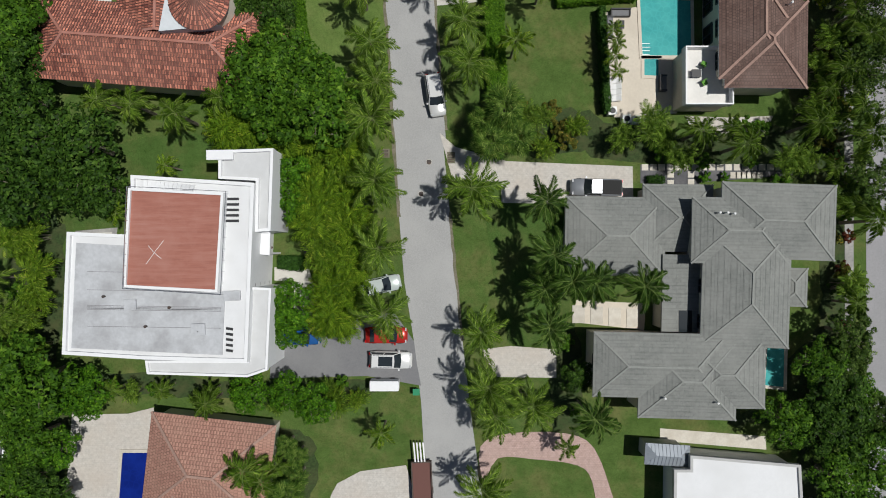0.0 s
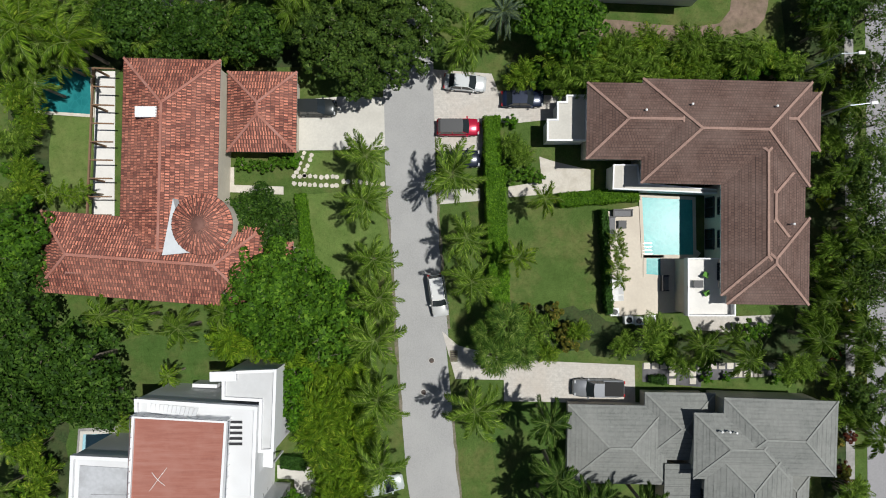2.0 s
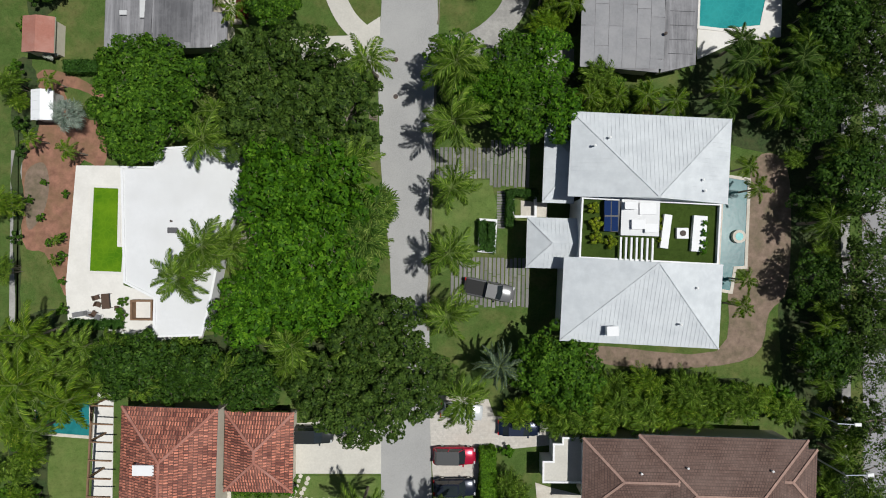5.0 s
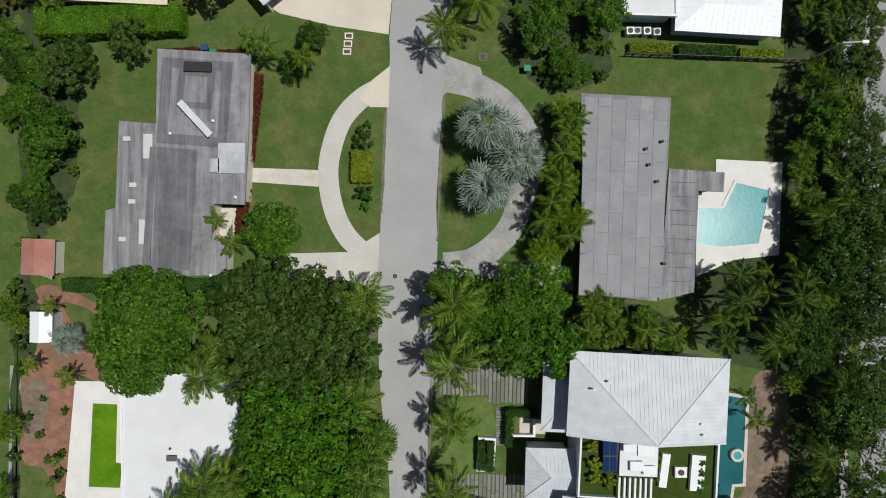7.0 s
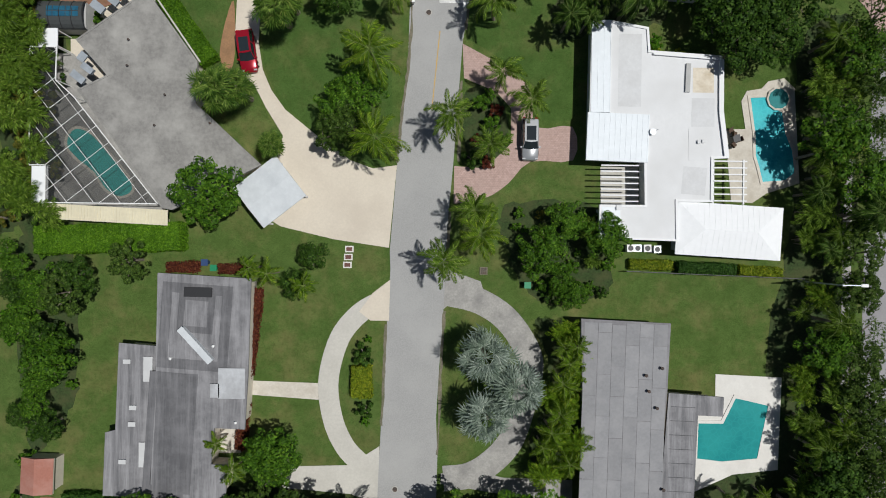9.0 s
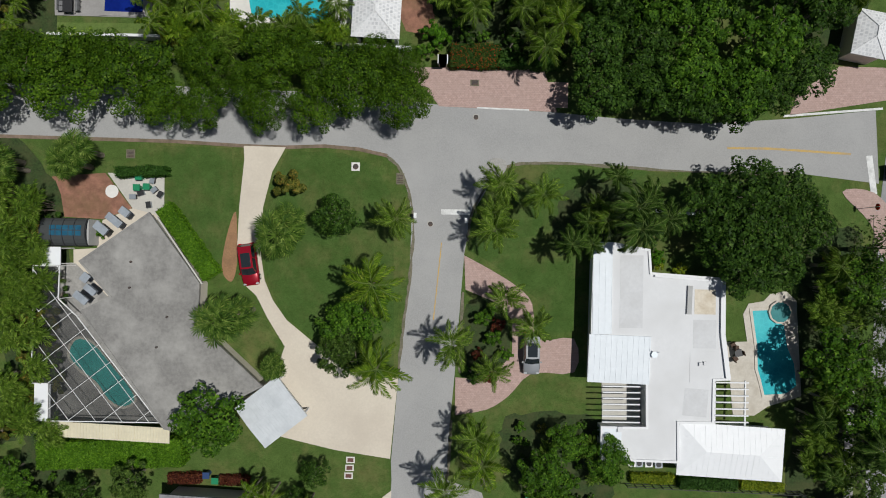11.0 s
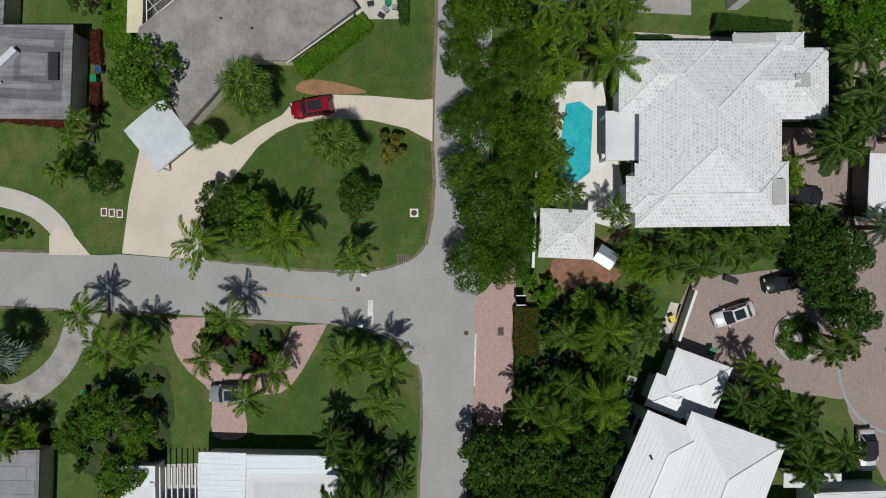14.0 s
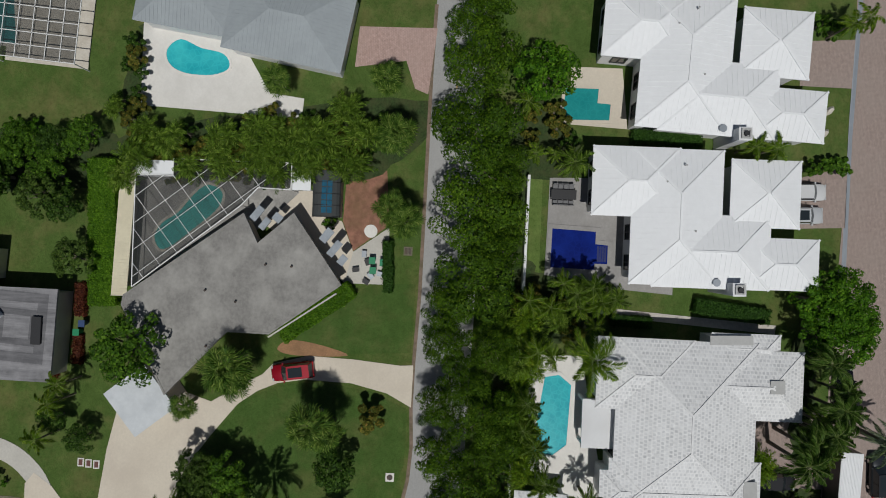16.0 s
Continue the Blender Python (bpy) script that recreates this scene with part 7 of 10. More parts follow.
walls(h, [w.outline(-0.4)], 3.1, grey_wall)
paving("terrace_south", [(24.3, -20.3), (36.2, -21.2), (36.3, -22.7), (24.3, -21.7)], stone_pale, "pale stone strip behind the white house", "terrace")
h = thing("corner_house", "corner of a white house with a dark flat roof", "house")
a = [(-52.0, -21.2), (-47.1, -20.6), (-47.5, -26.8), (-52.6, -27.6)]
walls(h, [inset(a, 0.3)], 3.2, white_paint)
flat_roof(h, a, 3.5, roof_tar_dark, white_paint, 0.2, 0.3)

# ---- houses north of the cross street ----
h = thing("white_shingle_house", "large house with white shingled hip roofs beside a pool", "house")
ws = pitched([Wing((-28.7, 165.4), (-28.6, 180.2), (-9.9, 180.2)), Wing((-28.8, 163.3), (-28.7, 173.5), (-21.1, 173.4)), Wing((-27.9, 172.5), (-27.9, 185.0), (-20.5, 185.0)), Wing((-16.0, 164.9), (-16.1, 180.9), (-9.4, 180.8)), Wing((-14.7, 164.0), (-14.7, 171.5), (-10.5, 171.5))], 4.6, 0.26)
ws.append((Wing((-29.6, 175.3), (-29.6, 182.6), (-26.4, 182.6)), 4.3, 0.4))
hip_roof(h, ws, tile_white, tile_white, None, None, white_paint, 0.2)
for w, z, _ in ws:
    walls(h, [w.outline(-0.6)], z - 0.15, white_paint)
windows_round(h, ws[0][0], 1.0, 2.6, 0.58, 3.0, 1.6, "nsew")
windows_round(h, ws[1][0], 1.0, 2.6, 0.58, 3.4, 1.4, "nsew")
w = Wing((-21.8, 162.2), (-21.8, 165.8), (-16.5, 165.8))
bm = bmesh.new()
slab(bm, w.outline(), 3.0, 3.25)
part("canopy", bm, white_roof, h, "flat white terrace canopy")
for p in w.outline(-0.3):
    bm = bmesh.new()
    bar(bm, (*p, 0), (*p, 3.0), 0.3, 0.3)
    part("column", bm, white_paint, h)
for (x, y), wd, d, z in (((-24.3, 181.8), 1.3, 1.4, 5.2), ((-12.9, 179.6), 2.6, 1.3, 4.8), ((-28.9, 177.2), 0.9, 4.4, 4.45)):
    roof_unit(h, x, y, z, wd, d, 0.25, 2, grey_wall, "skylight", "grey roof light")
pool([(-23.3, 158.6), (-23.6, 160.2), (-22.5, 161.6), (-15.7, 161.3), (-14.5, 159.8), (-14.7, 157.3), (-18.5, 157.9)], pool_aqua, "aqua pool with shaped ends", deck_white)
h = thing("pavilion", "small pavilion with white shingled hip roof", "pavilion")
w = Wing((-11.5, 155.3), (-11.2, 161.2), (-5.9, 161.1))
hip_roof(h, [(w, 2.9, 0.8)], tile_white, tile_white, None, None, white_paint, 0.16)
for p in w.outline(-0.5):
    bm = bmesh.new()
    bar(bm, (*p, 0), (*p, 2.9), 0.35, 0.35)
    part("column", bm, white_paint, h)
def metal_roofed_house(m, label):
    """A white house whose hipped wings step round a small court; m carries it from the plan below to its lot."""
    h = thing("white_metal_house", label, "house")

    def wing(*pts):
        return Wing(*[(m @ Vector((*p, 0))).xy for p in pts])

    ws = pitched([wing((-48.8, 166.2), (-48.8, 175.8), (-34.4, 175.8)), wing((-48.9, 162.0), (-48.9, 171.2), (-41.5, 171.2)), wing((-42.0, 168.6), (-42.0, 181.0), (-34.2, 181.0)), wing((-48.0, 176.6), (-48.0, 184.0), (-40.8, 184.0)), wing((-39.8, 178.6), (-39.8, 186.2), (-34.3, 186.2))], 4.5, 0.27)
    hip_roof(h, ws, metal_white, metal_white, (0.55, 0.05, 0.03, True), metal_white, white_paint, 0.22)
    for w, z, _ in ws:
        walls(h, [w.outline(-0.6)], z - 0.15, white_paint)
    windows_round(h, ws[0][0], 1.0, 2.6, 0.58, 3.0, 1.6, "nsew")
    windows_round(h, ws[1][0], 1.0, 2.6, 0.58, 3.0, 1.6, "nsew")
    x, y = (m @ Vector((-34.3, 177.2, 0))).xy
    stack = roof_unit(h, x, y, 0.0, 1.3, 1.3, 5.9, 2, white_roof, "chimney", "pale square chimney")
    bm = bmesh.new()
    rim(bm, [(x - 0.5, y - 0.5), (x + 0.5, y - 0.5), (x + 0.5, y + 0.5), (x - 0.5, y + 0.5)], 0.16, 5.96, 6.2)
    part("cap", bm, grey_wall, stack)
    bm = bmesh.new()
    drum(bm, x, y, 5.96, 6.3, 0.26, n=12)
    part("flue", bm, frame_dark, stack)
    for u, v in ((-0.3, 0.5), (0.35, -0.2), (0.1, 0.75)):
        p = ws[0][0].at(u, v)
        vent(h, p.x, p.y, 5.0, 0.5, 0.07, grey_wall)
    dish = bmesh.new()
    p = m @ Vector((-34.9, 175.3, 0))
    drum(dish, p.x, p.y, 4.75, 4.95, 0.12, 0.42, 14)
    part("satellite_dish", dish, metal_grey, h, "small grey satellite dish")
    return h


metal_roofed_house(Matrix.Identity(4), "house with bright white metal hip roofs beside the navy pool")
pool([(-40.1, 158.8), (-39.9, 163.7), (-38.5, 163.7), (-38.4, 165.1), (-36.3, 165.1), (-36.3, 163.7), (-35.6, 163.6), (-35.7, 158.7)], pool_blue, "navy blue rectangular pool with steps", deck_grey, edge=0.5)
for k in range(4):
    w = Wing((-38.3, 163.9), (-38.3, 165.0), (-36.5, 164.9))
    bm = bmesh.new()
    slab(bm, [tuple(w.at(-1 + 0.5 * k + s, t).xy) for s, t in ((0.05, -1), (0.45, -1), (0.45, 1), (0.05, 1))], 0.05, 0.108)
    tagged(finish("pool_step", bm, paint("navy_tile", (0.012, 0.02, 0.1), 0.3, 0.0)), "navy tiled pool step", "pool step", "steps of the navy pool")
metal_roofed_house(pose(-50.6, 176.3, 0, 0, 0, -3.0) @ Matrix.Translation((34.5, -176.3, 0)), "house with white metal hip roofs beside the teal pool")
pool([(-56.0, 159.7), (-56.0, 163.4), (-54.4, 163.3), (-54.3, 164.8), (-52.5, 164.7), (-52.4, 159.4)], pool_jade, "teal pool with tiled steps", concrete_cream)
h = thing("white_corner_house", "large house with white ribbed hip roofs on the corner lot", "house")
ws = pitched([Wing((13.2, 179.9), (26.4, 175.0), (22.8, 165.4)), Wing((9.5, 165.8), (23.8, 159.7), (26.4, 165.8)), Wing((9.9, 170.4), (11.3, 174.2), (17.9, 171.7))], 5.8, 0.3)
low = pitched([Wing((3.5, 169.7), (5.7, 175.6), (11.2, 173.5)), Wing((6.2, 167.6), (7.9, 172.0), (11.2, 170.2))], 3.4, 0.3)
hip_roof(h, ws + low, metal_white, metal_white, (0.45, 0.05, 0.03, False), metal_white, white_paint, 0.2)
for w, z, _ in ws + low:
    walls(h, [w.outline(-0.55)], z - 0.15, white_paint)
windows_round(h, ws[0][0], 3.4, 5.0, 0.53, 3.0, 1.6, "nsew")
windows_round(h, ws[1][0], 3.4, 5.0, 0.53, 3.0, 1.6, "nsew")
windows_round(h, ws[1][0], 0.6, 2.4, 0.53, 3.0, 1.6, "nsew")
for x, y in ((14.2, 165.9), (21.0, 176.0), (24.3, 170.6)):
    vent(h, x, y, 6.2, 0.5, 0.09, iron)
for x, y in ((7.6, 165.6), (8.9, 165.3)):
    u = thing("air_conditioner", "grey outdoor air conditioner beside the white corner house", "air conditioner")
    roof_unit(u, x, y, 0.0, 0.9, 0.9, 0.95, -20, grey_wall, "case")
    bm = bmesh.new()
    drum(bm, x, y, 1.01, 1.05, 0.34, n=12)
    part("fan_grille", bm, frame_dark, u)
h = thing("white_lane_house", "house with white ribbed hip roofs at the lane", "house")
ws = pitched([Wing((18.8, 183.8), (18.5, 193.0), (31.0, 193.4)), Wing((21.4, 180.2), (21.2, 187.0), (24.6, 187.0)), Wing((24.2, 180.4), (24.4, 187.0), (31.0, 187.0))], 4.2, 0.32)
hip_roof(h, ws, metal_white, metal_white, (0.45, 0.05, 0.03, False), metal_white, white_paint, 0.2)
for w, z, _ in ws:
    walls(h, [w.outline(-0.5)], z - 0.15, white_paint)
windows_round(h, ws[2][0], 1.0, 2.6, 0.48, 3.0, 1.5, "nsew")
bm = bmesh.new()
slab(bm, Wing((17.2, 181.4), (17.3, 187.6), (18.9, 187.6)).outline(), 2.6, 2.8)
part("canopy", bm, white_roof, h, "flat white entrance canopy")
for x, y in ((17.4, 181.6), (17.5, 187.4)):
    bm = bmesh.new()
    bar(bm, (x, y, 0), (x, y, 2.6), 0.25)
    part("column", bm, white_paint, h)
paving("terrace_black_pool", smooth_line([(28.5, 171.1), (33.1, 174.2), (35.6, 172.1), (35.8, 166.1), (33.3, 164.2), (28.8, 165.2)], 4, True), stone_pale, "pale stone terrace round the dark pool", "terrace", 0.06)
pool(smooth_line([(29.8, 165.4), (30.2, 167.3), (30.6, 169.2), (31.7, 170.1), (33.1, 169.6), (33.6, 167.8), (33.1, 166.4), (33.0, 164.6), (31.6, 164.2)], 4, True), pool_black, "dark freeform pool with a round spa", stone_pale, edge=0.25)
c = thing("round_spa", "small round stone spa beside the dark pool", "spa")
bm = bmesh.new()
drum(bm, 34.1, 165.4, 0, 0.42, 1.0, n=20)
part("rim", bm, stone_pale, c)
bm = bmesh.new()
drum(bm, 34.1, 165.4, 0.3, 0.44, 0.72, n=18)
part("water", bm, pool_black, c)
h = thing("grey_metal_house", "house with grey standing seam metal hip roofs", "house")
ws = [(Wing((-67.7, 113.3), (-66.1, 123.8), (-59.0, 123.3)), 3.5, 1.8), (Wing((-67.3, 123.6), (-64.9, 136.6), (-55.6, 135.0)), 3.7, 2.2)]
ws = [(w, z, r * 0.6) for w, z, r in ws]
hip_roof(h, ws, metal_slate, None, (0.42, 0.04, 0.025, True), metal_slate, white_paint)
for w, z, _ in ws:
    walls(h, [w.outline(-0.5)], z - 0.15, white_paint)
pool(smooth_line([(-58.7, 114.5), (-59.9, 116.0), (-59.0, 118.3), (-58.4, 120.9), (-56.9, 121.6), (-56.0, 119.8), (-56.1, 116.6), (-57.1, 114.8)], 4, True), pool_aqua, "aqua kidney pool in a white deck", deck_white, edge=0.25)
cage2 = thing("pool_cage", "dark framed screened pool enclosure", "pool cage")
w = Wing((-65.2, 96.5), (-64.4, 106.4), (-55.8, 106.8))
for k in range(7):
    for p, q in ((w.at(-1 + k / 3, -1, 2.8), w.at(-1 + k / 3, 1, 2.8)), (w.at(-1, -1 + k / 3, 2.8), w.at(1, -1 + k / 3, 2.8))):
        bm = bmesh.new()
        bar(bm, p, q, 0.08, 0.1)
        part("frame_bar", bm, frame_white, cage2)
for p in w.outline():
    bm = bmesh.new()
    bar(bm, (*p, 0), (*p, 2.8), 0.1, 0.1)
    part("frame_bar", bm, frame_white, cage2)
bm = bmesh.new()
slab(bm, w.outline(), 2.84, 2.845)
part("screen", bm, mesh_screen, cage2, "fine black insect mesh").visible_shadow = False
paving("terrace_far_cage", w.outline(-0.2), stone_pale, "stone terrace under the far pool cage", "terrace", 0.06)
pool([(-64.0, 94.6), (-63.8, 96.9), (-58.7, 97.3), (-58.8, 95.3)], pool_dark, "teal pool inside the screened enclosure", stone_pale)

# ---- vehicles ----
def parked(p, q, col, label, kind="suv", **more):
    """A car whose tail is at p and whose nose is at q."""
    p, q = Vector(p), Vector(q)
    return car((p.x + q.x) / 2, (p.y + q.y) / 2, math.degrees(math.atan2(q.y - p.y, q.x - p.x)), col, label, kind, **more)


parked((-1.4, 19.5), (-0.7, 14.9), (0.62, 0.62, 0.6), "white suv with black pillars parked at the street edge", "suv", rack=True)
parked((-9.2, -4.5), (-5.3, -3.7), (0.5, 0.55, 0.52), "pale silver sedan parked on the grass", "sedan")
parked((-18.3, -9.8), (-14.2, -9.8), (0.02, 0.1, 0.3), "blue car parked beside the white house", "suv")
parked((-8.8, -9.7), (-4.3, -9.7), (0.4, 0.02, 0.015), "red sedan parked under a palm", "sedan")
parked((-8.5, -12.4), (-3.6, -12.5), (0.72, 0.72, 0.7), "white suv with roof rails and a glass roof", "suv", rack=True, sunroof=True)
parked((19.8, 6.8), (14.0, 6.9), (0.22, 0.23, 0.245), "dark grey pickup truck on the paved drive", "pickup")
parked((-0.4, 41.3), (4.4, 40.9), (0.62, 0.64, 0.64), "silver white sedan on the parking court", "sedan")
parked((6.3, 39.3), (10.6, 39.3), (0.012, 0.02, 0.045), "dark blue sedan beside the entrance", "sedan")
parked((-0.9, 36.1), (3.4, 36.1), (0.42, 0.01, 0.04), "red suv with a grey roof on the parking court", "suv", roof_col=(0.1, 0.1, 0.1))
parked((-1.1, 32.5), (3.7, 32.6), (0.015, 0.02, 0.035), "dark blue suv on the parking court", "suv", sunroof=True)
parked((-16.9, 38.3), (-12.8, 38.3), (0.03, 0.035, 0.035), "dark open backed car partly inside the garage", "suv")
parked((1.7, 55.4), (8.2, 54.1), (0.16, 0.16, 0.162), "grey pickup with a black bed on the slab drive", "pickup")
parked((-23.3, 132.6), (-22.6, 127.8), (0.3, 0.008, 0.02), "dark red suv with a glass roof on the cream drive", "suv", sunroof=True)
parked((9.0, 122.9), (9.0, 118.5), (0.3, 0.31, 0.32), "silver grey suv on the pink drive", "suv", sunroof=True)
parked((47.8, 141.6), (53.9, 141.8), (0.03, 0.04, 0.05), "dark sedan on the avenue", "sedan")
parked((-0.4, 179.2), (1.1, 174.9), (0.72, 0.72, 0.72), "white car on the entrance court", "sedan", sunroof=True)
parked((-3.5, 184.2), (-2.9, 181.1), (0.02, 0.02, 0.022), "black car under the trees", "sedan")
parked((-12.9, 182.8), (-12.8, 186.1), (0.03, 0.03, 0.032), "black suv beside the white house", "suv")
parked((-21.0, 191.8), (-25.9, 191.8), (0.015, 0.015, 0.02), "black suv on the paver lane", "suv")
parked((12.8, 191.7), (18.2, 191.9), (0.7, 0.7, 0.7), "white car with a dark roof on the lane", "sedan", roof_col=(0.03, 0.03, 0.03))
parked((-11.6, 196.2), (-16.2, 196.1), (0.03, 0.035, 0.04), "dark grey suv on the paver lane", "suv", sunroof=True)
parked((-45.1, 185.3), (-45.2, 187.9), (0.75, 0.75, 0.74), "white van beside the white house", "suv")
parked((-42.5, 185.2), (-42.6, 187.5), (0.6, 0.61, 0.62), "white suv with a glass roof", "suv", sunroof=True)
t = thing("box_trailer", "white closed box trailer on the asphalt drive", "trailer")
w = Wing((-8.3, -14.6), (-5.1, -14.6), (-5.1, -15.7))
bm = bmesh.new()
slab(bm, w.outline(), 0.4, 1.9)
bmesh.ops.bevel(bm, geom=bm.edges[:], offset=0.06, segments=2, affect="EDGES")
part("box", bm, white_paint, t)
for u in (-0.5, 0.5):
    for v in (-1, 1):
        p = w.at(u, v * 0.9)
        bm = bmesh.new()
        drum(bm, 0, 0, -0.1, 0.1, 0.32, n=12)
        bmesh.ops.transform(bm, matrix=pose(p.x, p.y, 0.36, 90, 0, w.turn), verts=bm.verts[:])
        part("wheel", bm, rubber, t)
t = thing("flatbed_trailer", "rusty flatbed trailer loaded with pale poles at the street edge", "trailer")
w = Wing((-3.8, -23.8), (-1.5, -23.7), (-1.1, -30.6))
bm = bmesh.new()
slab(bm, w.outline(), 0.6, 0.85)
part("bed", bm, paint("rust", (0.12, 0.05, 0.04), 0.8, 0.0), t, "rusty brown trailer bed")
bm = bmesh.new()
rim(bm, w.outline(), 0.12, 0.8, 1.1)
part("side_rail", bm, iron, t)
for u in (-1, 1):
    for v in (-0.4, 0.0):
        p = w.at(u * 0.95, v)
        bm = bmesh.new()
        drum(bm, 0, 0, -0.1, 0.1, 0.36, n=12)
        bmesh.ops.transform(bm, matrix=pose(p.x, p.y, 0.4, 0, 90, w.turn), verts=bm.verts[:])
        part("wheel", bm, rubber, t)
for k in range(4):
    (x, y), (x2, y2) = ((-3.5, -21.6), (-3.3, -23.8))
    bm = bmesh.new()
    bar(bm, (x + 0.35 * k, y, 1.0), (x2 + 0.35 * k, y2, 1.0), 0.16, 0.16)
    part("pole", bm, frame_white, t)


def bin_at(x, y, col, label):
    t = thing("wheelie_bin", label, "bin")
    bm = bmesh.new()
    drum(bm, x, y, -0.02, 0.95, 0.26, 0.33, n=8)
    part("body", bm, col, t)
    bm = bmesh.new()
    block(bm, x - 0.38, y - 0.36, 0.95, x + 0.38, y + 0.36, 1.03)
    part("lid", bm, col, t)


for x, y in ((-3.2, -16.0)), ((8.9, 104.3)), ((4.4, 174.6)):
    bin_at(x, y, plastic_green, "green wheelie bin beside the planting")
for x, y in ((-35.7, 138.7), (-34.6, 138.8), (-35.5, 139.9)):
    bin_at(x, y, plastic_green, "green wheelie bin in the service yard")

# manholes, drains and valve boxes
for x, y in ((-1.8, 9.8), (-2.7, 6.2)), ((-5.8, 80.8), (-5.8, 76.6)), ((-2.6, 135.1), (2.4, 147.3)), ((4.4, 194.4)):
    for px, py in ((x, y),) if isinstance(x, float) else (x, y):
        m = thing("manhole_cover", "dark round iron manhole cover in the asphalt", "manhole", at=(px, py, 0.03))
        bm = bmesh.new()
        drum(bm, 0, 0, 0, 0.03, 0.36, n=18)
        part("ring", bm, kerb, m)
        bm = bmesh.new()
        drum(bm, 0, 0, 0.02, 0.045, 0.28, n=16)
        part("lid", bm, iron, m)
for p, w, d in (((0.7, 10.3), 0.9, 1.3), ((-6.8, 10.8), 1.1, 1.0), ((4.0, 105.8), 0.9, 0.9), ((-6.1, 140.2), 0.9, 1.3), ((2.2, 151.2), 1.0, 0.7), ((-36.9, 142.6), 1.0, 1.0), ((-8.3, 74.4), 1.0, 1.3)):
    g = thing("drain_grate", "dark iron drain grate in a concrete frame", "drain", at=(*p, 0.03))
    bm = bmesh.new()
    block(bm, -w / 2, -d / 2, 0, w / 2, d / 2, 0.05)
    part("frame", bm, verge_dirt, g)
    for k in range(5):
        bm = bmesh.new()
        block(bm, -w * 0.36, d * (-0.36 + 0.155 * k), 0.04, w * 0.36, d * (-0.36 + 0.155 * k) + 0.1, 0.075)
        part("grate_bar", bm, iron, g)
v = thing("valve_box", "white concrete valve box with a round dark lid", "valve box", at=(*(-11.2, 141.5), 0.02))
bm = bmesh.new()
block(bm, -0.48, -0.48, 0, 0.48, 0.48, 0.06)
part("slab", bm, deck_white, v)
bm = bmesh.new()
drum(bm, 0, 0, 0.05, 0.09, 0.33, n=16)
part("lid", bm, iron, v)
for k in range(3):
    (x, y), (x2, y2) = ((-11.3, 108.1), (-11.5, 106.3))
    g = thing("meter_cover", "pale framed brown meter cover in the lawn", "meter cover", at=(x + (x2 - x) * k / 2, y + (y2 - y) * k / 2, 0.02))
    bm = bmesh.new()
    block(bm, -0.48, -0.36, 0, 0.48, 0.36, 0.05)
    part("frame", bm, deck_white, g)
    bm = bmesh.new()
    block(bm, -0.34, -0.22, 0.04, 0.34, 0.22, 0.07)
    part("lid", bm, paint("rust", (0.12, 0.05, 0.04), 0.8, 0.0), g)
# road markings
for name, q, mt, label in (("trim_stop_line", (((-1.4, 136.8), (1.9, 136.8), (1.9, 136.2))), road_paint, "worn white stop line"), ("trim_stop_line_avenue", (((46.6, 143.5), (47.3, 143.6), (47.0, 139.1))), road_paint, "worn white stop line by the avenue")):
    paving(name, Wing(*q).outline(), mt, label, "road marking", 0.042)
paving("trim_centre_line", band([(-1.3, 133.0), (-2.1, 124.2)], 0.12), road_yellow, "faded yellow centre line", "road marking", 0.04)
paving("trim_centre_line_cross", band([(30.9, 144.2), (35.8, 144.2), (44.9, 143.7)], 0.25), road_yellow, "faded orange centre line", "road marking", 0.042)
paving("trim_edge_line", band([(37.2, 147.9), (48.4, 148.9)], 0.25), road_paint, "white edge line", "road marking", 0.05)
paving("trim_centre_line_west", band([(-55.4, 147.4), (-57.5, 147.5)], 0.12), road_yellow, "faded yellow centre line", "road marking", 0.042)

# ---- street palms ----
plant("royal", [(-7.8, 21.4), (-7.2, 17.3), (-7.4, 13.2), (-7.2, 7.0), (-6.9, 0.1), (-6.3, -6.6), (2.7, 6.1), (3.8, -8.6), (4.5, -14.2), (5.1, -17.2), (9.0, -16.2), (3.8, -24.8), (1.9, 23.7), (2.5, 19.0)], 1.09, group="street palms")
plant("royal", [(-8.6, 32.1), (-8.6, 27.4), (0.4, 30.1)], 1.09, group="street palms")
plant("royal", [(0.9, 78.2), (0.8, 72.4), (0.6, 65.7), (0.3, 58.9), (0.3, 52.6), (-8.3, 78.7)], 1.09, group="street palms")
plant("smallpalm", [(-19.3, 105.4), (-15.4, 104.2)], 1.05)
plant("royal", [(0.0, 122.4), (-0.5, 106.9), (-6.2, 135.4), (5.6, 127.2), (8.6, 124.2), (4.3, 119.5), (2.7, 112.4), (4.5, 136.2), (9.5, 138.2), (4.9, 139.2), (4.4, 134.4)], 0.86, group="street palms")
plant("coco", [(-8.4, 128.6), (-7.8, 119.8)], 1.12)
plant("coco", [(3.3, 109.8)], 0.95)
plant("coco", [(11.2, 156.2), (8.6, 161.3), (1.4, 161.6), (-26.5, 162.5)], 0.92)
plant("foxtail", [(10.2, 4.7), (10.9, -0.5), (10.2, -4.2), (10.5, -7.8), (12.8, -3.4), (15.4, -3.5), (20.1, -3.8), (15.1, -17.1)], 1.12, group="garden palms of the grey house")
plant("silver", [(3.9, 97.0), (7.2, 93.6), (4.2, 90.4)], 1.16, 0.03)
plant("silver", [(-41.3, 73.6)], 0.75)
plant("silver", [(-13.6, -7.3)], 0.6)
plant("date", [(5.8, 47.2)], 1.05, 0.0)
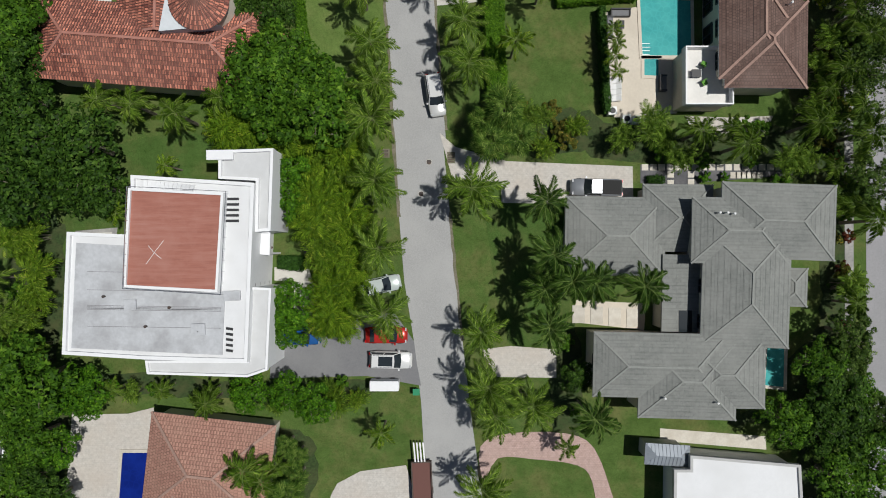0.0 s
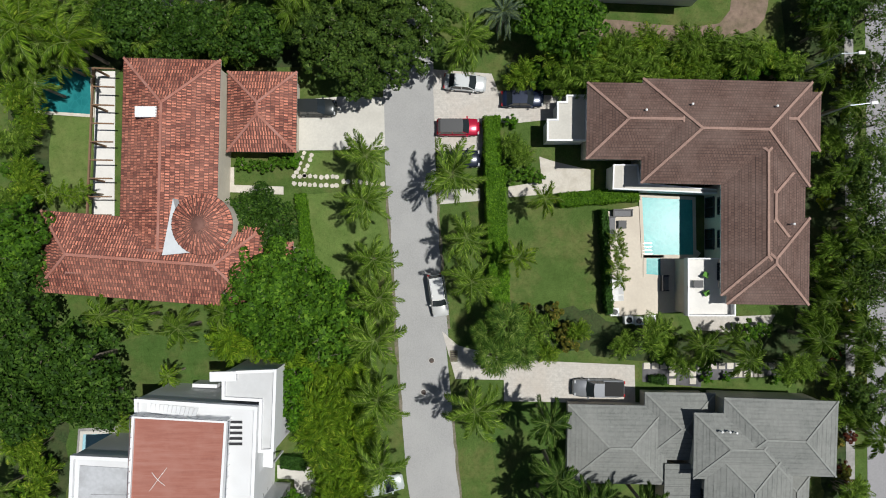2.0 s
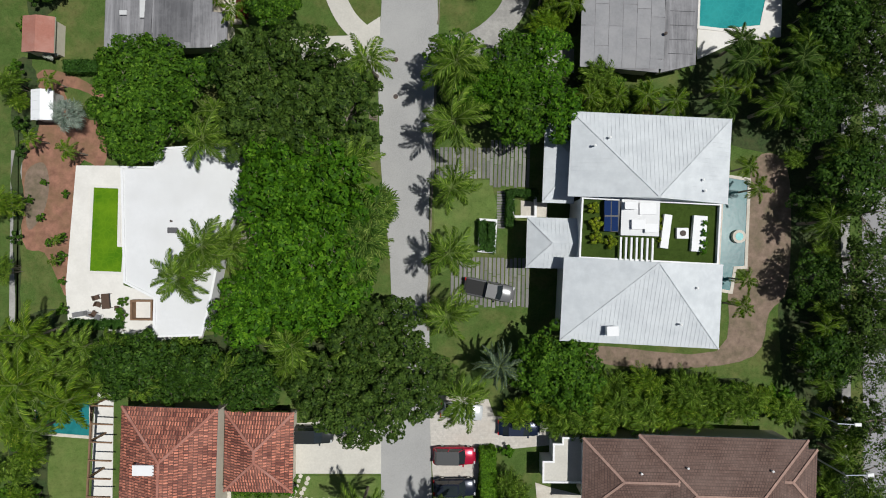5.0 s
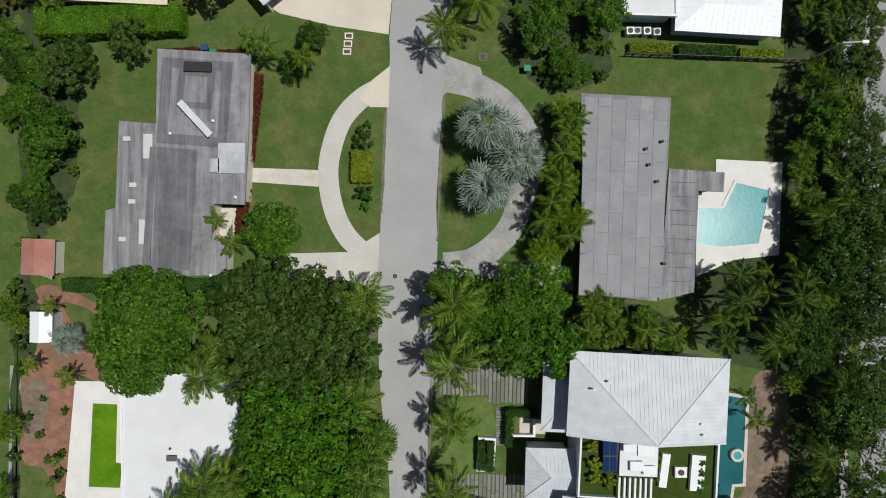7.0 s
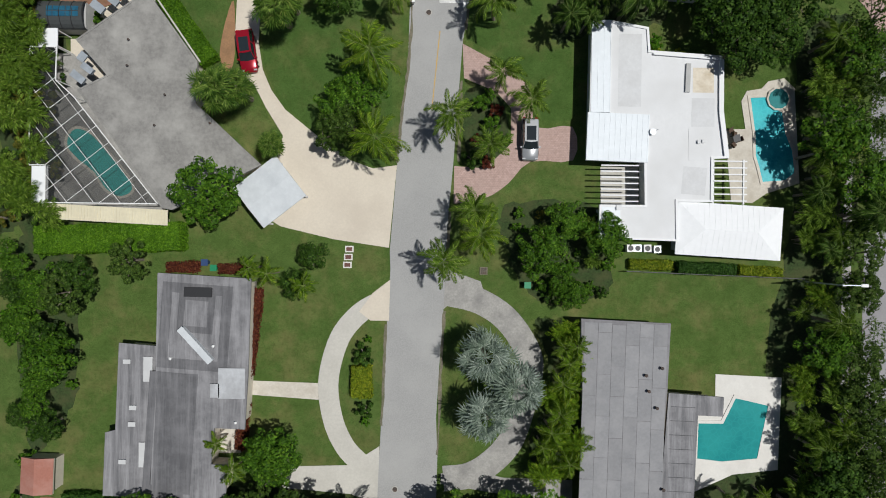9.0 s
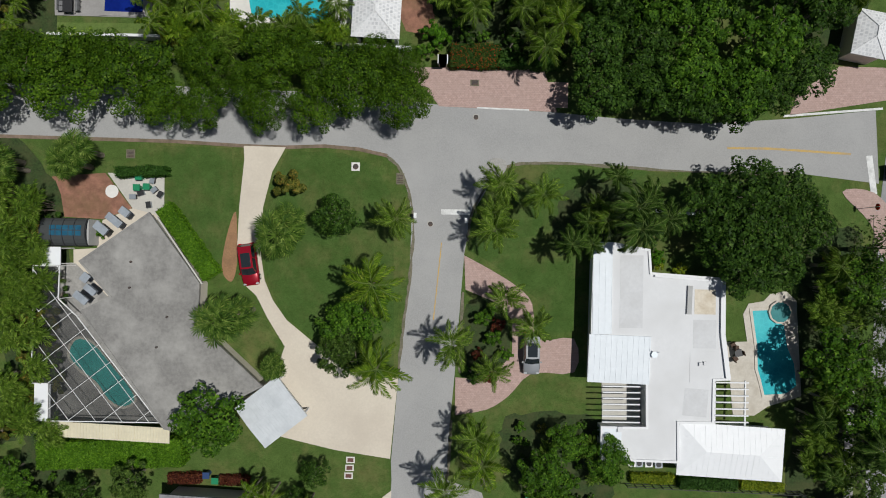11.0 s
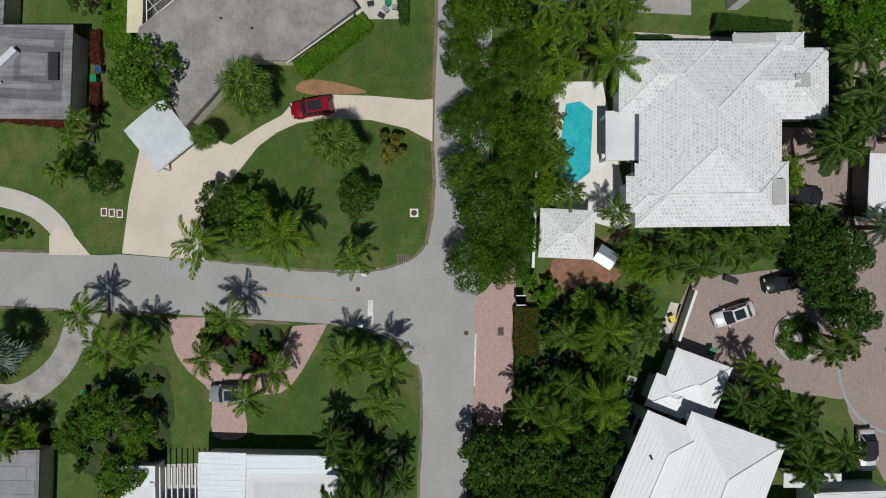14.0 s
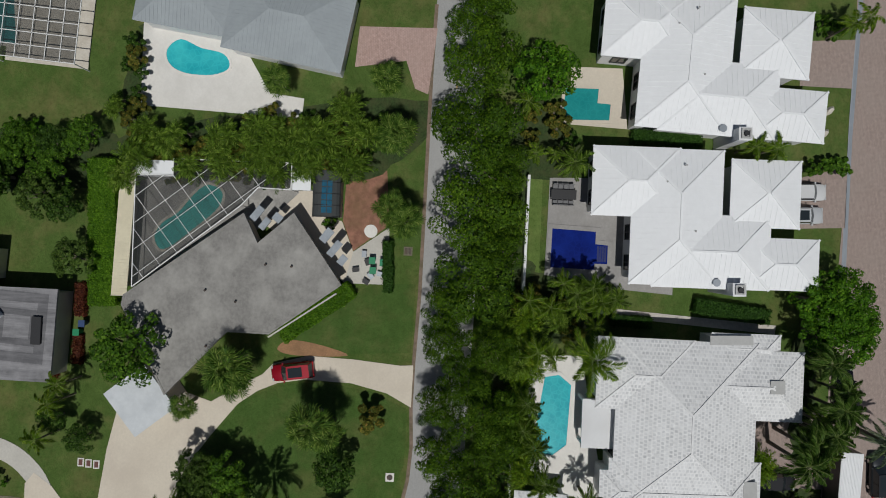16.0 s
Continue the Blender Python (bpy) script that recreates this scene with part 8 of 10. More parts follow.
plant("royal", [(1.9, 43.8), (-15.8, 49.3), (-9.2, 49.0), (-40.3, 45.9), (-42.1, 43.6)], 1.0)
plant("fanpalm", [(-17.5, 134.9), (-18.4, 133.4), (-24.4, 124.6), (-22.7, 125.0)], 1.45)
plant("fanpalm", [(-19.3, 119.2)], 0.95, 0.0)
plant("bronze", [(-18.3, 139.2)], 1.25, 0.0)
plant("fanpalm", [(6.2, 14.7), (4.4, 13.5), (7.7, 11.7), (4.7, 11.1)], 1.3)
plant("fanpalm", [(-49.2, 141.4), (-40.2, 142.4)], 1.2)
plant("fanpalm", [(-55.1, 139.9), (-48.6, 140.5), (-54.6, 128.3), (-41.4, 141.0)], 1.2)
plant("foxtail", [(-18.6, 184.6), (-19.9, 187.0), (-17.0, 184.0)], 1.2)
plant("date", [(-18.9, 193.6), (-9.2, 190.6)], 0.95, 0.05)
plant("arecabright", [(-14.4, 181.9), (-15.6, 182.0)], 0.8)
plant("thickpalm", [(-21.2, 156.1), (-18.3, 155.8), (-16.6, 157.0), (-12.9, 158.2), (-11.0, 162.9)], 0.85)
plant("smallpalm", [(-32.2, 155.8), (-31.6, 158.2), (-31.7, 161.2), (-32.3, 163.6), (-26.9, 156.9), (-26.3, 158.7)], 1.1)

# ---- shade trees along the cross street ----
for x, y, r in ((-63.4, 149.4, 4.0), (-57.6, 149.8, 4.3), (-50.3, 149.5, 4.9), (-46.4, 152.4, 3.2), (-41.3, 150.1, 5.4), (-34.0, 150.0, 4.9), (-37.6, 152.2, 3.2), (-31.0, 147.4, 2.9), (-27.3, 147.2, 2.9), (-27.1, 152.2, 2.9), (-23.4, 149.3, 3.1), (-20.6, 146.9, 2.7), (-19.8, 152.0, 3.6), (-15.3, 147.5, 3.2), (-16.5, 152.8, 3.0), (-11.1, 149.9, 4.3), (-8.9, 152.8, 2.6), (-5.7, 148.3, 3.6), (-5.8, 151.4, 2.8)):
    plant("rain", [(x, y)], r / 4.2, 0.04, group="street trees of the cross street", tall=(4.2 / r) ** 0.7)
plant("dark", [(15.2, 149.4), (14.9, 154.2), (17.4, 158.6), (14.6, 161.2), (19.4, 150.6), (20.2, 155.0)], 0.85, 0.12, group="street trees of the cross street")
plant("broad", [(25.8, 157.3), (25.2, 151.0), (29.6, 149.6), (32.2, 154.4), (21.6, 159.2)], 1.1, 0.1)
plant("dark", [(25.4, 149.2), (30.0, 149.0), (34.2, 150.2), (37.4, 152.2), (22.0, 150.0)], 0.9, 0.06)
plant("dark", [(27.8, 160.8), (36.6, 159.8), (39.0, 162.2)], 1.2, 0.1)
plant("dark", [(27.2, 137.0), (31.0, 139.0), (35.2, 138.6), (33.0, 134.6), (29.2, 133.2), (37.4, 135.6), (34.6, 131.2), (31.0, 130.4)], 0.92, 0.1)
plant("bright", [(-33.4, 186.6), (-29.8, 187.4), (-34.2, 189.6), (-31.2, 190.6), (-29.2, 190.0), (-31.8, 188.2)], 0.8, 0.06)
plant("bright", [(-56.2, 156.9)], 1.0)
thicket([(-46.0, 153.2), (-46.0, 155.6), (-30.0, 155.4), (-12.0, 155.0), (-11.6, 153.2)], ["shrubdark", "arecagreen"], 2.2, 0.95, seed=55)
thicket([(-34.6, 155.0), (-34.6, 157.2), (-27.0, 157.0), (-12.0, 156.4), (-12.0, 154.6)], ["arecagreen", "arecabright", "shrubdark"], 1.8, 0.8, seed=56)
plant("shrub", [(-9.6, 154.6), (-7.4, 154.4), (-3.6, 154.4)], 0.9)

# ---- trees on the west side ----
plant("dark", [(-43.0, 11.7), (-37.7, 10.8), (-37.0, 6.6), (-40.5, 7.3), (-44.1, 6.5)], 1.1)
plant("broad", [(-44.9, 23.3), (-45.9, 20.8), (-44.9, -12.4), (-43.1, -13.5), (-17.2, 19.8), (-14.7, 16.8), (-18.9, 18.1), (-12.3, 14.4), (-17.6, 15.1)], 1.15)
plant("bright", [(-16.6, 8.6), (-16.2, 5.2), (-16.6, -6.0), (-16.9, -8.4)], 0.72)
thicket([(-14.2, 12.6), (-9.6, 12.8), (-8.9, 4.0), (-9.4, -8.6), (-12.8, -8.8), (-13.4, -1.0), (-14.4, 4.0)], ["areca", "arecabright", "arecabright"], 1.6, 1.05, 0.2, seed=48)
thicket([(-42.1, -13.7), (-21.6, -15.2), (-9.2, -15.0), (-9.2, -17.2), (-17.9, -17.6), (-32.9, -16.5), (-42.2, -16.6)], ["arecagreen", "areca", "thickpalm", "shrub", "bright"], 2.1, 0.7, 0.3, seed=45)
plant("bright", [(-13.8, 17.6), (-16.2, 17.0), (-17.4, 14.1)], 0.9)
thicket([(-24.0, 15.0), (-12.0, 15.4), (-10.0, 11.6), (-17.0, 11.0), (-24.0, 12.8)], ["areca", "arecabright", "arecabright"], 1.9, 1.05, 0.2, seed=49)
plant("thickpalm", [(-36.3, 15.6), (-32.8, 15.2), (-28.1, 14.1), (-23.3, 15.7), (-43.4, 39.7), (-41.1, 42.1)], 1.0)
plant("dark", [(-20.2, 27.1), (-18.7, 25.1), (-21.7, 25.7)], 0.75)
plant("dark", [(-44.4, 21.2), (-45.2, 16.2)], 1.0)
plant("olive", [(-12.0, 43.6), (-8.5, 45.4), (-5.5, 47.7), (-13.8, 45.4), (-9.0, 41.6), (-6.1, 43.0)], 1.0)
plant("bright", [(-16.7, 67.7), (-13.5, 68.0), (-11.7, 65.5), (-14.6, 64.6), (-17.3, 64.8), (-11.1, 62.6)], 1.25)
plant("bright", [(-18.8, 56.7), (-14.6, 55.6), (-11.6, 56.9), (-20.6, 52.6), (-12.2, 53.4), (-16.4, 52.7), (-15.2, 58.5)], 1.25)
plant("olive", [(-19.6, 77.9), (-15.5, 78.5), (-11.8, 76.4), (-17.1, 74.1), (-13.0, 72.9), (-20.1, 74.1), (-10.6, 73.5), (-14.7, 70.6), (-18.9, 70.9), (-5.1, 50.6), (-2.7, 45.3), (-8.7, 50.5)], 1.25)
plant("royal", [(-9.9, 68.2), (-25.1, 70.4), (-25.0, 59.3), (-27.6, 56.0), (-22.0, 59.4)], 1.05)
plant("fanpalm", [(-6.9, 63.8), (-8.0, 62.4), (-9.6, 76.5), (-9.1, 57.5), (-8.2, 60.4)], 1.5)
plant("thickpalm", [(-24.3, 73.5), (-13.1, 71.2), (-21.9, 74.1), (-7.8, 59.8), (-43.5, 46.4), (-39.3, 45.5), (-43.4, 49.6), (-16.5, 47.3), (-9.9, 48.1), (-23.1, 46.5)], 1.0)
plant("broad", [(-33.6, 78.3), (-30.9, 78.9), (-31.6, 75.6), (-29.0, 76.7), (-33.7, 74.4), (-30.1, 73.7), (-34.0, 71.6), (-32.4, 71.3)], 1.0)
plant("dark", [(-32.0, 47.0), (-27.7, 46.0), (-35.6, 46.8), (-20.4, 45.1)], 0.9)
plant("broad", [(-18.8, 85.9), (-18.5, 85.6)], 0.86, 0.0)
plant("dark", [(-14.9, 107.3), (-17.0, 104.2)], 0.48, 0.05)
plant("broad", [(-25.6, 114.0)], 1.0)
plant("shrubdark", [(-9.4, 96.2), (-9.3, 90.2)], 1.0)
hedge((-9.7, 94.9), (-9.6, 91.4), 2.2, 1.0, leaf_yellow, "square clipped yellow leaved hedge inside the loop drive")
plant("broad", [(-9.6, 125.1), (-11.9, 123.6)], 0.8)
plant("olive", [(-12.2, 120.9), (-10.7, 121.8)], 0.7)
plant("dark", [(-12.9, 135.7)], 0.72)
plant("smallpalm", [(-6.7, -19.5)], 1.2)
plant("dark", [(-43.5, 97.4), (-40.6, 105.0)], 0.6)
plant("olive", [(-34.8, 106.6), (-43.1, 102.3)], 0.6)
plant("shrubwhite", [(-46.8, 89.5), (-44.6, 80.9)], 1.0)
hedge((-45.8, 108.7), (-29.7, 109.3), 3.0, 2.2, leaf_hedge, "broad clipped green hedge")
hedge((-32.5, 136.5), (-27.0, 128.9), 1.9, 1.5, leaf_hedge, "clipped bright hedge beside the concrete roofed house")
hedge((-21.5, 103.5), (-22.6, 93.7), 1.2, 0.8, leaf_red, "row of red leaved shrubs along the ranch house", "shrub_row")
hedge((-22.8, 90.6), (-23.3, 85.3), 1.1, 0.8, leaf_red, "row of red leaved shrubs along the ranch house", "shrub_row")
hedge((-31.9, 105.8), (-28.2, 105.9), 1.1, 0.6, leaf_red, "row of red leaved shrubs behind the ranch house", "shrub_row")
hedge((-26.0, 105.7), (-22.8, 105.7), 1.1, 0.6, leaf_red, "row of red leaved shrubs behind the ranch house", "shrub_row")

# thin trees beside the avenue
plant("sparse", [(45.7, 26.7), (45.4, 19.4), (45.1, 13.0)], 1.0)
plant("sparse", [(45.3, 54.0), (45.4, 47.4), (44.5, 35.4), (44.8, 26.7), (44.6, 18.7)], 1.0)
plant("sparse", [(44.7, 86.0), (44.6, 74.7), (44.2, 63.6), (43.9, 56.2), (44.6, 48.6), (45.8, 41.4)], 1.1)
plant("sparse", [(44.2, 114.0), (43.9, 99.1), (44.6, 94.2), (45.0, 85.4), (45.3, 78.9)], 1.0)

plant("olive", [(45.6, 22.7), (45.0, 6.8)], 0.8)
plant("olive", [(45.3, 50.7), (44.9, 41.7), (44.8, 31.1), (44.7, 22.4)], 0.75)
plant("olive", [(44.9, 80.9), (44.5, 69.1), (44.8, 58.6), (44.9, 52.4)], 0.8)
plant("olive", [(44.4, 108.4), (44.9, 90.4), (44.1, 104.1), (44.3, 96.7), (45.0, 86.0)], 0.8)
plant("olive", [(45.0, 93.1), (44.8, 87.5), (44.9, 82.0), (44.8, 77.0), (45.2, 71.4)], 0.78)
plant("sparse", [(45.0, 132.9), (44.6, 127.9), (43.8, 122.3), (44.3, 117.4)], 1.0)

# ---- planting in strips ----
thicket([(39.8, 24.4), (44.8, 24.9), (45.9, 9.0), (43.9, -5.1), (42.7, -5.0), (42.7, 7.0), (39.4, 8.8)], ["thickpalm", "arecagreen", "shrubdark", "bronze", "arecagreen"], 2.8, 0.9, seed=2)
thicket([(39.8, 43.9), (45.5, 44.2), (46.5, 18.2), (44.3, 11.8), (40.5, 12.6)], ["thickpalm", "arecagreen", "shrubyellow", "arecagreen", "thickpalm", "bronze"], 2.4, 0.8, seed=3)
thicket([(37.7, 90.2), (44.7, 90.9), (44.3, 42.6), (38.6, 43.0), (37.7, 68.4)], ["thickpalm", "arecagreen", "thickpalm", "shrubdark", "smallpalm", "dark"], 3.0, 0.8, 0.35, seed=4)
thicket([(37.3, 103.3), (44.3, 106.4), (44.1, 76.6), (37.3, 76.8)], ["thickpalm", "broad", "arecagreen", "areca"], 3.4, 0.85, 0.35, seed=5)
thicket([(39.6, 131.4), (45.8, 135.1), (45.9, 125.3), (45.7, 108.4), (38.1, 104.7), (39.0, 113.6)], ["thickpalm", "broad", "arecagreen", "bronze", "foxtail"], 2.7, 0.85, 0.3, seed=6)
thicket([(8.2, 15.7), (16.9, 15.2), (16.9, 11.5), (8.2, 10.8)], ["arecagreen", "bronze", "areca"], 2.4, 0.9, seed=7)
thicket([(16.9, 14.5), (25.5, 12.9), (39.2, 13.9), (39.7, 9.5), (28.6, 9.5), (16.8, 10.6)], ["thickpalm", "arecagreen", "shrub"], 2.8, 0.9, seed=8)
thicket([(7.4, 44.3), (14.9, 44.4), (24.3, 46.5), (39.2, 42.9), (39.1, 40.9), (25.4, 41.2), (14.8, 40.4), (7.3, 40.6)], ["arecagreen", "shrubbright", "shrub", "areca"], 2.2, 1.0, seed=9)
plant("broad", [(12.0, 48.1), (13.2, 45.7), (10.2, 46.8)], 1.0)
thicket([(-0.6, 79.3), (10.6, 80.2), (13.2, 74.5), (10.7, 72.7), (-0.5, 74.4)], ["bright", "broad"], 3.4, 0.85, seed=10)
thicket([(13.1, 78.7), (18.0, 78.8), (25.5, 76.3), (25.6, 73.5), (13.2, 73.3)], ["arecagreen", "bronze", "shrub"], 2.6, 1.0, seed=11)
plant("smallpalm", [(15.1, 75.5), (18.1, 75.6), (21.0, 75.5), (24.0, 75.0)], 1.15)
thicket([(27.9, 80.6), (31.6, 83.1), (37.1, 84.3), (37.5, 71.0), (28.7, 73.8)], ["thickpalm", "royal", "foxtail", "smallpalm"], 3.0, 0.92, seed=12)
thicket([(10.1, 100.2), (14.2, 99.6), (14.8, 95.1), (15.2, 84.2), (10.5, 83.6), (9.6, 86.5), (12.0, 93.2)], ["smallpalm", "smallpalm", "arecabright"], 2.0, 0.95, seed=13)
thicket([(6.5, 113.2), (16.4, 113.4), (18.3, 108.5), (17.8, 103.6), (10.4, 102.4), (6.5, 108.4)], ["shrub", "bronze", "broad", "shrubdark", "arecagreen", "shrub"], 2.1, 0.62, 0.35, seed=14)
thicket([(1.6, 126.4), (6.0, 125.9), (6.1, 118.0), (2.0, 118.0)], ["shrubdark", "shrubred", "shrub"], 2.2, 0.8, seed=15)
thicket([(12.0, 137.8), (16.0, 140.4), (20.6, 140.2), (22.6, 137.0), (24.2, 134.4), (15.4, 132.8), (11.7, 132.1)], ["foxtail", "thickpalm", "foxtail"], 2.7, 0.95, seed=16)
thicket([(11.9, -9.6), (15.0, -9.6), (15.2, -21.9), (12.4, -21.2)], ["thickpalm", "shrub", "dark"], 2.8, 0.7, seed=17)
thicket([(38.6, -12.6), (45.3, -10.3), (47.2, -29.2), (40.7, -28.5), (38.9, -20.3), (32.6, -20.0), (32.6, -18.4), (38.2, -18.3)], ["dark", "broad", "olive"], 3.6, 0.9, seed=18)
thicket([(-21.8, -20.8), (-15.2, -21.3), (-15.4, -28.3), (-22.0, -28.6)], ["fanpalm", "thickpalm", "fanpalm"], 2.0, 0.95, seed=19)
thicket([(-46.4, -18.2), (-41.0, -17.9), (-40.6, -29.9), (-47.4, -30.8)], ["broad", "bright", "dark"], 3.0, 0.75, seed=20)
thicket([(-48.6, 2.6), (-43.4, 2.6), (-43.9, -11.5), (-48.9, -13.1)], ["arecagreen", "thickpalm", "shrub", "areca"], 2.2, 0.9, seed=21)
thicket([(-36.7, 49.4), (-26.6, 49.3), (-5.3, 47.4), (-5.3, 44.3), (-23.0, 43.1), (-36.9, 42.9)], ["dark", "thickpalm", "arecagreen"], 3.2, 0.85, seed=22)
thicket([(-25.0, 81.4), (-10.6, 80.6), (-10.6, 76.9), (-24.3, 76.4)], ["olive", "dark"], 3.8, 0.9, seed=23)
thicket([(-54.1, 142.5), (-46.5, 139.8), (-44.3, 117.5), (-46.1, 111.0), (-49.1, 110.9)], ["arecagreen", "bronze", "shrubdark", "bronze", "shrubdark"], 2.5, 0.95, seed=24)
thicket([(-48.8, 108.7), (-43.0, 107.5), (-42.0, 93.1), (-44.1, 87.3), (-47.8, 86.0)], ["broad", "shrub", "dark", "shrub"], 2.4, 0.5, seed=25)
thicket([(-48.9, 113.4), (-49.5, 137.4), (-45.1, 137.9), (-43.1, 110.8)], ["bronze", "shrubdark", "arecagreen", "shrubdark", "arecagreen", "bronze"], 1.9, 1.0, seed=26)
thicket([(-50.8, 109.4), (-61.0, 111.2), (-61.0, 112.6), (-49.9, 112.3)], ["shrubdark", "bronze", "shrubdark", "arecagreen"], 1.9, 0.8, seed=27)
plant("dark", [(-43.5, 97.6)], 0.65)
plant("olive", [(-41.6, 103.0)], 0.7)
plant("shrubbright", [(-48.6, 104.9), (-48.9, 100.5), (-49.3, 97.9)], 1.0)
thicket([(-34.3, 155.1), (-34.1, 166.1), (-28.5, 162.7), (-27.7, 156.6)], ["thickpalm", "arecagreen", "smallpalm", "bronze", "shrubdark"], 2.0, 0.9, seed=28)
thicket([(-53.9, 153.7), (-54.1, 158.7), (-46.6, 162.0), (-46.3, 155.2)], ["smallpalm", "bronze", "thickpalm", "shrubdark"], 2.4, 0.9, seed=29)
thicket([(-8.4, 164.6), (-8.6, 180.6), (-5.6, 180.6), (-4.6, 170.9), (-5.0, 164.1)], ["thickpalm", "arecabright", "smallpalm", "thickpalm"], 2.2, 0.85, seed=30)
plant("dark", [(-7.6, 183.2), (-3.4, 185.2), (-6.4, 187.0)], 0.85, 0.06)
plant("dark", [(-1.2, 186.6)], 0.6)
thicket([(-11.4, 183.2), (-11.4, 189.4), (-9.4, 189.4), (-9.2, 182.6)], ["shrubdark", "foxtail", "shrubdark"], 2.0, 0.7, seed=54)
thicket([(0.2, 155.6), (-2.2, 158.6), (-3.2, 164.0), (1.5, 166.0), (4.0, 161.6), (4.4, 156.2)], ["arecagreen", "shrubdark", "thickpalm", "shrub"], 1.9, 0.85, seed=31)
thicket([(4.8, 153.6), (4.6, 161.6), (8.4, 164.4), (12.6, 162.4), (12.2, 153.4)], ["shrubdark", "arecagreen", "shrubdark", "shrub", "thickpalm"], 2.0, 0.85, seed=53)
plant("shrubbright", [(-2.0, 155.7), (13.0, 162.0), (-2.8, 156.6)], 1.1)
thicket([(33.0, 176.8), (43.9, 179.8), (46.6, 161.0), (41.0, 155.1), (35.6, 164.4)], ["thickpalm", "dark", "royal"], 3.4, 1.0, seed=32)
thicket([(8.2, 175.2), (12.6, 175.2), (12.2, 180.8), (17.0, 181.8), (18.0, 186.4), (13.6, 187.2), (9.6, 181.0), (7.6, 178.4)], ["thickpalm", "thickpalm", "shrubdark", "foxtail"], 2.1, 0.85, 0.25, seed=50)
thicket([(27.4, 178.0), (39.6, 179.6), (41.0, 169.6), (36.6, 169.0), (34.4, 173.4), (28.2, 172.4)], ["coco", "thickpalm", "thickpalm", "shrubdark"], 2.7, 0.95, 0.25, seed=51)
plant("smallpalm", [(5.2, 176.9), (6.2, 178.3), (29.3, 171.6), (28.4, 173.4), (28.0, 163.6)], 1.1)
thicket([(-2.6, 168.6), (-1.4, 165.6), (4.0, 162.8), (8.8, 162.4), (8.6, 165.0), (3.0, 167.0)], ["thickpalm", "arecagreen", "shrubbright"], 2.2, 0.8, 0.25, seed=52)
thicket([(-1.2, 184.6), (-2.2, 189.6), (2.0, 190.4), (1.0, 186.8)], ["dark", "shrub", "thickpalm"], 2.6, 0.75, seed=33)
thicket([(21.8, 139.6), (24.3, 137.5), (19.4, 136.6)], ["shrub"], 2.4, 0.9, seed=34)


thicket([(41.5, 10.6), (45.0, 10.7), (46.6, -24.9), (43.2, -24.5), (41.0, -16.2), (42.4, -5.9), (42.3, 1.8)], ["thickpalm", "arecagreen", "shrubred", "shrub", "shrubdark", "olive"], 2.6, 0.7, 0.3, seed=46)
thicket([(-27.8, 186.3), (-28.0, 188.9), (-16.5, 188.6), (-16.5, 186.6)], ["foxtail", "thickpalm", "shrubdark", "shrub"], 2.1, 0.85, 0.25, seed=47)

# ---- outdoor furniture and small things ----
def lounger(x, y, turn, cloth, label):
    t = thing("sun_lounger", label, "lounger", at=(x, y, 0.07), turn=turn)
    bm = bmesh.new()
    rim(bm, [(-0.95, -0.33), (0.95, -0.33), (0.95, 0.33), (-0.95, 0.33)], 0.06, 0.25, 0.32)
    part("frame", bm, frame_white, t)
    bm = bmesh.new()
    block(bm, -0.9, -0.28, 0.3, 0.35, 0.28, 0.4)
    part("mattress", bm, cloth, t)
    bm = bmesh.new()
    block(bm, -0.3, -0.28, -0.05, 0.3, 0.28, 0.05, pose(0.6, 0, 0.48, 0, -28, 0))
    part("backrest", bm, cloth, t)
    for px in (-0.85, 0.85):
        for py in (-0.28, 0.28):
            bm = bmesh.new()
            bar(bm, (px, py, 0), (px, py, 0.26), 0.05)
            part("leg", bm, frame_white, t)


def table(x, y, w, d, h, turn, material, label, name="garden_table", z=0.07):
    t = thing(name, label, "table", at=(x, y, z), turn=turn)
    bm = bmesh.new()
    block(bm, -w / 2, -d / 2, h - 0.05, w / 2, d / 2, h)
    part("tabletop", bm, material, t)
    for px in (-1, 1):
        for py in (-1, 1):
            bm = bmesh.new()
            bar(bm, (px * (w / 2 - 0.06), py * (d / 2 - 0.06), 0), (px * (w / 2 - 0.06), py * (d / 2 - 0.06), h - 0.04), 0.06)
            part("leg", bm, material, t)


def chair(x, y, turn, material, label, z=0.07):
    t = thing("garden_chair", label, "chair", at=(x, y, z), turn=turn)
    bm = bmesh.new()
    block(bm, -0.27, -0.27, 0.36, 0.27, 0.27, 0.44)
    part("seat", bm, material, t)
    bm = bmesh.new()
    block(bm, -0.3, -0.27, 0.42, -0.22, 0.27, 0.85)
    part("backrest", bm, material, t)
    for px in (-0.23, 0.23):
        for py in (-0.23, 0.23):
            bm = bmesh.new()
            bar(bm, (px, py, 0), (px, py, 0.37), 0.045)
            part("leg", bm, frame_dark, t)


def sofa(x, y, turn, w, cloth, label, z=0.07):
    t = thing("garden_sofa", label, "sofa", at=(x, y, z), turn=turn)
    for nm, b in (("base", (-w / 2, -0.4, 0.05, w / 2, 0.4, 0.35)), ("backrest", (-w / 2, 0.28, 0.35, w / 2, 0.42, 0.75)), ("armrest", (-w / 2, -0.4, 0.35, -w / 2 + 0.14, 0.3, 0.6)), ("armrest", (w / 2 - 0.14, -0.4, 0.35, w / 2, 0.3, 0.6)), ("cushion", (-w / 2 + 0.16, -0.36, 0.35, w / 2 - 0.16, 0.27, 0.47))):
        bm = bmesh.new()
        block(bm, *b)
        part(nm, bm, cloth if nm == "cushion" else frame_dark, t)


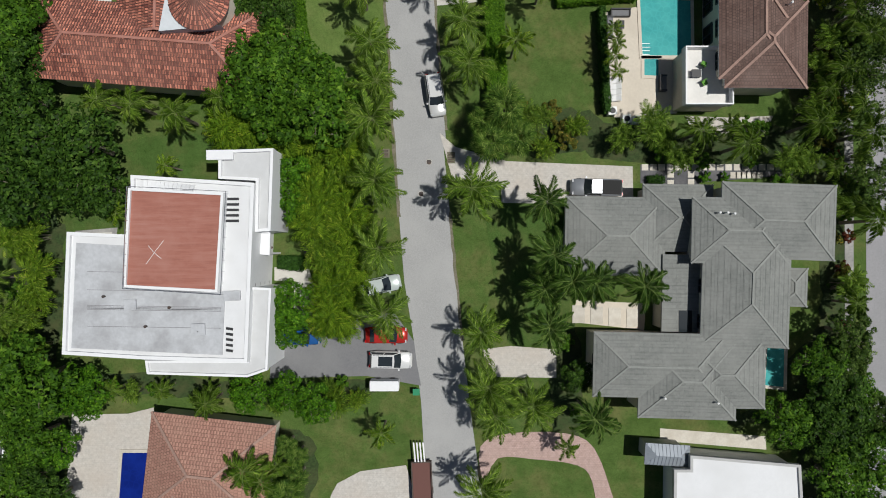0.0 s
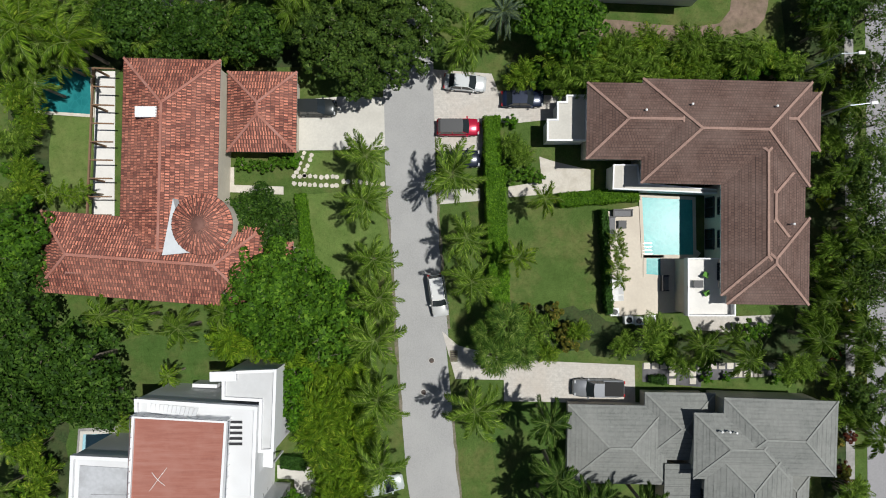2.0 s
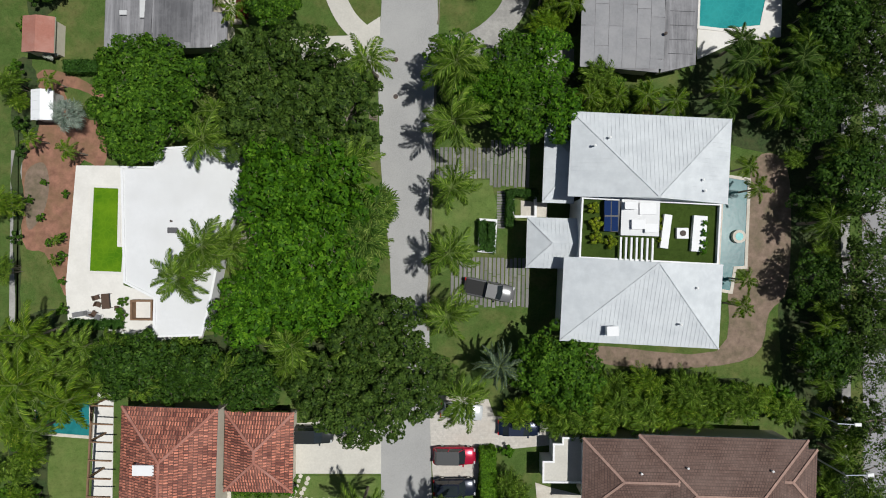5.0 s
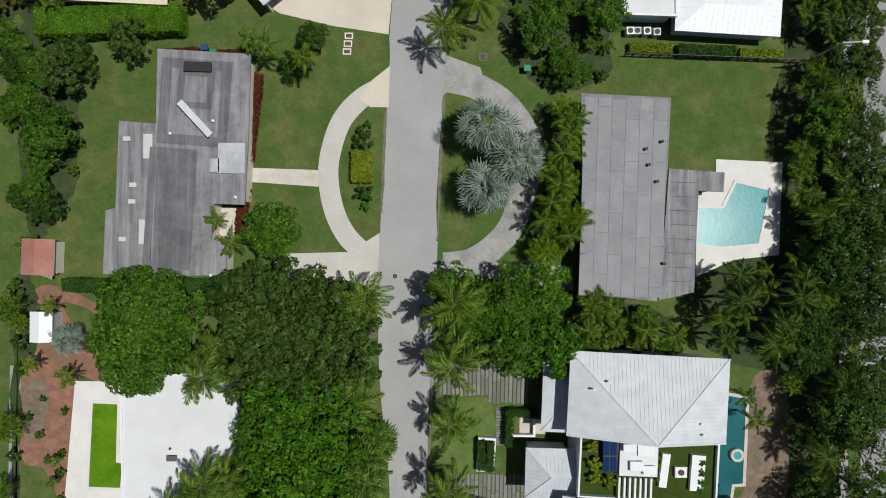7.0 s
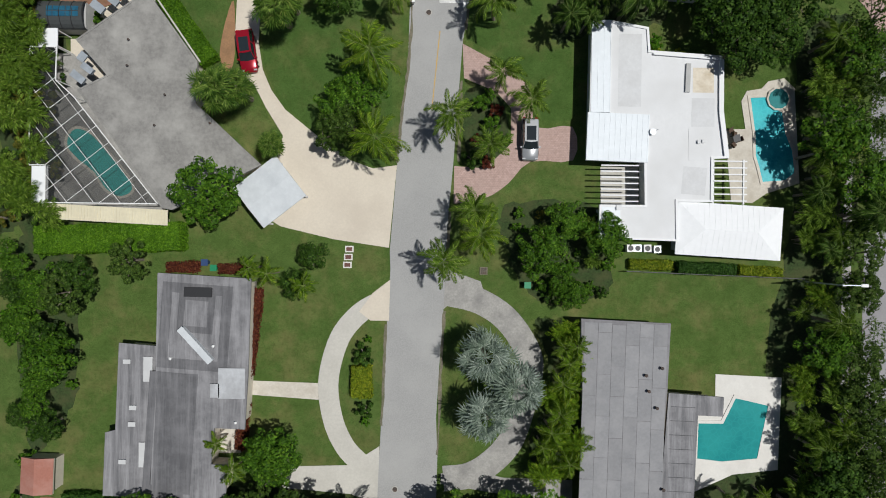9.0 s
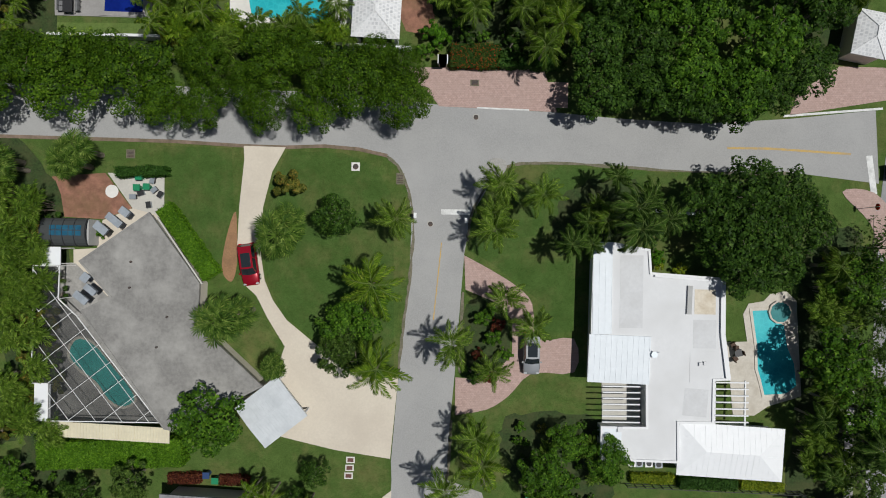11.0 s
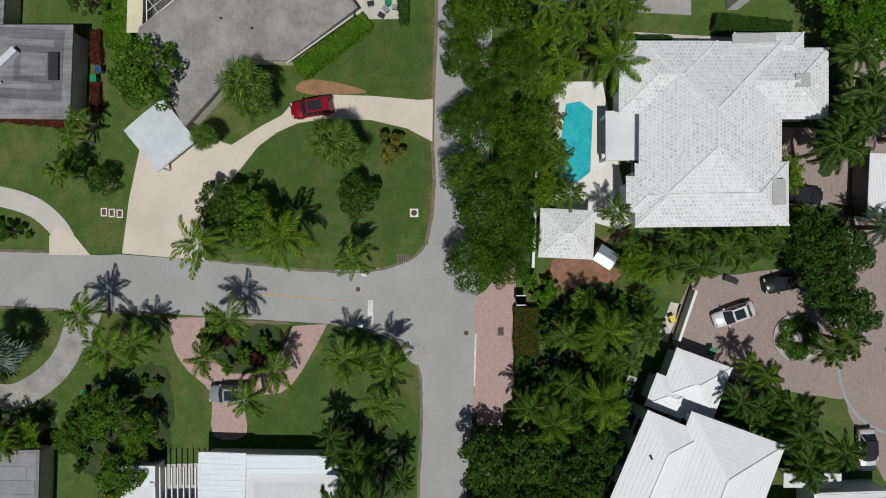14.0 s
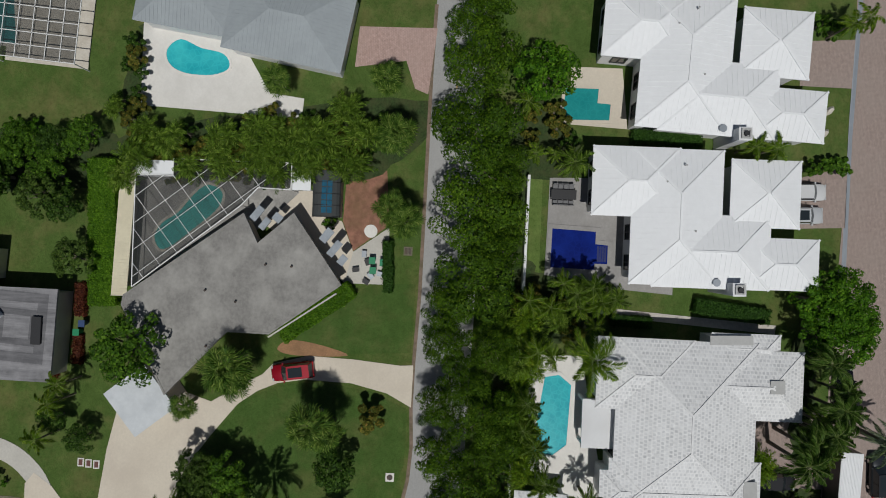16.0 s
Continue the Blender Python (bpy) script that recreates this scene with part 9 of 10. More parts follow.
grey_cloth = surface("grey_cloth", (0.16, 0.16, 0.165), None, 0.9, 1, 8, 0.15, 0, 0.1)
white_cloth = surface("white_cloth", (0.66, 0.66, 0.65), None, 0.9, 1, 8, 0.05, 0, 0.1)
green_cloth = surface("green_cloth", (0.1, 0.25, 0.04), None, 0.9, 1, 8, 0.1, 0, 0.1)
brown_wicker = surface("brown_wicker", (0.08, 0.05, 0.035), None, 0.8, 1, 18, 0.3, 0, 0.3)

# by the brown tiled house
for x, y in ((18.9, 18.9), (18.9, 18.2), (18.9, 17.6), (18.9, 16.9)):
    lounger(x, y, 2, white_cloth, "white cushioned sun lounger on the pool terrace")
sofa(*(24.5, 18.6), 90, 1.8, grey_cloth, "dark outdoor sofa on the pool terrace")
table(*(19.7, 25.2), 0.9, 0.9, 0.4, 0, frame_dark, "low dark square table in the seating corner")
sofa(*(18.5, 24.9), 90, 2.4, grey_cloth, "grey outdoor sofa in the seating corner")
sofa(*(19.7, 26.5), 0, 2.2, grey_cloth, "grey outdoor sofa in the seating corner")
for (x, y), a in zip(((27.6, 19.7), (27.7, 17.7)), (60, -60)):
    chair(x, y, a, green_cloth, "green cushioned balcony chair", 3.35)
table(*(26.8, 18.7), 1.0, 0.8, 0.5, 0, frame_dark, "dark low table on the balcony", "balcony_table", 3.35)
for x, y in ((20.3, 14.5), (21.4, 14.4), (22.8, 14.6), (18.7, 15.4)):
    u = thing("air_conditioner", "grey outdoor air conditioner beside the pool terrace", "air conditioner")
    roof_unit(u, x, y, 0.0, 0.9, 0.8, 0.9, 4, frame_white, "case")
    bm = bmesh.new()
    drum(bm, x, y, 0.96, 1.0, 0.33, n=12)
    part("fan_grille", bm, frame_dark, u)
plant("smallpalm", [(18.2, 23.7), (18.5, 22.3), (18.1, 20.6), (18.7, 19.1)], 0.8)
plant("smallpalm", [(10.2, 27.7), (7.4, 21.6)], 1.2)
plant("arecagreen", [(7.0, 33.7), (8.2, 32.5)], 0.75)
plant("shrub", [(7.1, 31.9), (9.0, 31.0), (9.9, 30.4), (7.1, 30.7)], 0.8)
plant("shrubbright", [(7.1, 36.8)], 0.7)
for x, y in ((26.6, 44.1), (28.2, 43.2), (29.6, 43.9), (31.0, 42.7), (32.4, 43.4), (33.8, 42.3), (35.2, 42.8), (36.6, 42.0), (38.2, 42.5), (27.2, 42.6), (30.0, 42.3), (37.3, 43.2)):
    plant("shrubbright", [(x, y)], 1.15, group="bright shrubs behind the brown house")

# flagstones in front of the red house
rng = random.Random(5)
st = tagged(new("path_flagstones"), "irregular pale flagstones set in grass", "path", kind="structure")
for (a, b), n, wd in ((((-17.7, 30.3), (-12.2, 30.1)), 9, 2), (((-12.2, 30.1), (-7.0, 29.8)), 8, 1), (((-15.8, 33.5), (-16.8, 30.6)), 5, 2)):
    a, b = Vector(a), Vector(b)
    e = (b - a) / n
    sd = Vector((-e.y, e.x)).normalized()
    for i in range(n):
        for j in range(wd):
            c = a + e * (i + 0.5) + sd * (j - (wd - 1) / 2) * 0.95 + Vector((rng.uniform(-0.08, 0.08), rng.uniform(-0.08, 0.08)))
            k = rng.randint(5, 7)
            r = min(e.length, 0.95) * 0.46
            pts = [(c.x + r * rng.uniform(0.8, 1.15) * math.cos(q * math.tau / k + 0.3), c.y + r * rng.uniform(0.8, 1.15) * math.sin(q * math.tau / k + 0.3)) for q in range(k)]
            bm = bmesh.new()
            slab(bm, pts, -0.05, 0.05)
            part("flagstone", bm, stone_pale, st)
paving("path_entrance_red", [(-25.3, 31.7), (-24.2, 31.7), (-24.2, 29.7), (-18.6, 29.5), (-18.6, 28.6), (-25.3, 28.9)], stone_pale, "pale stone entrance path of the red house", "path", 0.06)
plant("shrub", [(-23.1, 32.0), (-21.8, 31.8), (-20.6, 31.7), (-19.6, 32.0), (-18.4, 32.2)], 0.7)
plant("shrubbright", [(-17.1, 32.4)], 0.9)
hedge((-16.6, 28.6), (-15.5, 20.3), 1.2, 0.7, leaf_hedge, "low bright hedge beside the front lawn")
plant("shrub", [(-45.6, 42.7), (-46.0, 31.2), (-46.3, 29.3)], 0.9)
thicket([(-49.3, 43.8), (-45.6, 43.5), (-45.3, 26.7), (-49.0, 26.6)], ["arecagreen", "shrub", "areca"], 2.2, 0.9, seed=41)
thicket([(-36.8, 49.6), (-25.2, 48.4), (-23.2, 45.2), (-24.4, 43.7), (-36.3, 44.4)], ["arecagreen", "thickpalm"], 2.2, 0.75, seed=42)
plant("smallpalm", [(-43.1, 28.3), (-41.5, 28.6), (-40.3, 28.1), (-39.1, 28.6)], 0.9)

# west terrace and pool of the white modern house
paving("terrace_west", [(-41.9, 2.0), (-37.1, 2.4), (-38.1, -4.1), (-42.4, -4.6)], concrete_old, "grey stone terrace west of the white house", "terrace", 0.06)
pool([(-41.3, 1.4), (-38.1, 1.5), (-38.7, -4.2), (-41.7, -4.5)], water("pool_pale", (0.2, 0.38, 0.45), (0.3, 0.5, 0.56)), "pale blue pool beside the white house", concrete_pale)
plant("smallpalm", [(-29.8, 8.9), (-35.0, 3.8)], 1.0)
hw = thing("garden_steps", "white rendered garden walls and steps behind the white house", "steps")
for q, hgt in ((((-32.5, 6.3), (-28.9, 6.3), (-28.9, 5.8)), 2.6), (((-28.1, 7.6), (-25.4, 7.5), (-25.5, 7.1)), 2.0), (((-33.1, 5.8), (-26.7, 5.7), (-26.8, 5.2)), 4.4)):
    bm = bmesh.new()
    slab(bm, Wing(*q).outline(), 0, hgt)
    part("wall", bm, white_paint, hw)
pl = thing("tree_planter", "dark planter with a young tree beside the path", "planter")
bm = bmesh.new()
x, y = (-15.4, 0.0)
drum(bm, x, y, 0, 0.6, 0.5, 0.6, n=12)
part("pot", bm, frame_dark, pl)
paving("path_white_house", [(-19.3, -2.1), (-15.4, -2.3), (-14.5, -5.2), (-14.5, -7.4), (-17.1, -7.4), (-17.4, -3.7), (-19.3, -3.6)], concrete_pale, "pale slab path to the white house door", "path", 0.06)
hedge((-18.7, -1.5), (-15.9, -1.7), 1.5, 0.8, leaf_hedge_dark, "low green hedge beside the door")
plant("shrubred", [(-20.2, -1.3), (-19.9, 0.0)], 0.6)

# patio of the white flat roofed house
table(*(-38.3, 53.1), 0.9, 1.7, 0.75, 5, brown_wicker, "dark wicker table on the pale terrace")
for (x, y), a in zip(((-39.5, 53.5), (-39.3, 52.7), (-37.2, 52.3), (-39.8, 51.7)), (20, -20, 180, 60)):
    chair(x, y, a, brown_wicker, "dark wicker chair on the pale terrace")
lounger(*(-41.4, 51.6), 10, grey_cloth, "grey sun lounger on the pale terrace")
lounger(*(-39.8, 51.4), -15, grey_cloth, "grey sun lounger on the pale terrace")
hedge((-42.6, 50.4), (-36.5, 50.5), 1.0, 0.6, leaf_hedge_dark, "low hedge at the terrace edge")
plant("shrub", [(-43.2, 52.1), (-36.4, 53.1), (-36.5, 51.8)], 0.6)
st = thing("sunken_court", "small walled timber court beside the white house", "court")
w = Wing((-35.4, 53.3), (-32.9, 53.3), (-33.1, 51.0))
bm = bmesh.new()
rim(bm, w.outline(), 0.2, 0, 1.0)
part("wall", bm, timber, st)
plant("shrub", [(-47.2, 64.5), (-44.0, 60.0), (-45.9, 62.5), (-43.4, 58.3)], 0.45)
plant("smallpalm", [(-40.9, 69.7), (-43.3, 77.4), (-45.3, 71.0)], 0.8)
plant("royal", [(-27.2, 56.6), (-25.5, 58.7), (-23.1, 60.2)], 0.8)
thicket([(-47.9, 51.0), (-36.6, 51.3), (-36.9, 42.9), (-48.5, 41.0)], ["thickpalm", "royal", "coco"], 2.8, 0.95, seed=43)
thicket([(-49.3, 79.0), (-46.5, 78.2), (-46.7, 72.3), (-48.2, 69.0), (-48.6, 51.3), (-49.1, 51.2)], ["arecagreen", "shrubdark", "areca"], 2.4, 0.8, seed=44)
plant("shrub", [(-43.4, 60.3), (-45.0, 59.6), (-43.7, 57.6), (-43.4, 55.3), (-45.6, 66.5), (-43.1, 65.2)], 0.4)
plant("smallpalm", [(-43.1, 60.0), (-43.4, 57.7), (-47.3, 64.1)], 0.5)

# ranch house garden
plant("smallpalm", [(-24.9, 86.9)], 0.9)
plant("smallpalm", [(-22.7, 84.5), (-21.3, 106.0)], 1.0)
plant("shrubdark", [(-46.0, 87.3), (-45.2, 93.2)], 1.1)
plant("broad", [(-42.9, 96.1)], 0.95)
plant("shrub", [(-46.9, 84.0), (-46.3, 81.7), (-48.5, 79.3)], 0.9)
hedge((-43.1, 79.5), (-26.0, 79.6), 1.4, 1.2, leaf_hedge_dark, "green hedge behind the ranch house")
paving("path_porch", Wing((-26.4, 88.4), (-23.4, 88.4), (-23.7, 84.7)).outline(), stone_pale, "pale stone porch", "path", 0.06)
for x, y in ((-27.4, 106.4), (-26.4, 105.8)):
    bin_at(x, y, plastic_green if x > -27 else paint("bin_blue", (0.02, 0.05, 0.14), 0.5, 0), "wheelie bin behind the ranch house")
plant("shrubbright", [(-9.0, 98.0), (-9.2, 88.6)], 0.45)

# service yard and court by the concrete roofed house
for k, (x, y) in enumerate(((-36.4, 137.7), (-35.5, 138.1), (-34.0, 138.5), (-33.3, 138.0), (-34.2, 139.6), (-34.6, 136.8))):
    b = thing("storage_box", "grey plastic box in the service yard", "box", at=(x, y, 0.06), turn=20 * k)
    bm = bmesh.new()
    block(bm, -0.35, -0.25, 0, 0.35, 0.25, 0.4)
    part("body", bm, (frame_dark, metal_grey)[k % 2], b)
    bm = bmesh.new()
    block(bm, -0.37, -0.27, 0.4, 0.37, 0.27, 0.45)
    part("lid", bm, (metal_grey, frame_dark)[k % 2], b)
r = thing("round_paving", "pale round paved disc in the earth yard", "paving")
bm = bmesh.new()
x, y = (-39.0, 138.3)
drum(bm, x, y, -0.05, 0.05, 0.75, n=18)
part("disc", bm, deck_white, r)
hedge((-37.9, 140.4), (-32.3, 140.6), 1.0, 1.4, leaf_hedge_dark, "dark clipped hedge beside the service yard")
paving("court_rear", [(-43.2, 126.2), (-43.3, 131.6), (-40.6, 131.8), (-40.0, 135.0), (-36.6, 136.4), (-33.0, 135.6), (-40.4, 124.6)], concrete_cream, "cream paved rear court", "terrace", 0.058)
for (x, y), w, d, hh in zip(((-40.4, 126.4), (-39.3, 127.3), (-40.0, 128.6), (-38.3, 134.0), (-36.9, 134.9), (-35.7, 135.8)), (1.6, 1.3, 0.8, 1.5, 1.8, 1.0), (0.7, 0.6, 0.9, 0.8, 0.7, 0.7), (0.3, 0.45, 0.2, 0.35, 0.3, 0.45)):
    roof_unit(bpy.data.objects["concrete_roof_house"], x, y, 3.0, w, d, hh, -38, duct_grey, "roof_duct", "grey sheet metal rooftop duct")
plant("shrub", [(-39.7, 133.7), (-28.2, 123.3)], 0.6)

# fence and planting between the two east gardens
f = thing("garden_fence", "dark metal garden fence between two lawns", "fence")
(x, y), (x2, y2) = ((19.9, 106.0), (39.7, 105.4))
for k in range(21):
    bm = bmesh.new()
    px, py = x + (x2 - x) * k / 20, y + (y2 - y) * k / 20
    bar(bm, (px, py, 0), (px, py, 1.3), 0.08)
    part("post", bm, frame_dark, f)
for z in (0.2, 0.75, 1.25):
    bm = bmesh.new()
    bar(bm, (x, y, z), (x2, y2, z), 0.06)
    part("rail", bm, frame_dark, f)
hedge((25.8, 106.5), (32.2, 106.3), 1.2, 1.0, leaf_hedge_dark, "dark hedge along the white house")
hedge((20.4, 106.8), (25.2, 106.7), 1.0, 0.7, leaf_yellow, "yellow green hedge along the white house")
hedge((32.8, 106.3), (37.6, 106.0), 1.0, 0.7, leaf_yellow, "yellow green hedge along the white house")
for (x, y), a in zip(((32.1, 121.6), (32.0, 120.4), (32.6, 121.0), (31.7, 122.0)), (0, 40, 200, 300)):
    chair(x, y, a, brown_wicker, "dark patio chair beside the blue pool")
table(*(32.2, 121.1), 0.8, 0.8, 0.72, 10, frame_dark, "dark patio table beside the blue pool")
plant("shrubyellow", [(23.1, 131.0), (25.5, 130.3)], 0.8)
plant("shrubbright", [(23.0, 131.6), (22.7, 132.1)], 0.7)
wl = thing("garden_wall", "low white wall under the palms", "wall")
bm = bmesh.new()
slab(bm, band([(20.3, 137.1), (27.4, 136.6)], 0.25), 0, 1.2)
part("wall", bm, white_paint, wl)

# terrace of the white shingled house and the court beyond
wl = thing("garden_wall", "long low white boundary wall behind the street trees", "wall")
bm = bmesh.new()
slab(bm, band([(-45.9, 155.8), (-35.5, 155.7), (-19.0, 155.3), (-5.0, 154.7)], 0.3), 0, 1.3)
part("wall", bm, white_paint, wl)
for x, y in ((-1.5, 153.3), (4.7, 153.0)), ((-1.4, 153.3), (4.4, 152.9)):
    for px, py in ((x, y),) if isinstance(x, float) else (x, y):
        c = thing("gate_pillar", "square white gate pillar with a flat cap", "pillar", at=(px, py, 0))
        bm = bmesh.new()
        block(bm, -0.4, -0.4, 0, 0.4, 0.4, 1.7)
        part("shaft", bm, stone_pale, c)
        bm = bmesh.new()
        block(bm, -0.52, -0.52, 1.7, 0.52, 0.52, 1.85)
        part("cap", bm, white_paint, c)
        break
hedge((-0.6, 154.0), (5.0, 154.0), 2.6, 1.1, leaf_flower, "flowering red and green hedge along the pink verge", "flower_hedge")
hedge((5.0, 153.6), (12.0, 153.4), 1.6, 1.2, leaf_hedge_dark, "dark green hedge behind the pink verge")
for k in range(4):
    x, y = (-43.9, 159.8)
    chair(x + 0.9, y - 0.9 + 0.6 * k, 180, grey_cloth, "grey dining chair on the stone terrace")
    chair(x - 0.9, y - 0.9 + 0.6 * k, 0, grey_cloth, "grey dining chair on the stone terrace")
table(*(-43.9, 159.8), 1.1, 2.8, 0.75, 0, frame_dark, "long dark dining table on the stone terrace")
paving("lawn_navy", [(-46.0, 156.0), (-46.0, 157.5), (-34.3, 157.5), (-34.2, 156.3)], grass_light, "narrow lawn strip beside the terrace", "lawn", 0.018)
paving("path_between", [(-31.3, 166.0), (-30.1, 184.4), (-29.1, 184.3), (-30.4, 165.8)], paver_beige, "narrow paved path between two white houses", "path", 0.05)
hedge((-30.1, 165.7), (-29.9, 170.1), 1.2, 1.0, leaf_hedge_dark, "clipped hedge beside the white shingled house")
hedge((-32.1, 174.9), (-31.1, 183.1), 1.6, 1.2, leaf_hedge_dark, "dark hedge between the white houses")
hedge((-50.6, 167.2), (-50.4, 174.8), 1.6, 1.2, leaf_hedge_dark, "green hedge between the white houses")
plant("smallpalm", [(-49.4, 179.0), (-49.2, 181.2)], 1.0)
plant("shrub", [(-47.8, 187.3), (-48.2, 188.9), (-48.1, 190.1), (-63.7, 187.5), (-63.2, 189.1)], 1.0)
plant("smallpalm", [(-63.4, 190.3), (-62.6, 188.7)], 1.0)
isl = thing("round_hedge_island", "round clipped hedge island in the entrance court", "hedge")
x, y = (3.0, 184.4)
v, fcs = leaf_cloud([(x + 1.6 * math.cos(k), y + 1.6 * math.sin(k), 0.4) for k in range(7)], [1.0] * 7, 3000, 0.12, 77)
under("leaves", mesh_of("leaves", v, fcs, leaf_mid), isl)
bm = bmesh.new()
drum(bm, x, y, 0, 0.2, 2.7, n=28)
part("kerb", bm, kerb, isl)
plant("thickpalm", [(2.6, 186.6), (3.6, 185.2)], 0.95)
paving("trim_drain", band(smooth_line([(-1.9, 190.1), (3.4, 189.2), (6.7, 189.1), (10.2, 190.0), (12.8, 192.3), (14.3, 195.7)], 5), 0.35), metal_grey, "blue grey drain channel in the paver lane", "drain", 0.055)
paving("trim_drain_lane", band([(-67.4, 192.5), (-51.7, 191.9), (-36.8, 191.8)], 0.4), metal_grey, "grey drain channel along the paver lane", "drain", 0.05)
for (x, y), lab in zip(((0.8, 170.3), (2.1, 169.6)), ("yellow plastic cart by the wall", "grey plastic cart by the wall")):
    b = thing("garden_cart", lab, "cart", at=(x, y, 0), turn=25)
    bm = bmesh.new()
    block(bm, -0.4, -0.3, 0.2, 0.4, 0.3, 0.75)
    part("tub", bm, paint("cart_yellow", (0.6, 0.5, 0.03), 0.5, 0) if "yellow" in lab else metal_grey, b)
    for s in (-0.3, 0.3):
        bm = bmesh.new()
        drum(bm, 0, 0, -0.05, 0.05, 0.18, n=10)
        bmesh.ops.transform(bm, matrix=pose(0.2, s, 0.18, 90, 0, 0), verts=bm.verts[:])
        part("wheel", bm, rubber, b)
wl = thing("garden_wall", "white wall beside the entrance court", "wall")
bm = bmesh.new()
slab(bm, band([(-2.4, 172.6), (3.2, 170.7)], 0.3), 0, 1.5)
part("wall", bm, white_paint, wl)
t = thing("cargo_trailer", "tall dark cargo trailer with a white corrugated roof", "trailer")
w = Wing((-17.1, 190.3), (-17.0, 192.6), (-10.2, 192.5))
bm = bmesh.new()
slab(bm, w.outline(), 0.55, 3.1)
part("box", bm, paint("trailer_dark", (0.02, 0.022, 0.026), 0.45, 0.0), t)
bm = bmesh.new()
slab(bm, w.outline(0.03), 3.1, 3.14)
part("roof", bm, metal_white, t, "white corrugated roof sheet")
for k in range(15):
    p, q = w.at(-0.95 + k * 1.9 / 14, -1, 3.16), w.at(-0.95 + k * 1.9 / 14, 1, 3.16)
    bm = bmesh.new()
    bar(bm, p, q, 0.14, 0.05)
    part("roof_rib", bm, metal_white, t)
for k, (x0, x1, z0, z1) in enumerate(((-15.6, -12.0, 1.9, 2.2), (-15.2, -13.4, 1.4, 1.6), (-13.0, -11.6, 1.4, 1.6))):
    bm = bmesh.new()
    block(bm, x0, 190.25, z0, x1, 190.33, z1)
    part("lettering_bar", bm, metal_grey, t, "pale grey bar of lettering")
for x in (-14.4, -13.4):
    for y in (190.55, 192.3):
        bm = bmesh.new()
        drum(bm, 0, 0, -0.11, 0.11, 0.38, n=12)
        bmesh.ops.transform(bm, matrix=pose(x, y, 0.41, 90, 0, 0), verts=bm.verts[:])
        part("wheel", bm, rubber, t)
bm = bmesh.new()
bar(bm, (-17.0, 191.45, 0.6), (-18.3, 191.45, 0.5), 0.12)
bar(bm, (-18.2, 191.45, 0.04), (-18.2, 191.45, 0.55), 0.1)
part("hitch", bm, iron, t)
sh = thing("garden_shed", "small grey metal roofed shed under the palms", "shed")
ws = Wing((-7.6, 162.1), (-6.4, 164.0), (-4.6, 163.1))
walls(sh, [ws.outline(-0.15)], 2.0, grey_wall)
hip_roof(sh, [(ws, 2.05, 0.3, (1, 1))], metal_grey, None, (0.3, 0.03, 0.03, True), metal_grey, grey_wall)
paving("lawn_corner_house", [(-1.5, 166.6), (-1.5, 170.4), (3.2, 168.8), (2.9, 166.0)], grass_deep, "small green lawn beside the white corner house", "lawn", 0.016)
paving("path_corner_house", [(-1.0, 170.3), (-0.8, 171.5), (3.5, 169.9), (3.1, 168.8)], stone_pale, "pale stone service path beside the wall", "path", 0.05)
b = thing("metal_bench", "dark slatted bench on the entrance court", "bench", at=(-3.5, 176.9, 0.05), turn=70)
for k in range(4):
    bm = bmesh.new()
    block(bm, -0.8, -0.3 + 0.16 * k, 0.42, 0.8, -0.18 + 0.16 * k, 0.46)
    part("slat", bm, frame_dark, b)
for px in (-0.7, 0.7):
    bm = bmesh.new()
    block(bm, px - 0.04, -0.3, 0, px + 0.04, 0.28, 0.42)
    part("leg", bm, frame_dark, b)
paving("yard_brown", [(-5.7, 157.0), (-9.2, 165.2), (-4.9, 165.9), (-2.4, 162.8), (-2.5, 156.4)], clay, "brown earth yard beside the pavilion", "ground", 0.02)
wd = thing("lane_canopy_house", "small grey shingled roof corner by the avenue", "house")
ws = Wing((42.8, 154.2), (46.6, 153.5), (48.1, 158.3))
walls(wd, [ws.outline(-0.3)], 2.7, cream_wall)
hip_roof(wd, [(ws, 2.8, 0.9)], tile_white, tile_white, None, None, white_paint, 0.16)


# ---- street lamps, signs and mail boxes ----
def street_lamp(x, y, turn, reach, label):
    t = thing("street_lamp", label, "lamp", at=(x, y, 0), turn=turn)
    bm = bmesh.new()
    taper(bm, [(0, 0, 0), (0, 0, 3), (0, 0, 7.5)], 0.12, 0.07, 8)
    part("pole", bm, metal_grey, t)
    bm = bmesh.new()
    bar(bm, (0, 0, 7.4), (reach, 0, 7.7), 0.08)
    part("arm", bm, metal_grey, t)
    bm = bmesh.new()
    block(bm, reach - 0.1, -0.16, 7.62, reach + 0.55, 0.16, 7.78)
    part("lamp_head", bm, frame_white, t)


street_lamp(*(39.6, 42.1), 0, 1.6, "grey street lamp beside the avenue")
street_lamp(*(40.5, 36.9), 5, 2.0, "grey street lamp beside the avenue")
street_lamp(*(39.8, 105.1), 0, 1.8, "grey street lamp beside the avenue")
for x, y in ((-4.3, 136.0), (1.4, 135.5)):
    m = thing("mail_box", "small white box on a post at the kerb", "mail box", at=(x, y, 0))
    bm = bmesh.new()
    bar(bm, (0, 0, 0), (0, 0, 1.0), 0.1)
    part("post", bm, frame_white, m)
    bm = bmesh.new()
    block(bm, -0.16, -0.28, 1.0, 0.16, 0.28, 1.3)
    part("box", bm, frame_white, m)
sg = thing("stop_sign", "red octagonal stop sign on a post by the avenue", "sign", at=(*(46.3, 137.6), 0))
bm = bmesh.new()
bar(bm, (0, 0, 0), (0, 0, 2.6), 0.07)
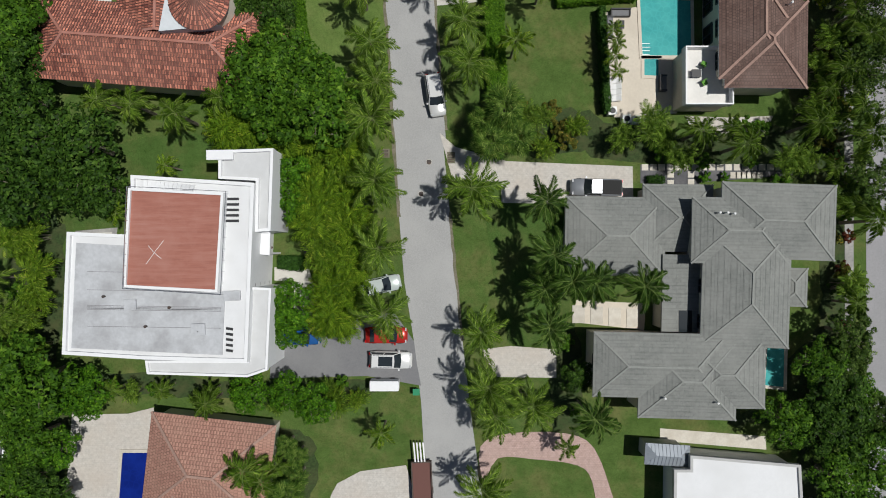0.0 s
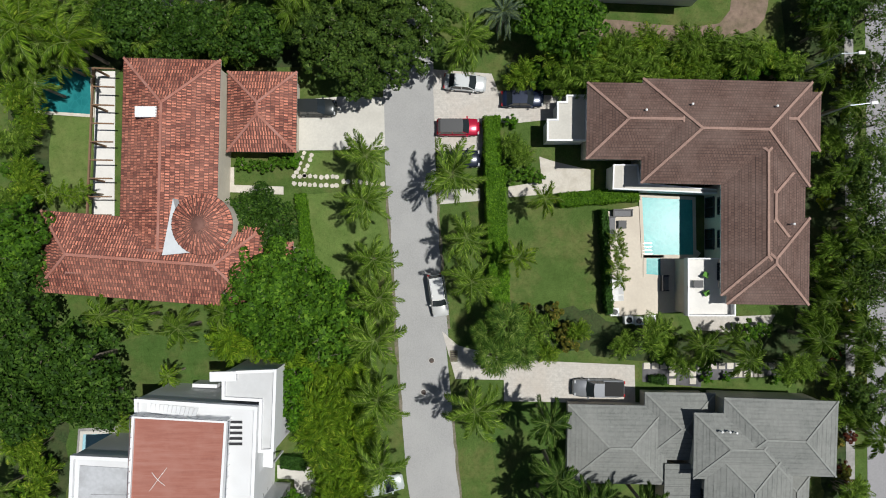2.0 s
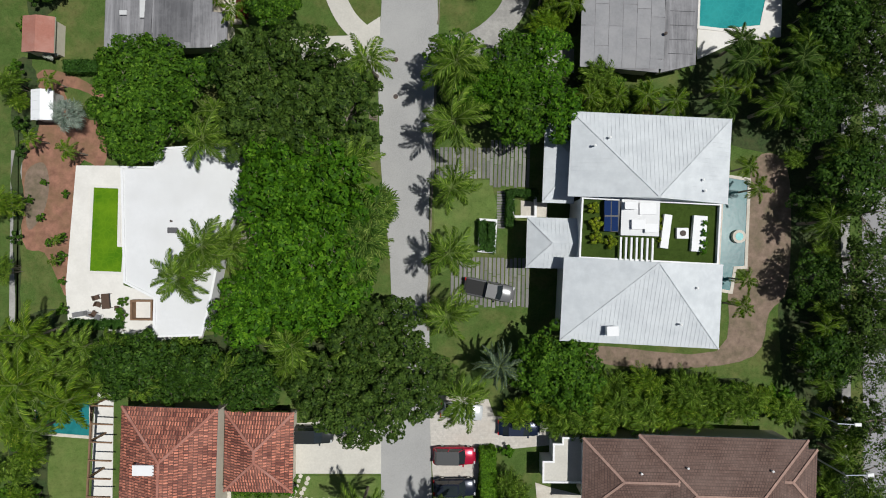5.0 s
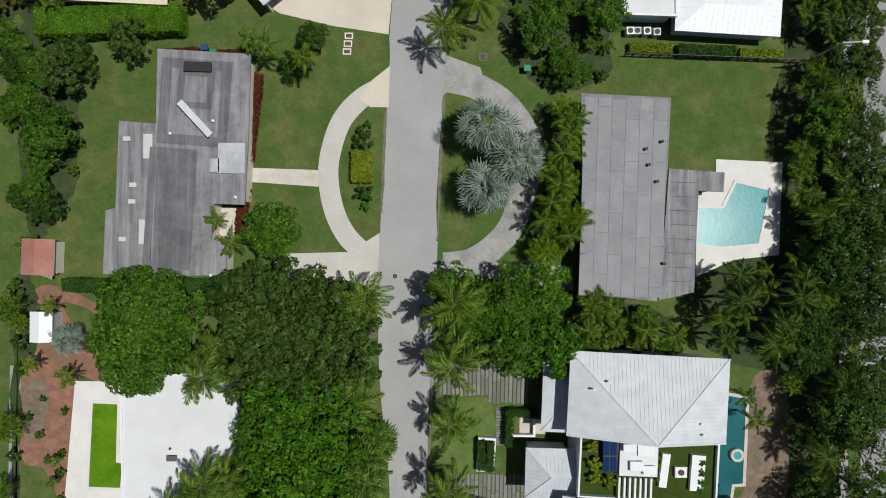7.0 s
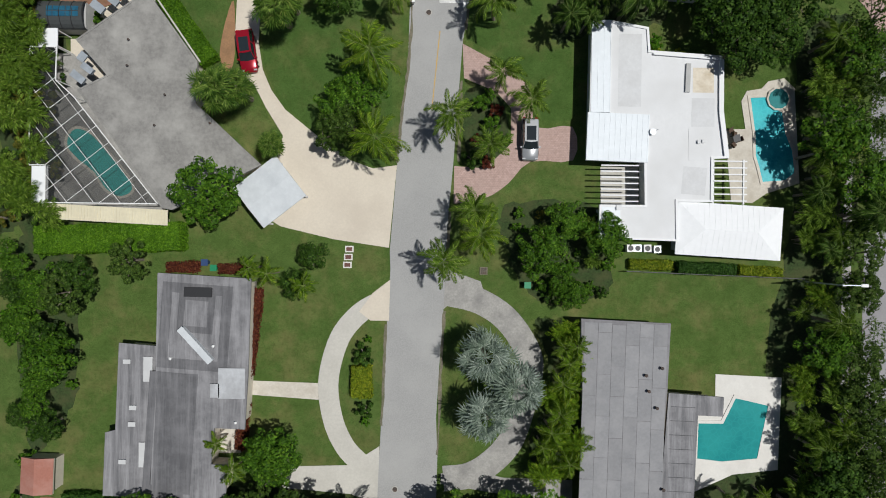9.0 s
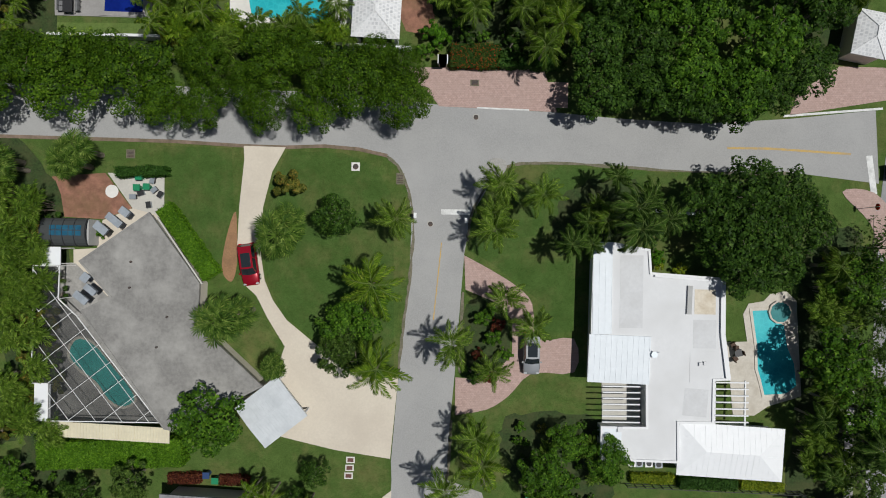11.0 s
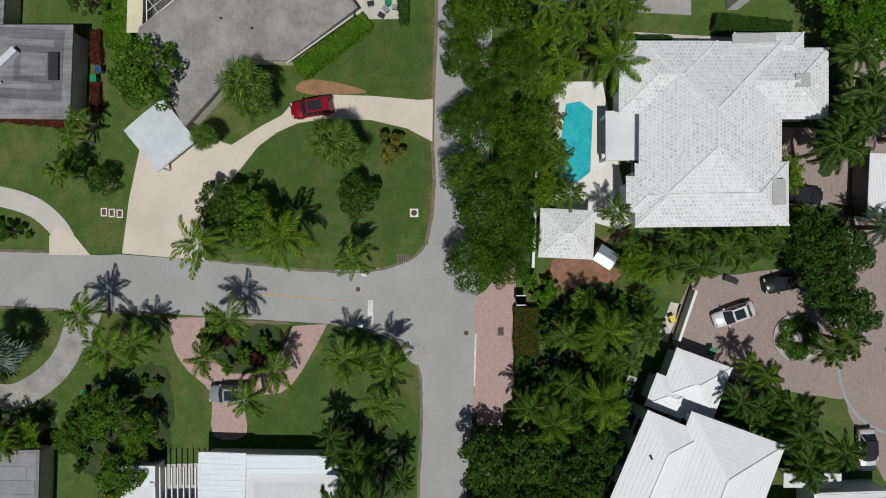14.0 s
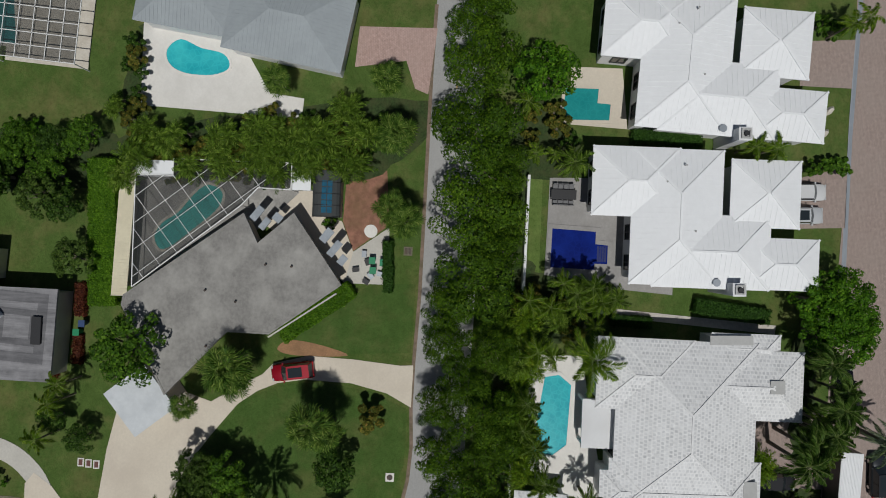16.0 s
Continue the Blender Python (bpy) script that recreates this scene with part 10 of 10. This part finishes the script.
part("post", bm, metal_grey, sg)
bm = bmesh.new()
drum(bm, 0, 0, -0.02, 0.02, 0.38, n=8)
bmesh.ops.transform(bm, matrix=pose(0.06, 0, 2.3, 0, 90, 0), verts=bm.verts[:])
part("plate", bm, red_light, sg)
paving("pavement_corner", smooth_line([(44.0, 139.4), (47.5, 139.4), (50.1, 136.3), (50.3, 132.3), (48.5, 132.3), (47.2, 135.9)], 4, True), paver_pink, "pink curved corner pavement", "pavement", 0.05)
paving("crossing_band", [(49.2, 147.1), (51.0, 147.4), (56.0, 124.5), (51.6, 124.0), (50.4, 131.6), (52.1, 140.7)], paver_court, "brown paver crossing band on the avenue", "road", 0.04)

paving("trim_gutter", band([(-70.2, 192.5), (-53.7, 191.9), (-36.8, 191.7)], 0.45), paint("gutter_grey", (0.27, 0.29, 0.32), 0.9, 0.0), "blue grey concrete gutter along the lane", "gutter", 0.045)
for x, y in ((-54.5, 189.4), (-51.9, 188.9)):
    bm = bmesh.new()
    drum(bm, 0, 0, 0, 0.35, 0.5, 0.25, n=7)
    st = tagged(finish("garden_stone", bm, stone_pale), "pale rough garden stone in the lawn", "stone")
    st.matrix_basis = pose(x, y, 0.0, 0, 0, 40) @ Matrix.Diagonal((0.8, 1.5, 1, 1))

h = bpy.data.objects["white_house"]
rail = [(-31.1, 6.1), (-21.4, 5.6), (-21.9, -4.5), (-31.5, -3.9)]
for a, b in zip(rail, rail[1:] + rail[:1]):
    bm = bmesh.new()
    bar(bm, (*a, 9.2), (*b, 9.2), 0.05, 0.05)
    for k in range(9):
        p = Vector(a).lerp(Vector(b), k / 9)
        bar(bm, (*p, 8.5), (*p, 9.2), 0.04, 0.04)
    part("railing", bm, chrome, h, "thin metal roof railing")
for (a, b) in (((-36.0, -2.3), (-22.5, -7.8)), ((-36.0, -5.7), (-22.5, -6.1))):
    for k in range(4):
        bm = bmesh.new()
        y = a[1] + (b[1] - a[1]) * k / 3
        bar(bm, (a[0], y, 7.5), (b[0], y - 0.2, 7.5), 0.05, 0.012)
        part("membrane_seam", bm, roof_tar, h)
mast = thing("roof_mast", "fallen thin white aerial on the roof deck", "aerial")
x, y = (-28.7, -0.4)
for k, (dx, dy) in enumerate(((0.9, 1.2), (-0.8, -1.1), (0.7, -0.6), (-0.6, 0.7))):
    bm = bmesh.new()
    bar(bm, (x, y, 8.58), (x + dx, y + dy, 8.55), 0.04, 0.03)
    part("arm", bm, frame_white, mast)

# plants kept only as patterns are removed
for group in PLANTS.values():
    for ob in group:
        if ob.name not in USED:
            for o in (*ob.children_recursive, ob):
                bpy.data.objects.remove(o)
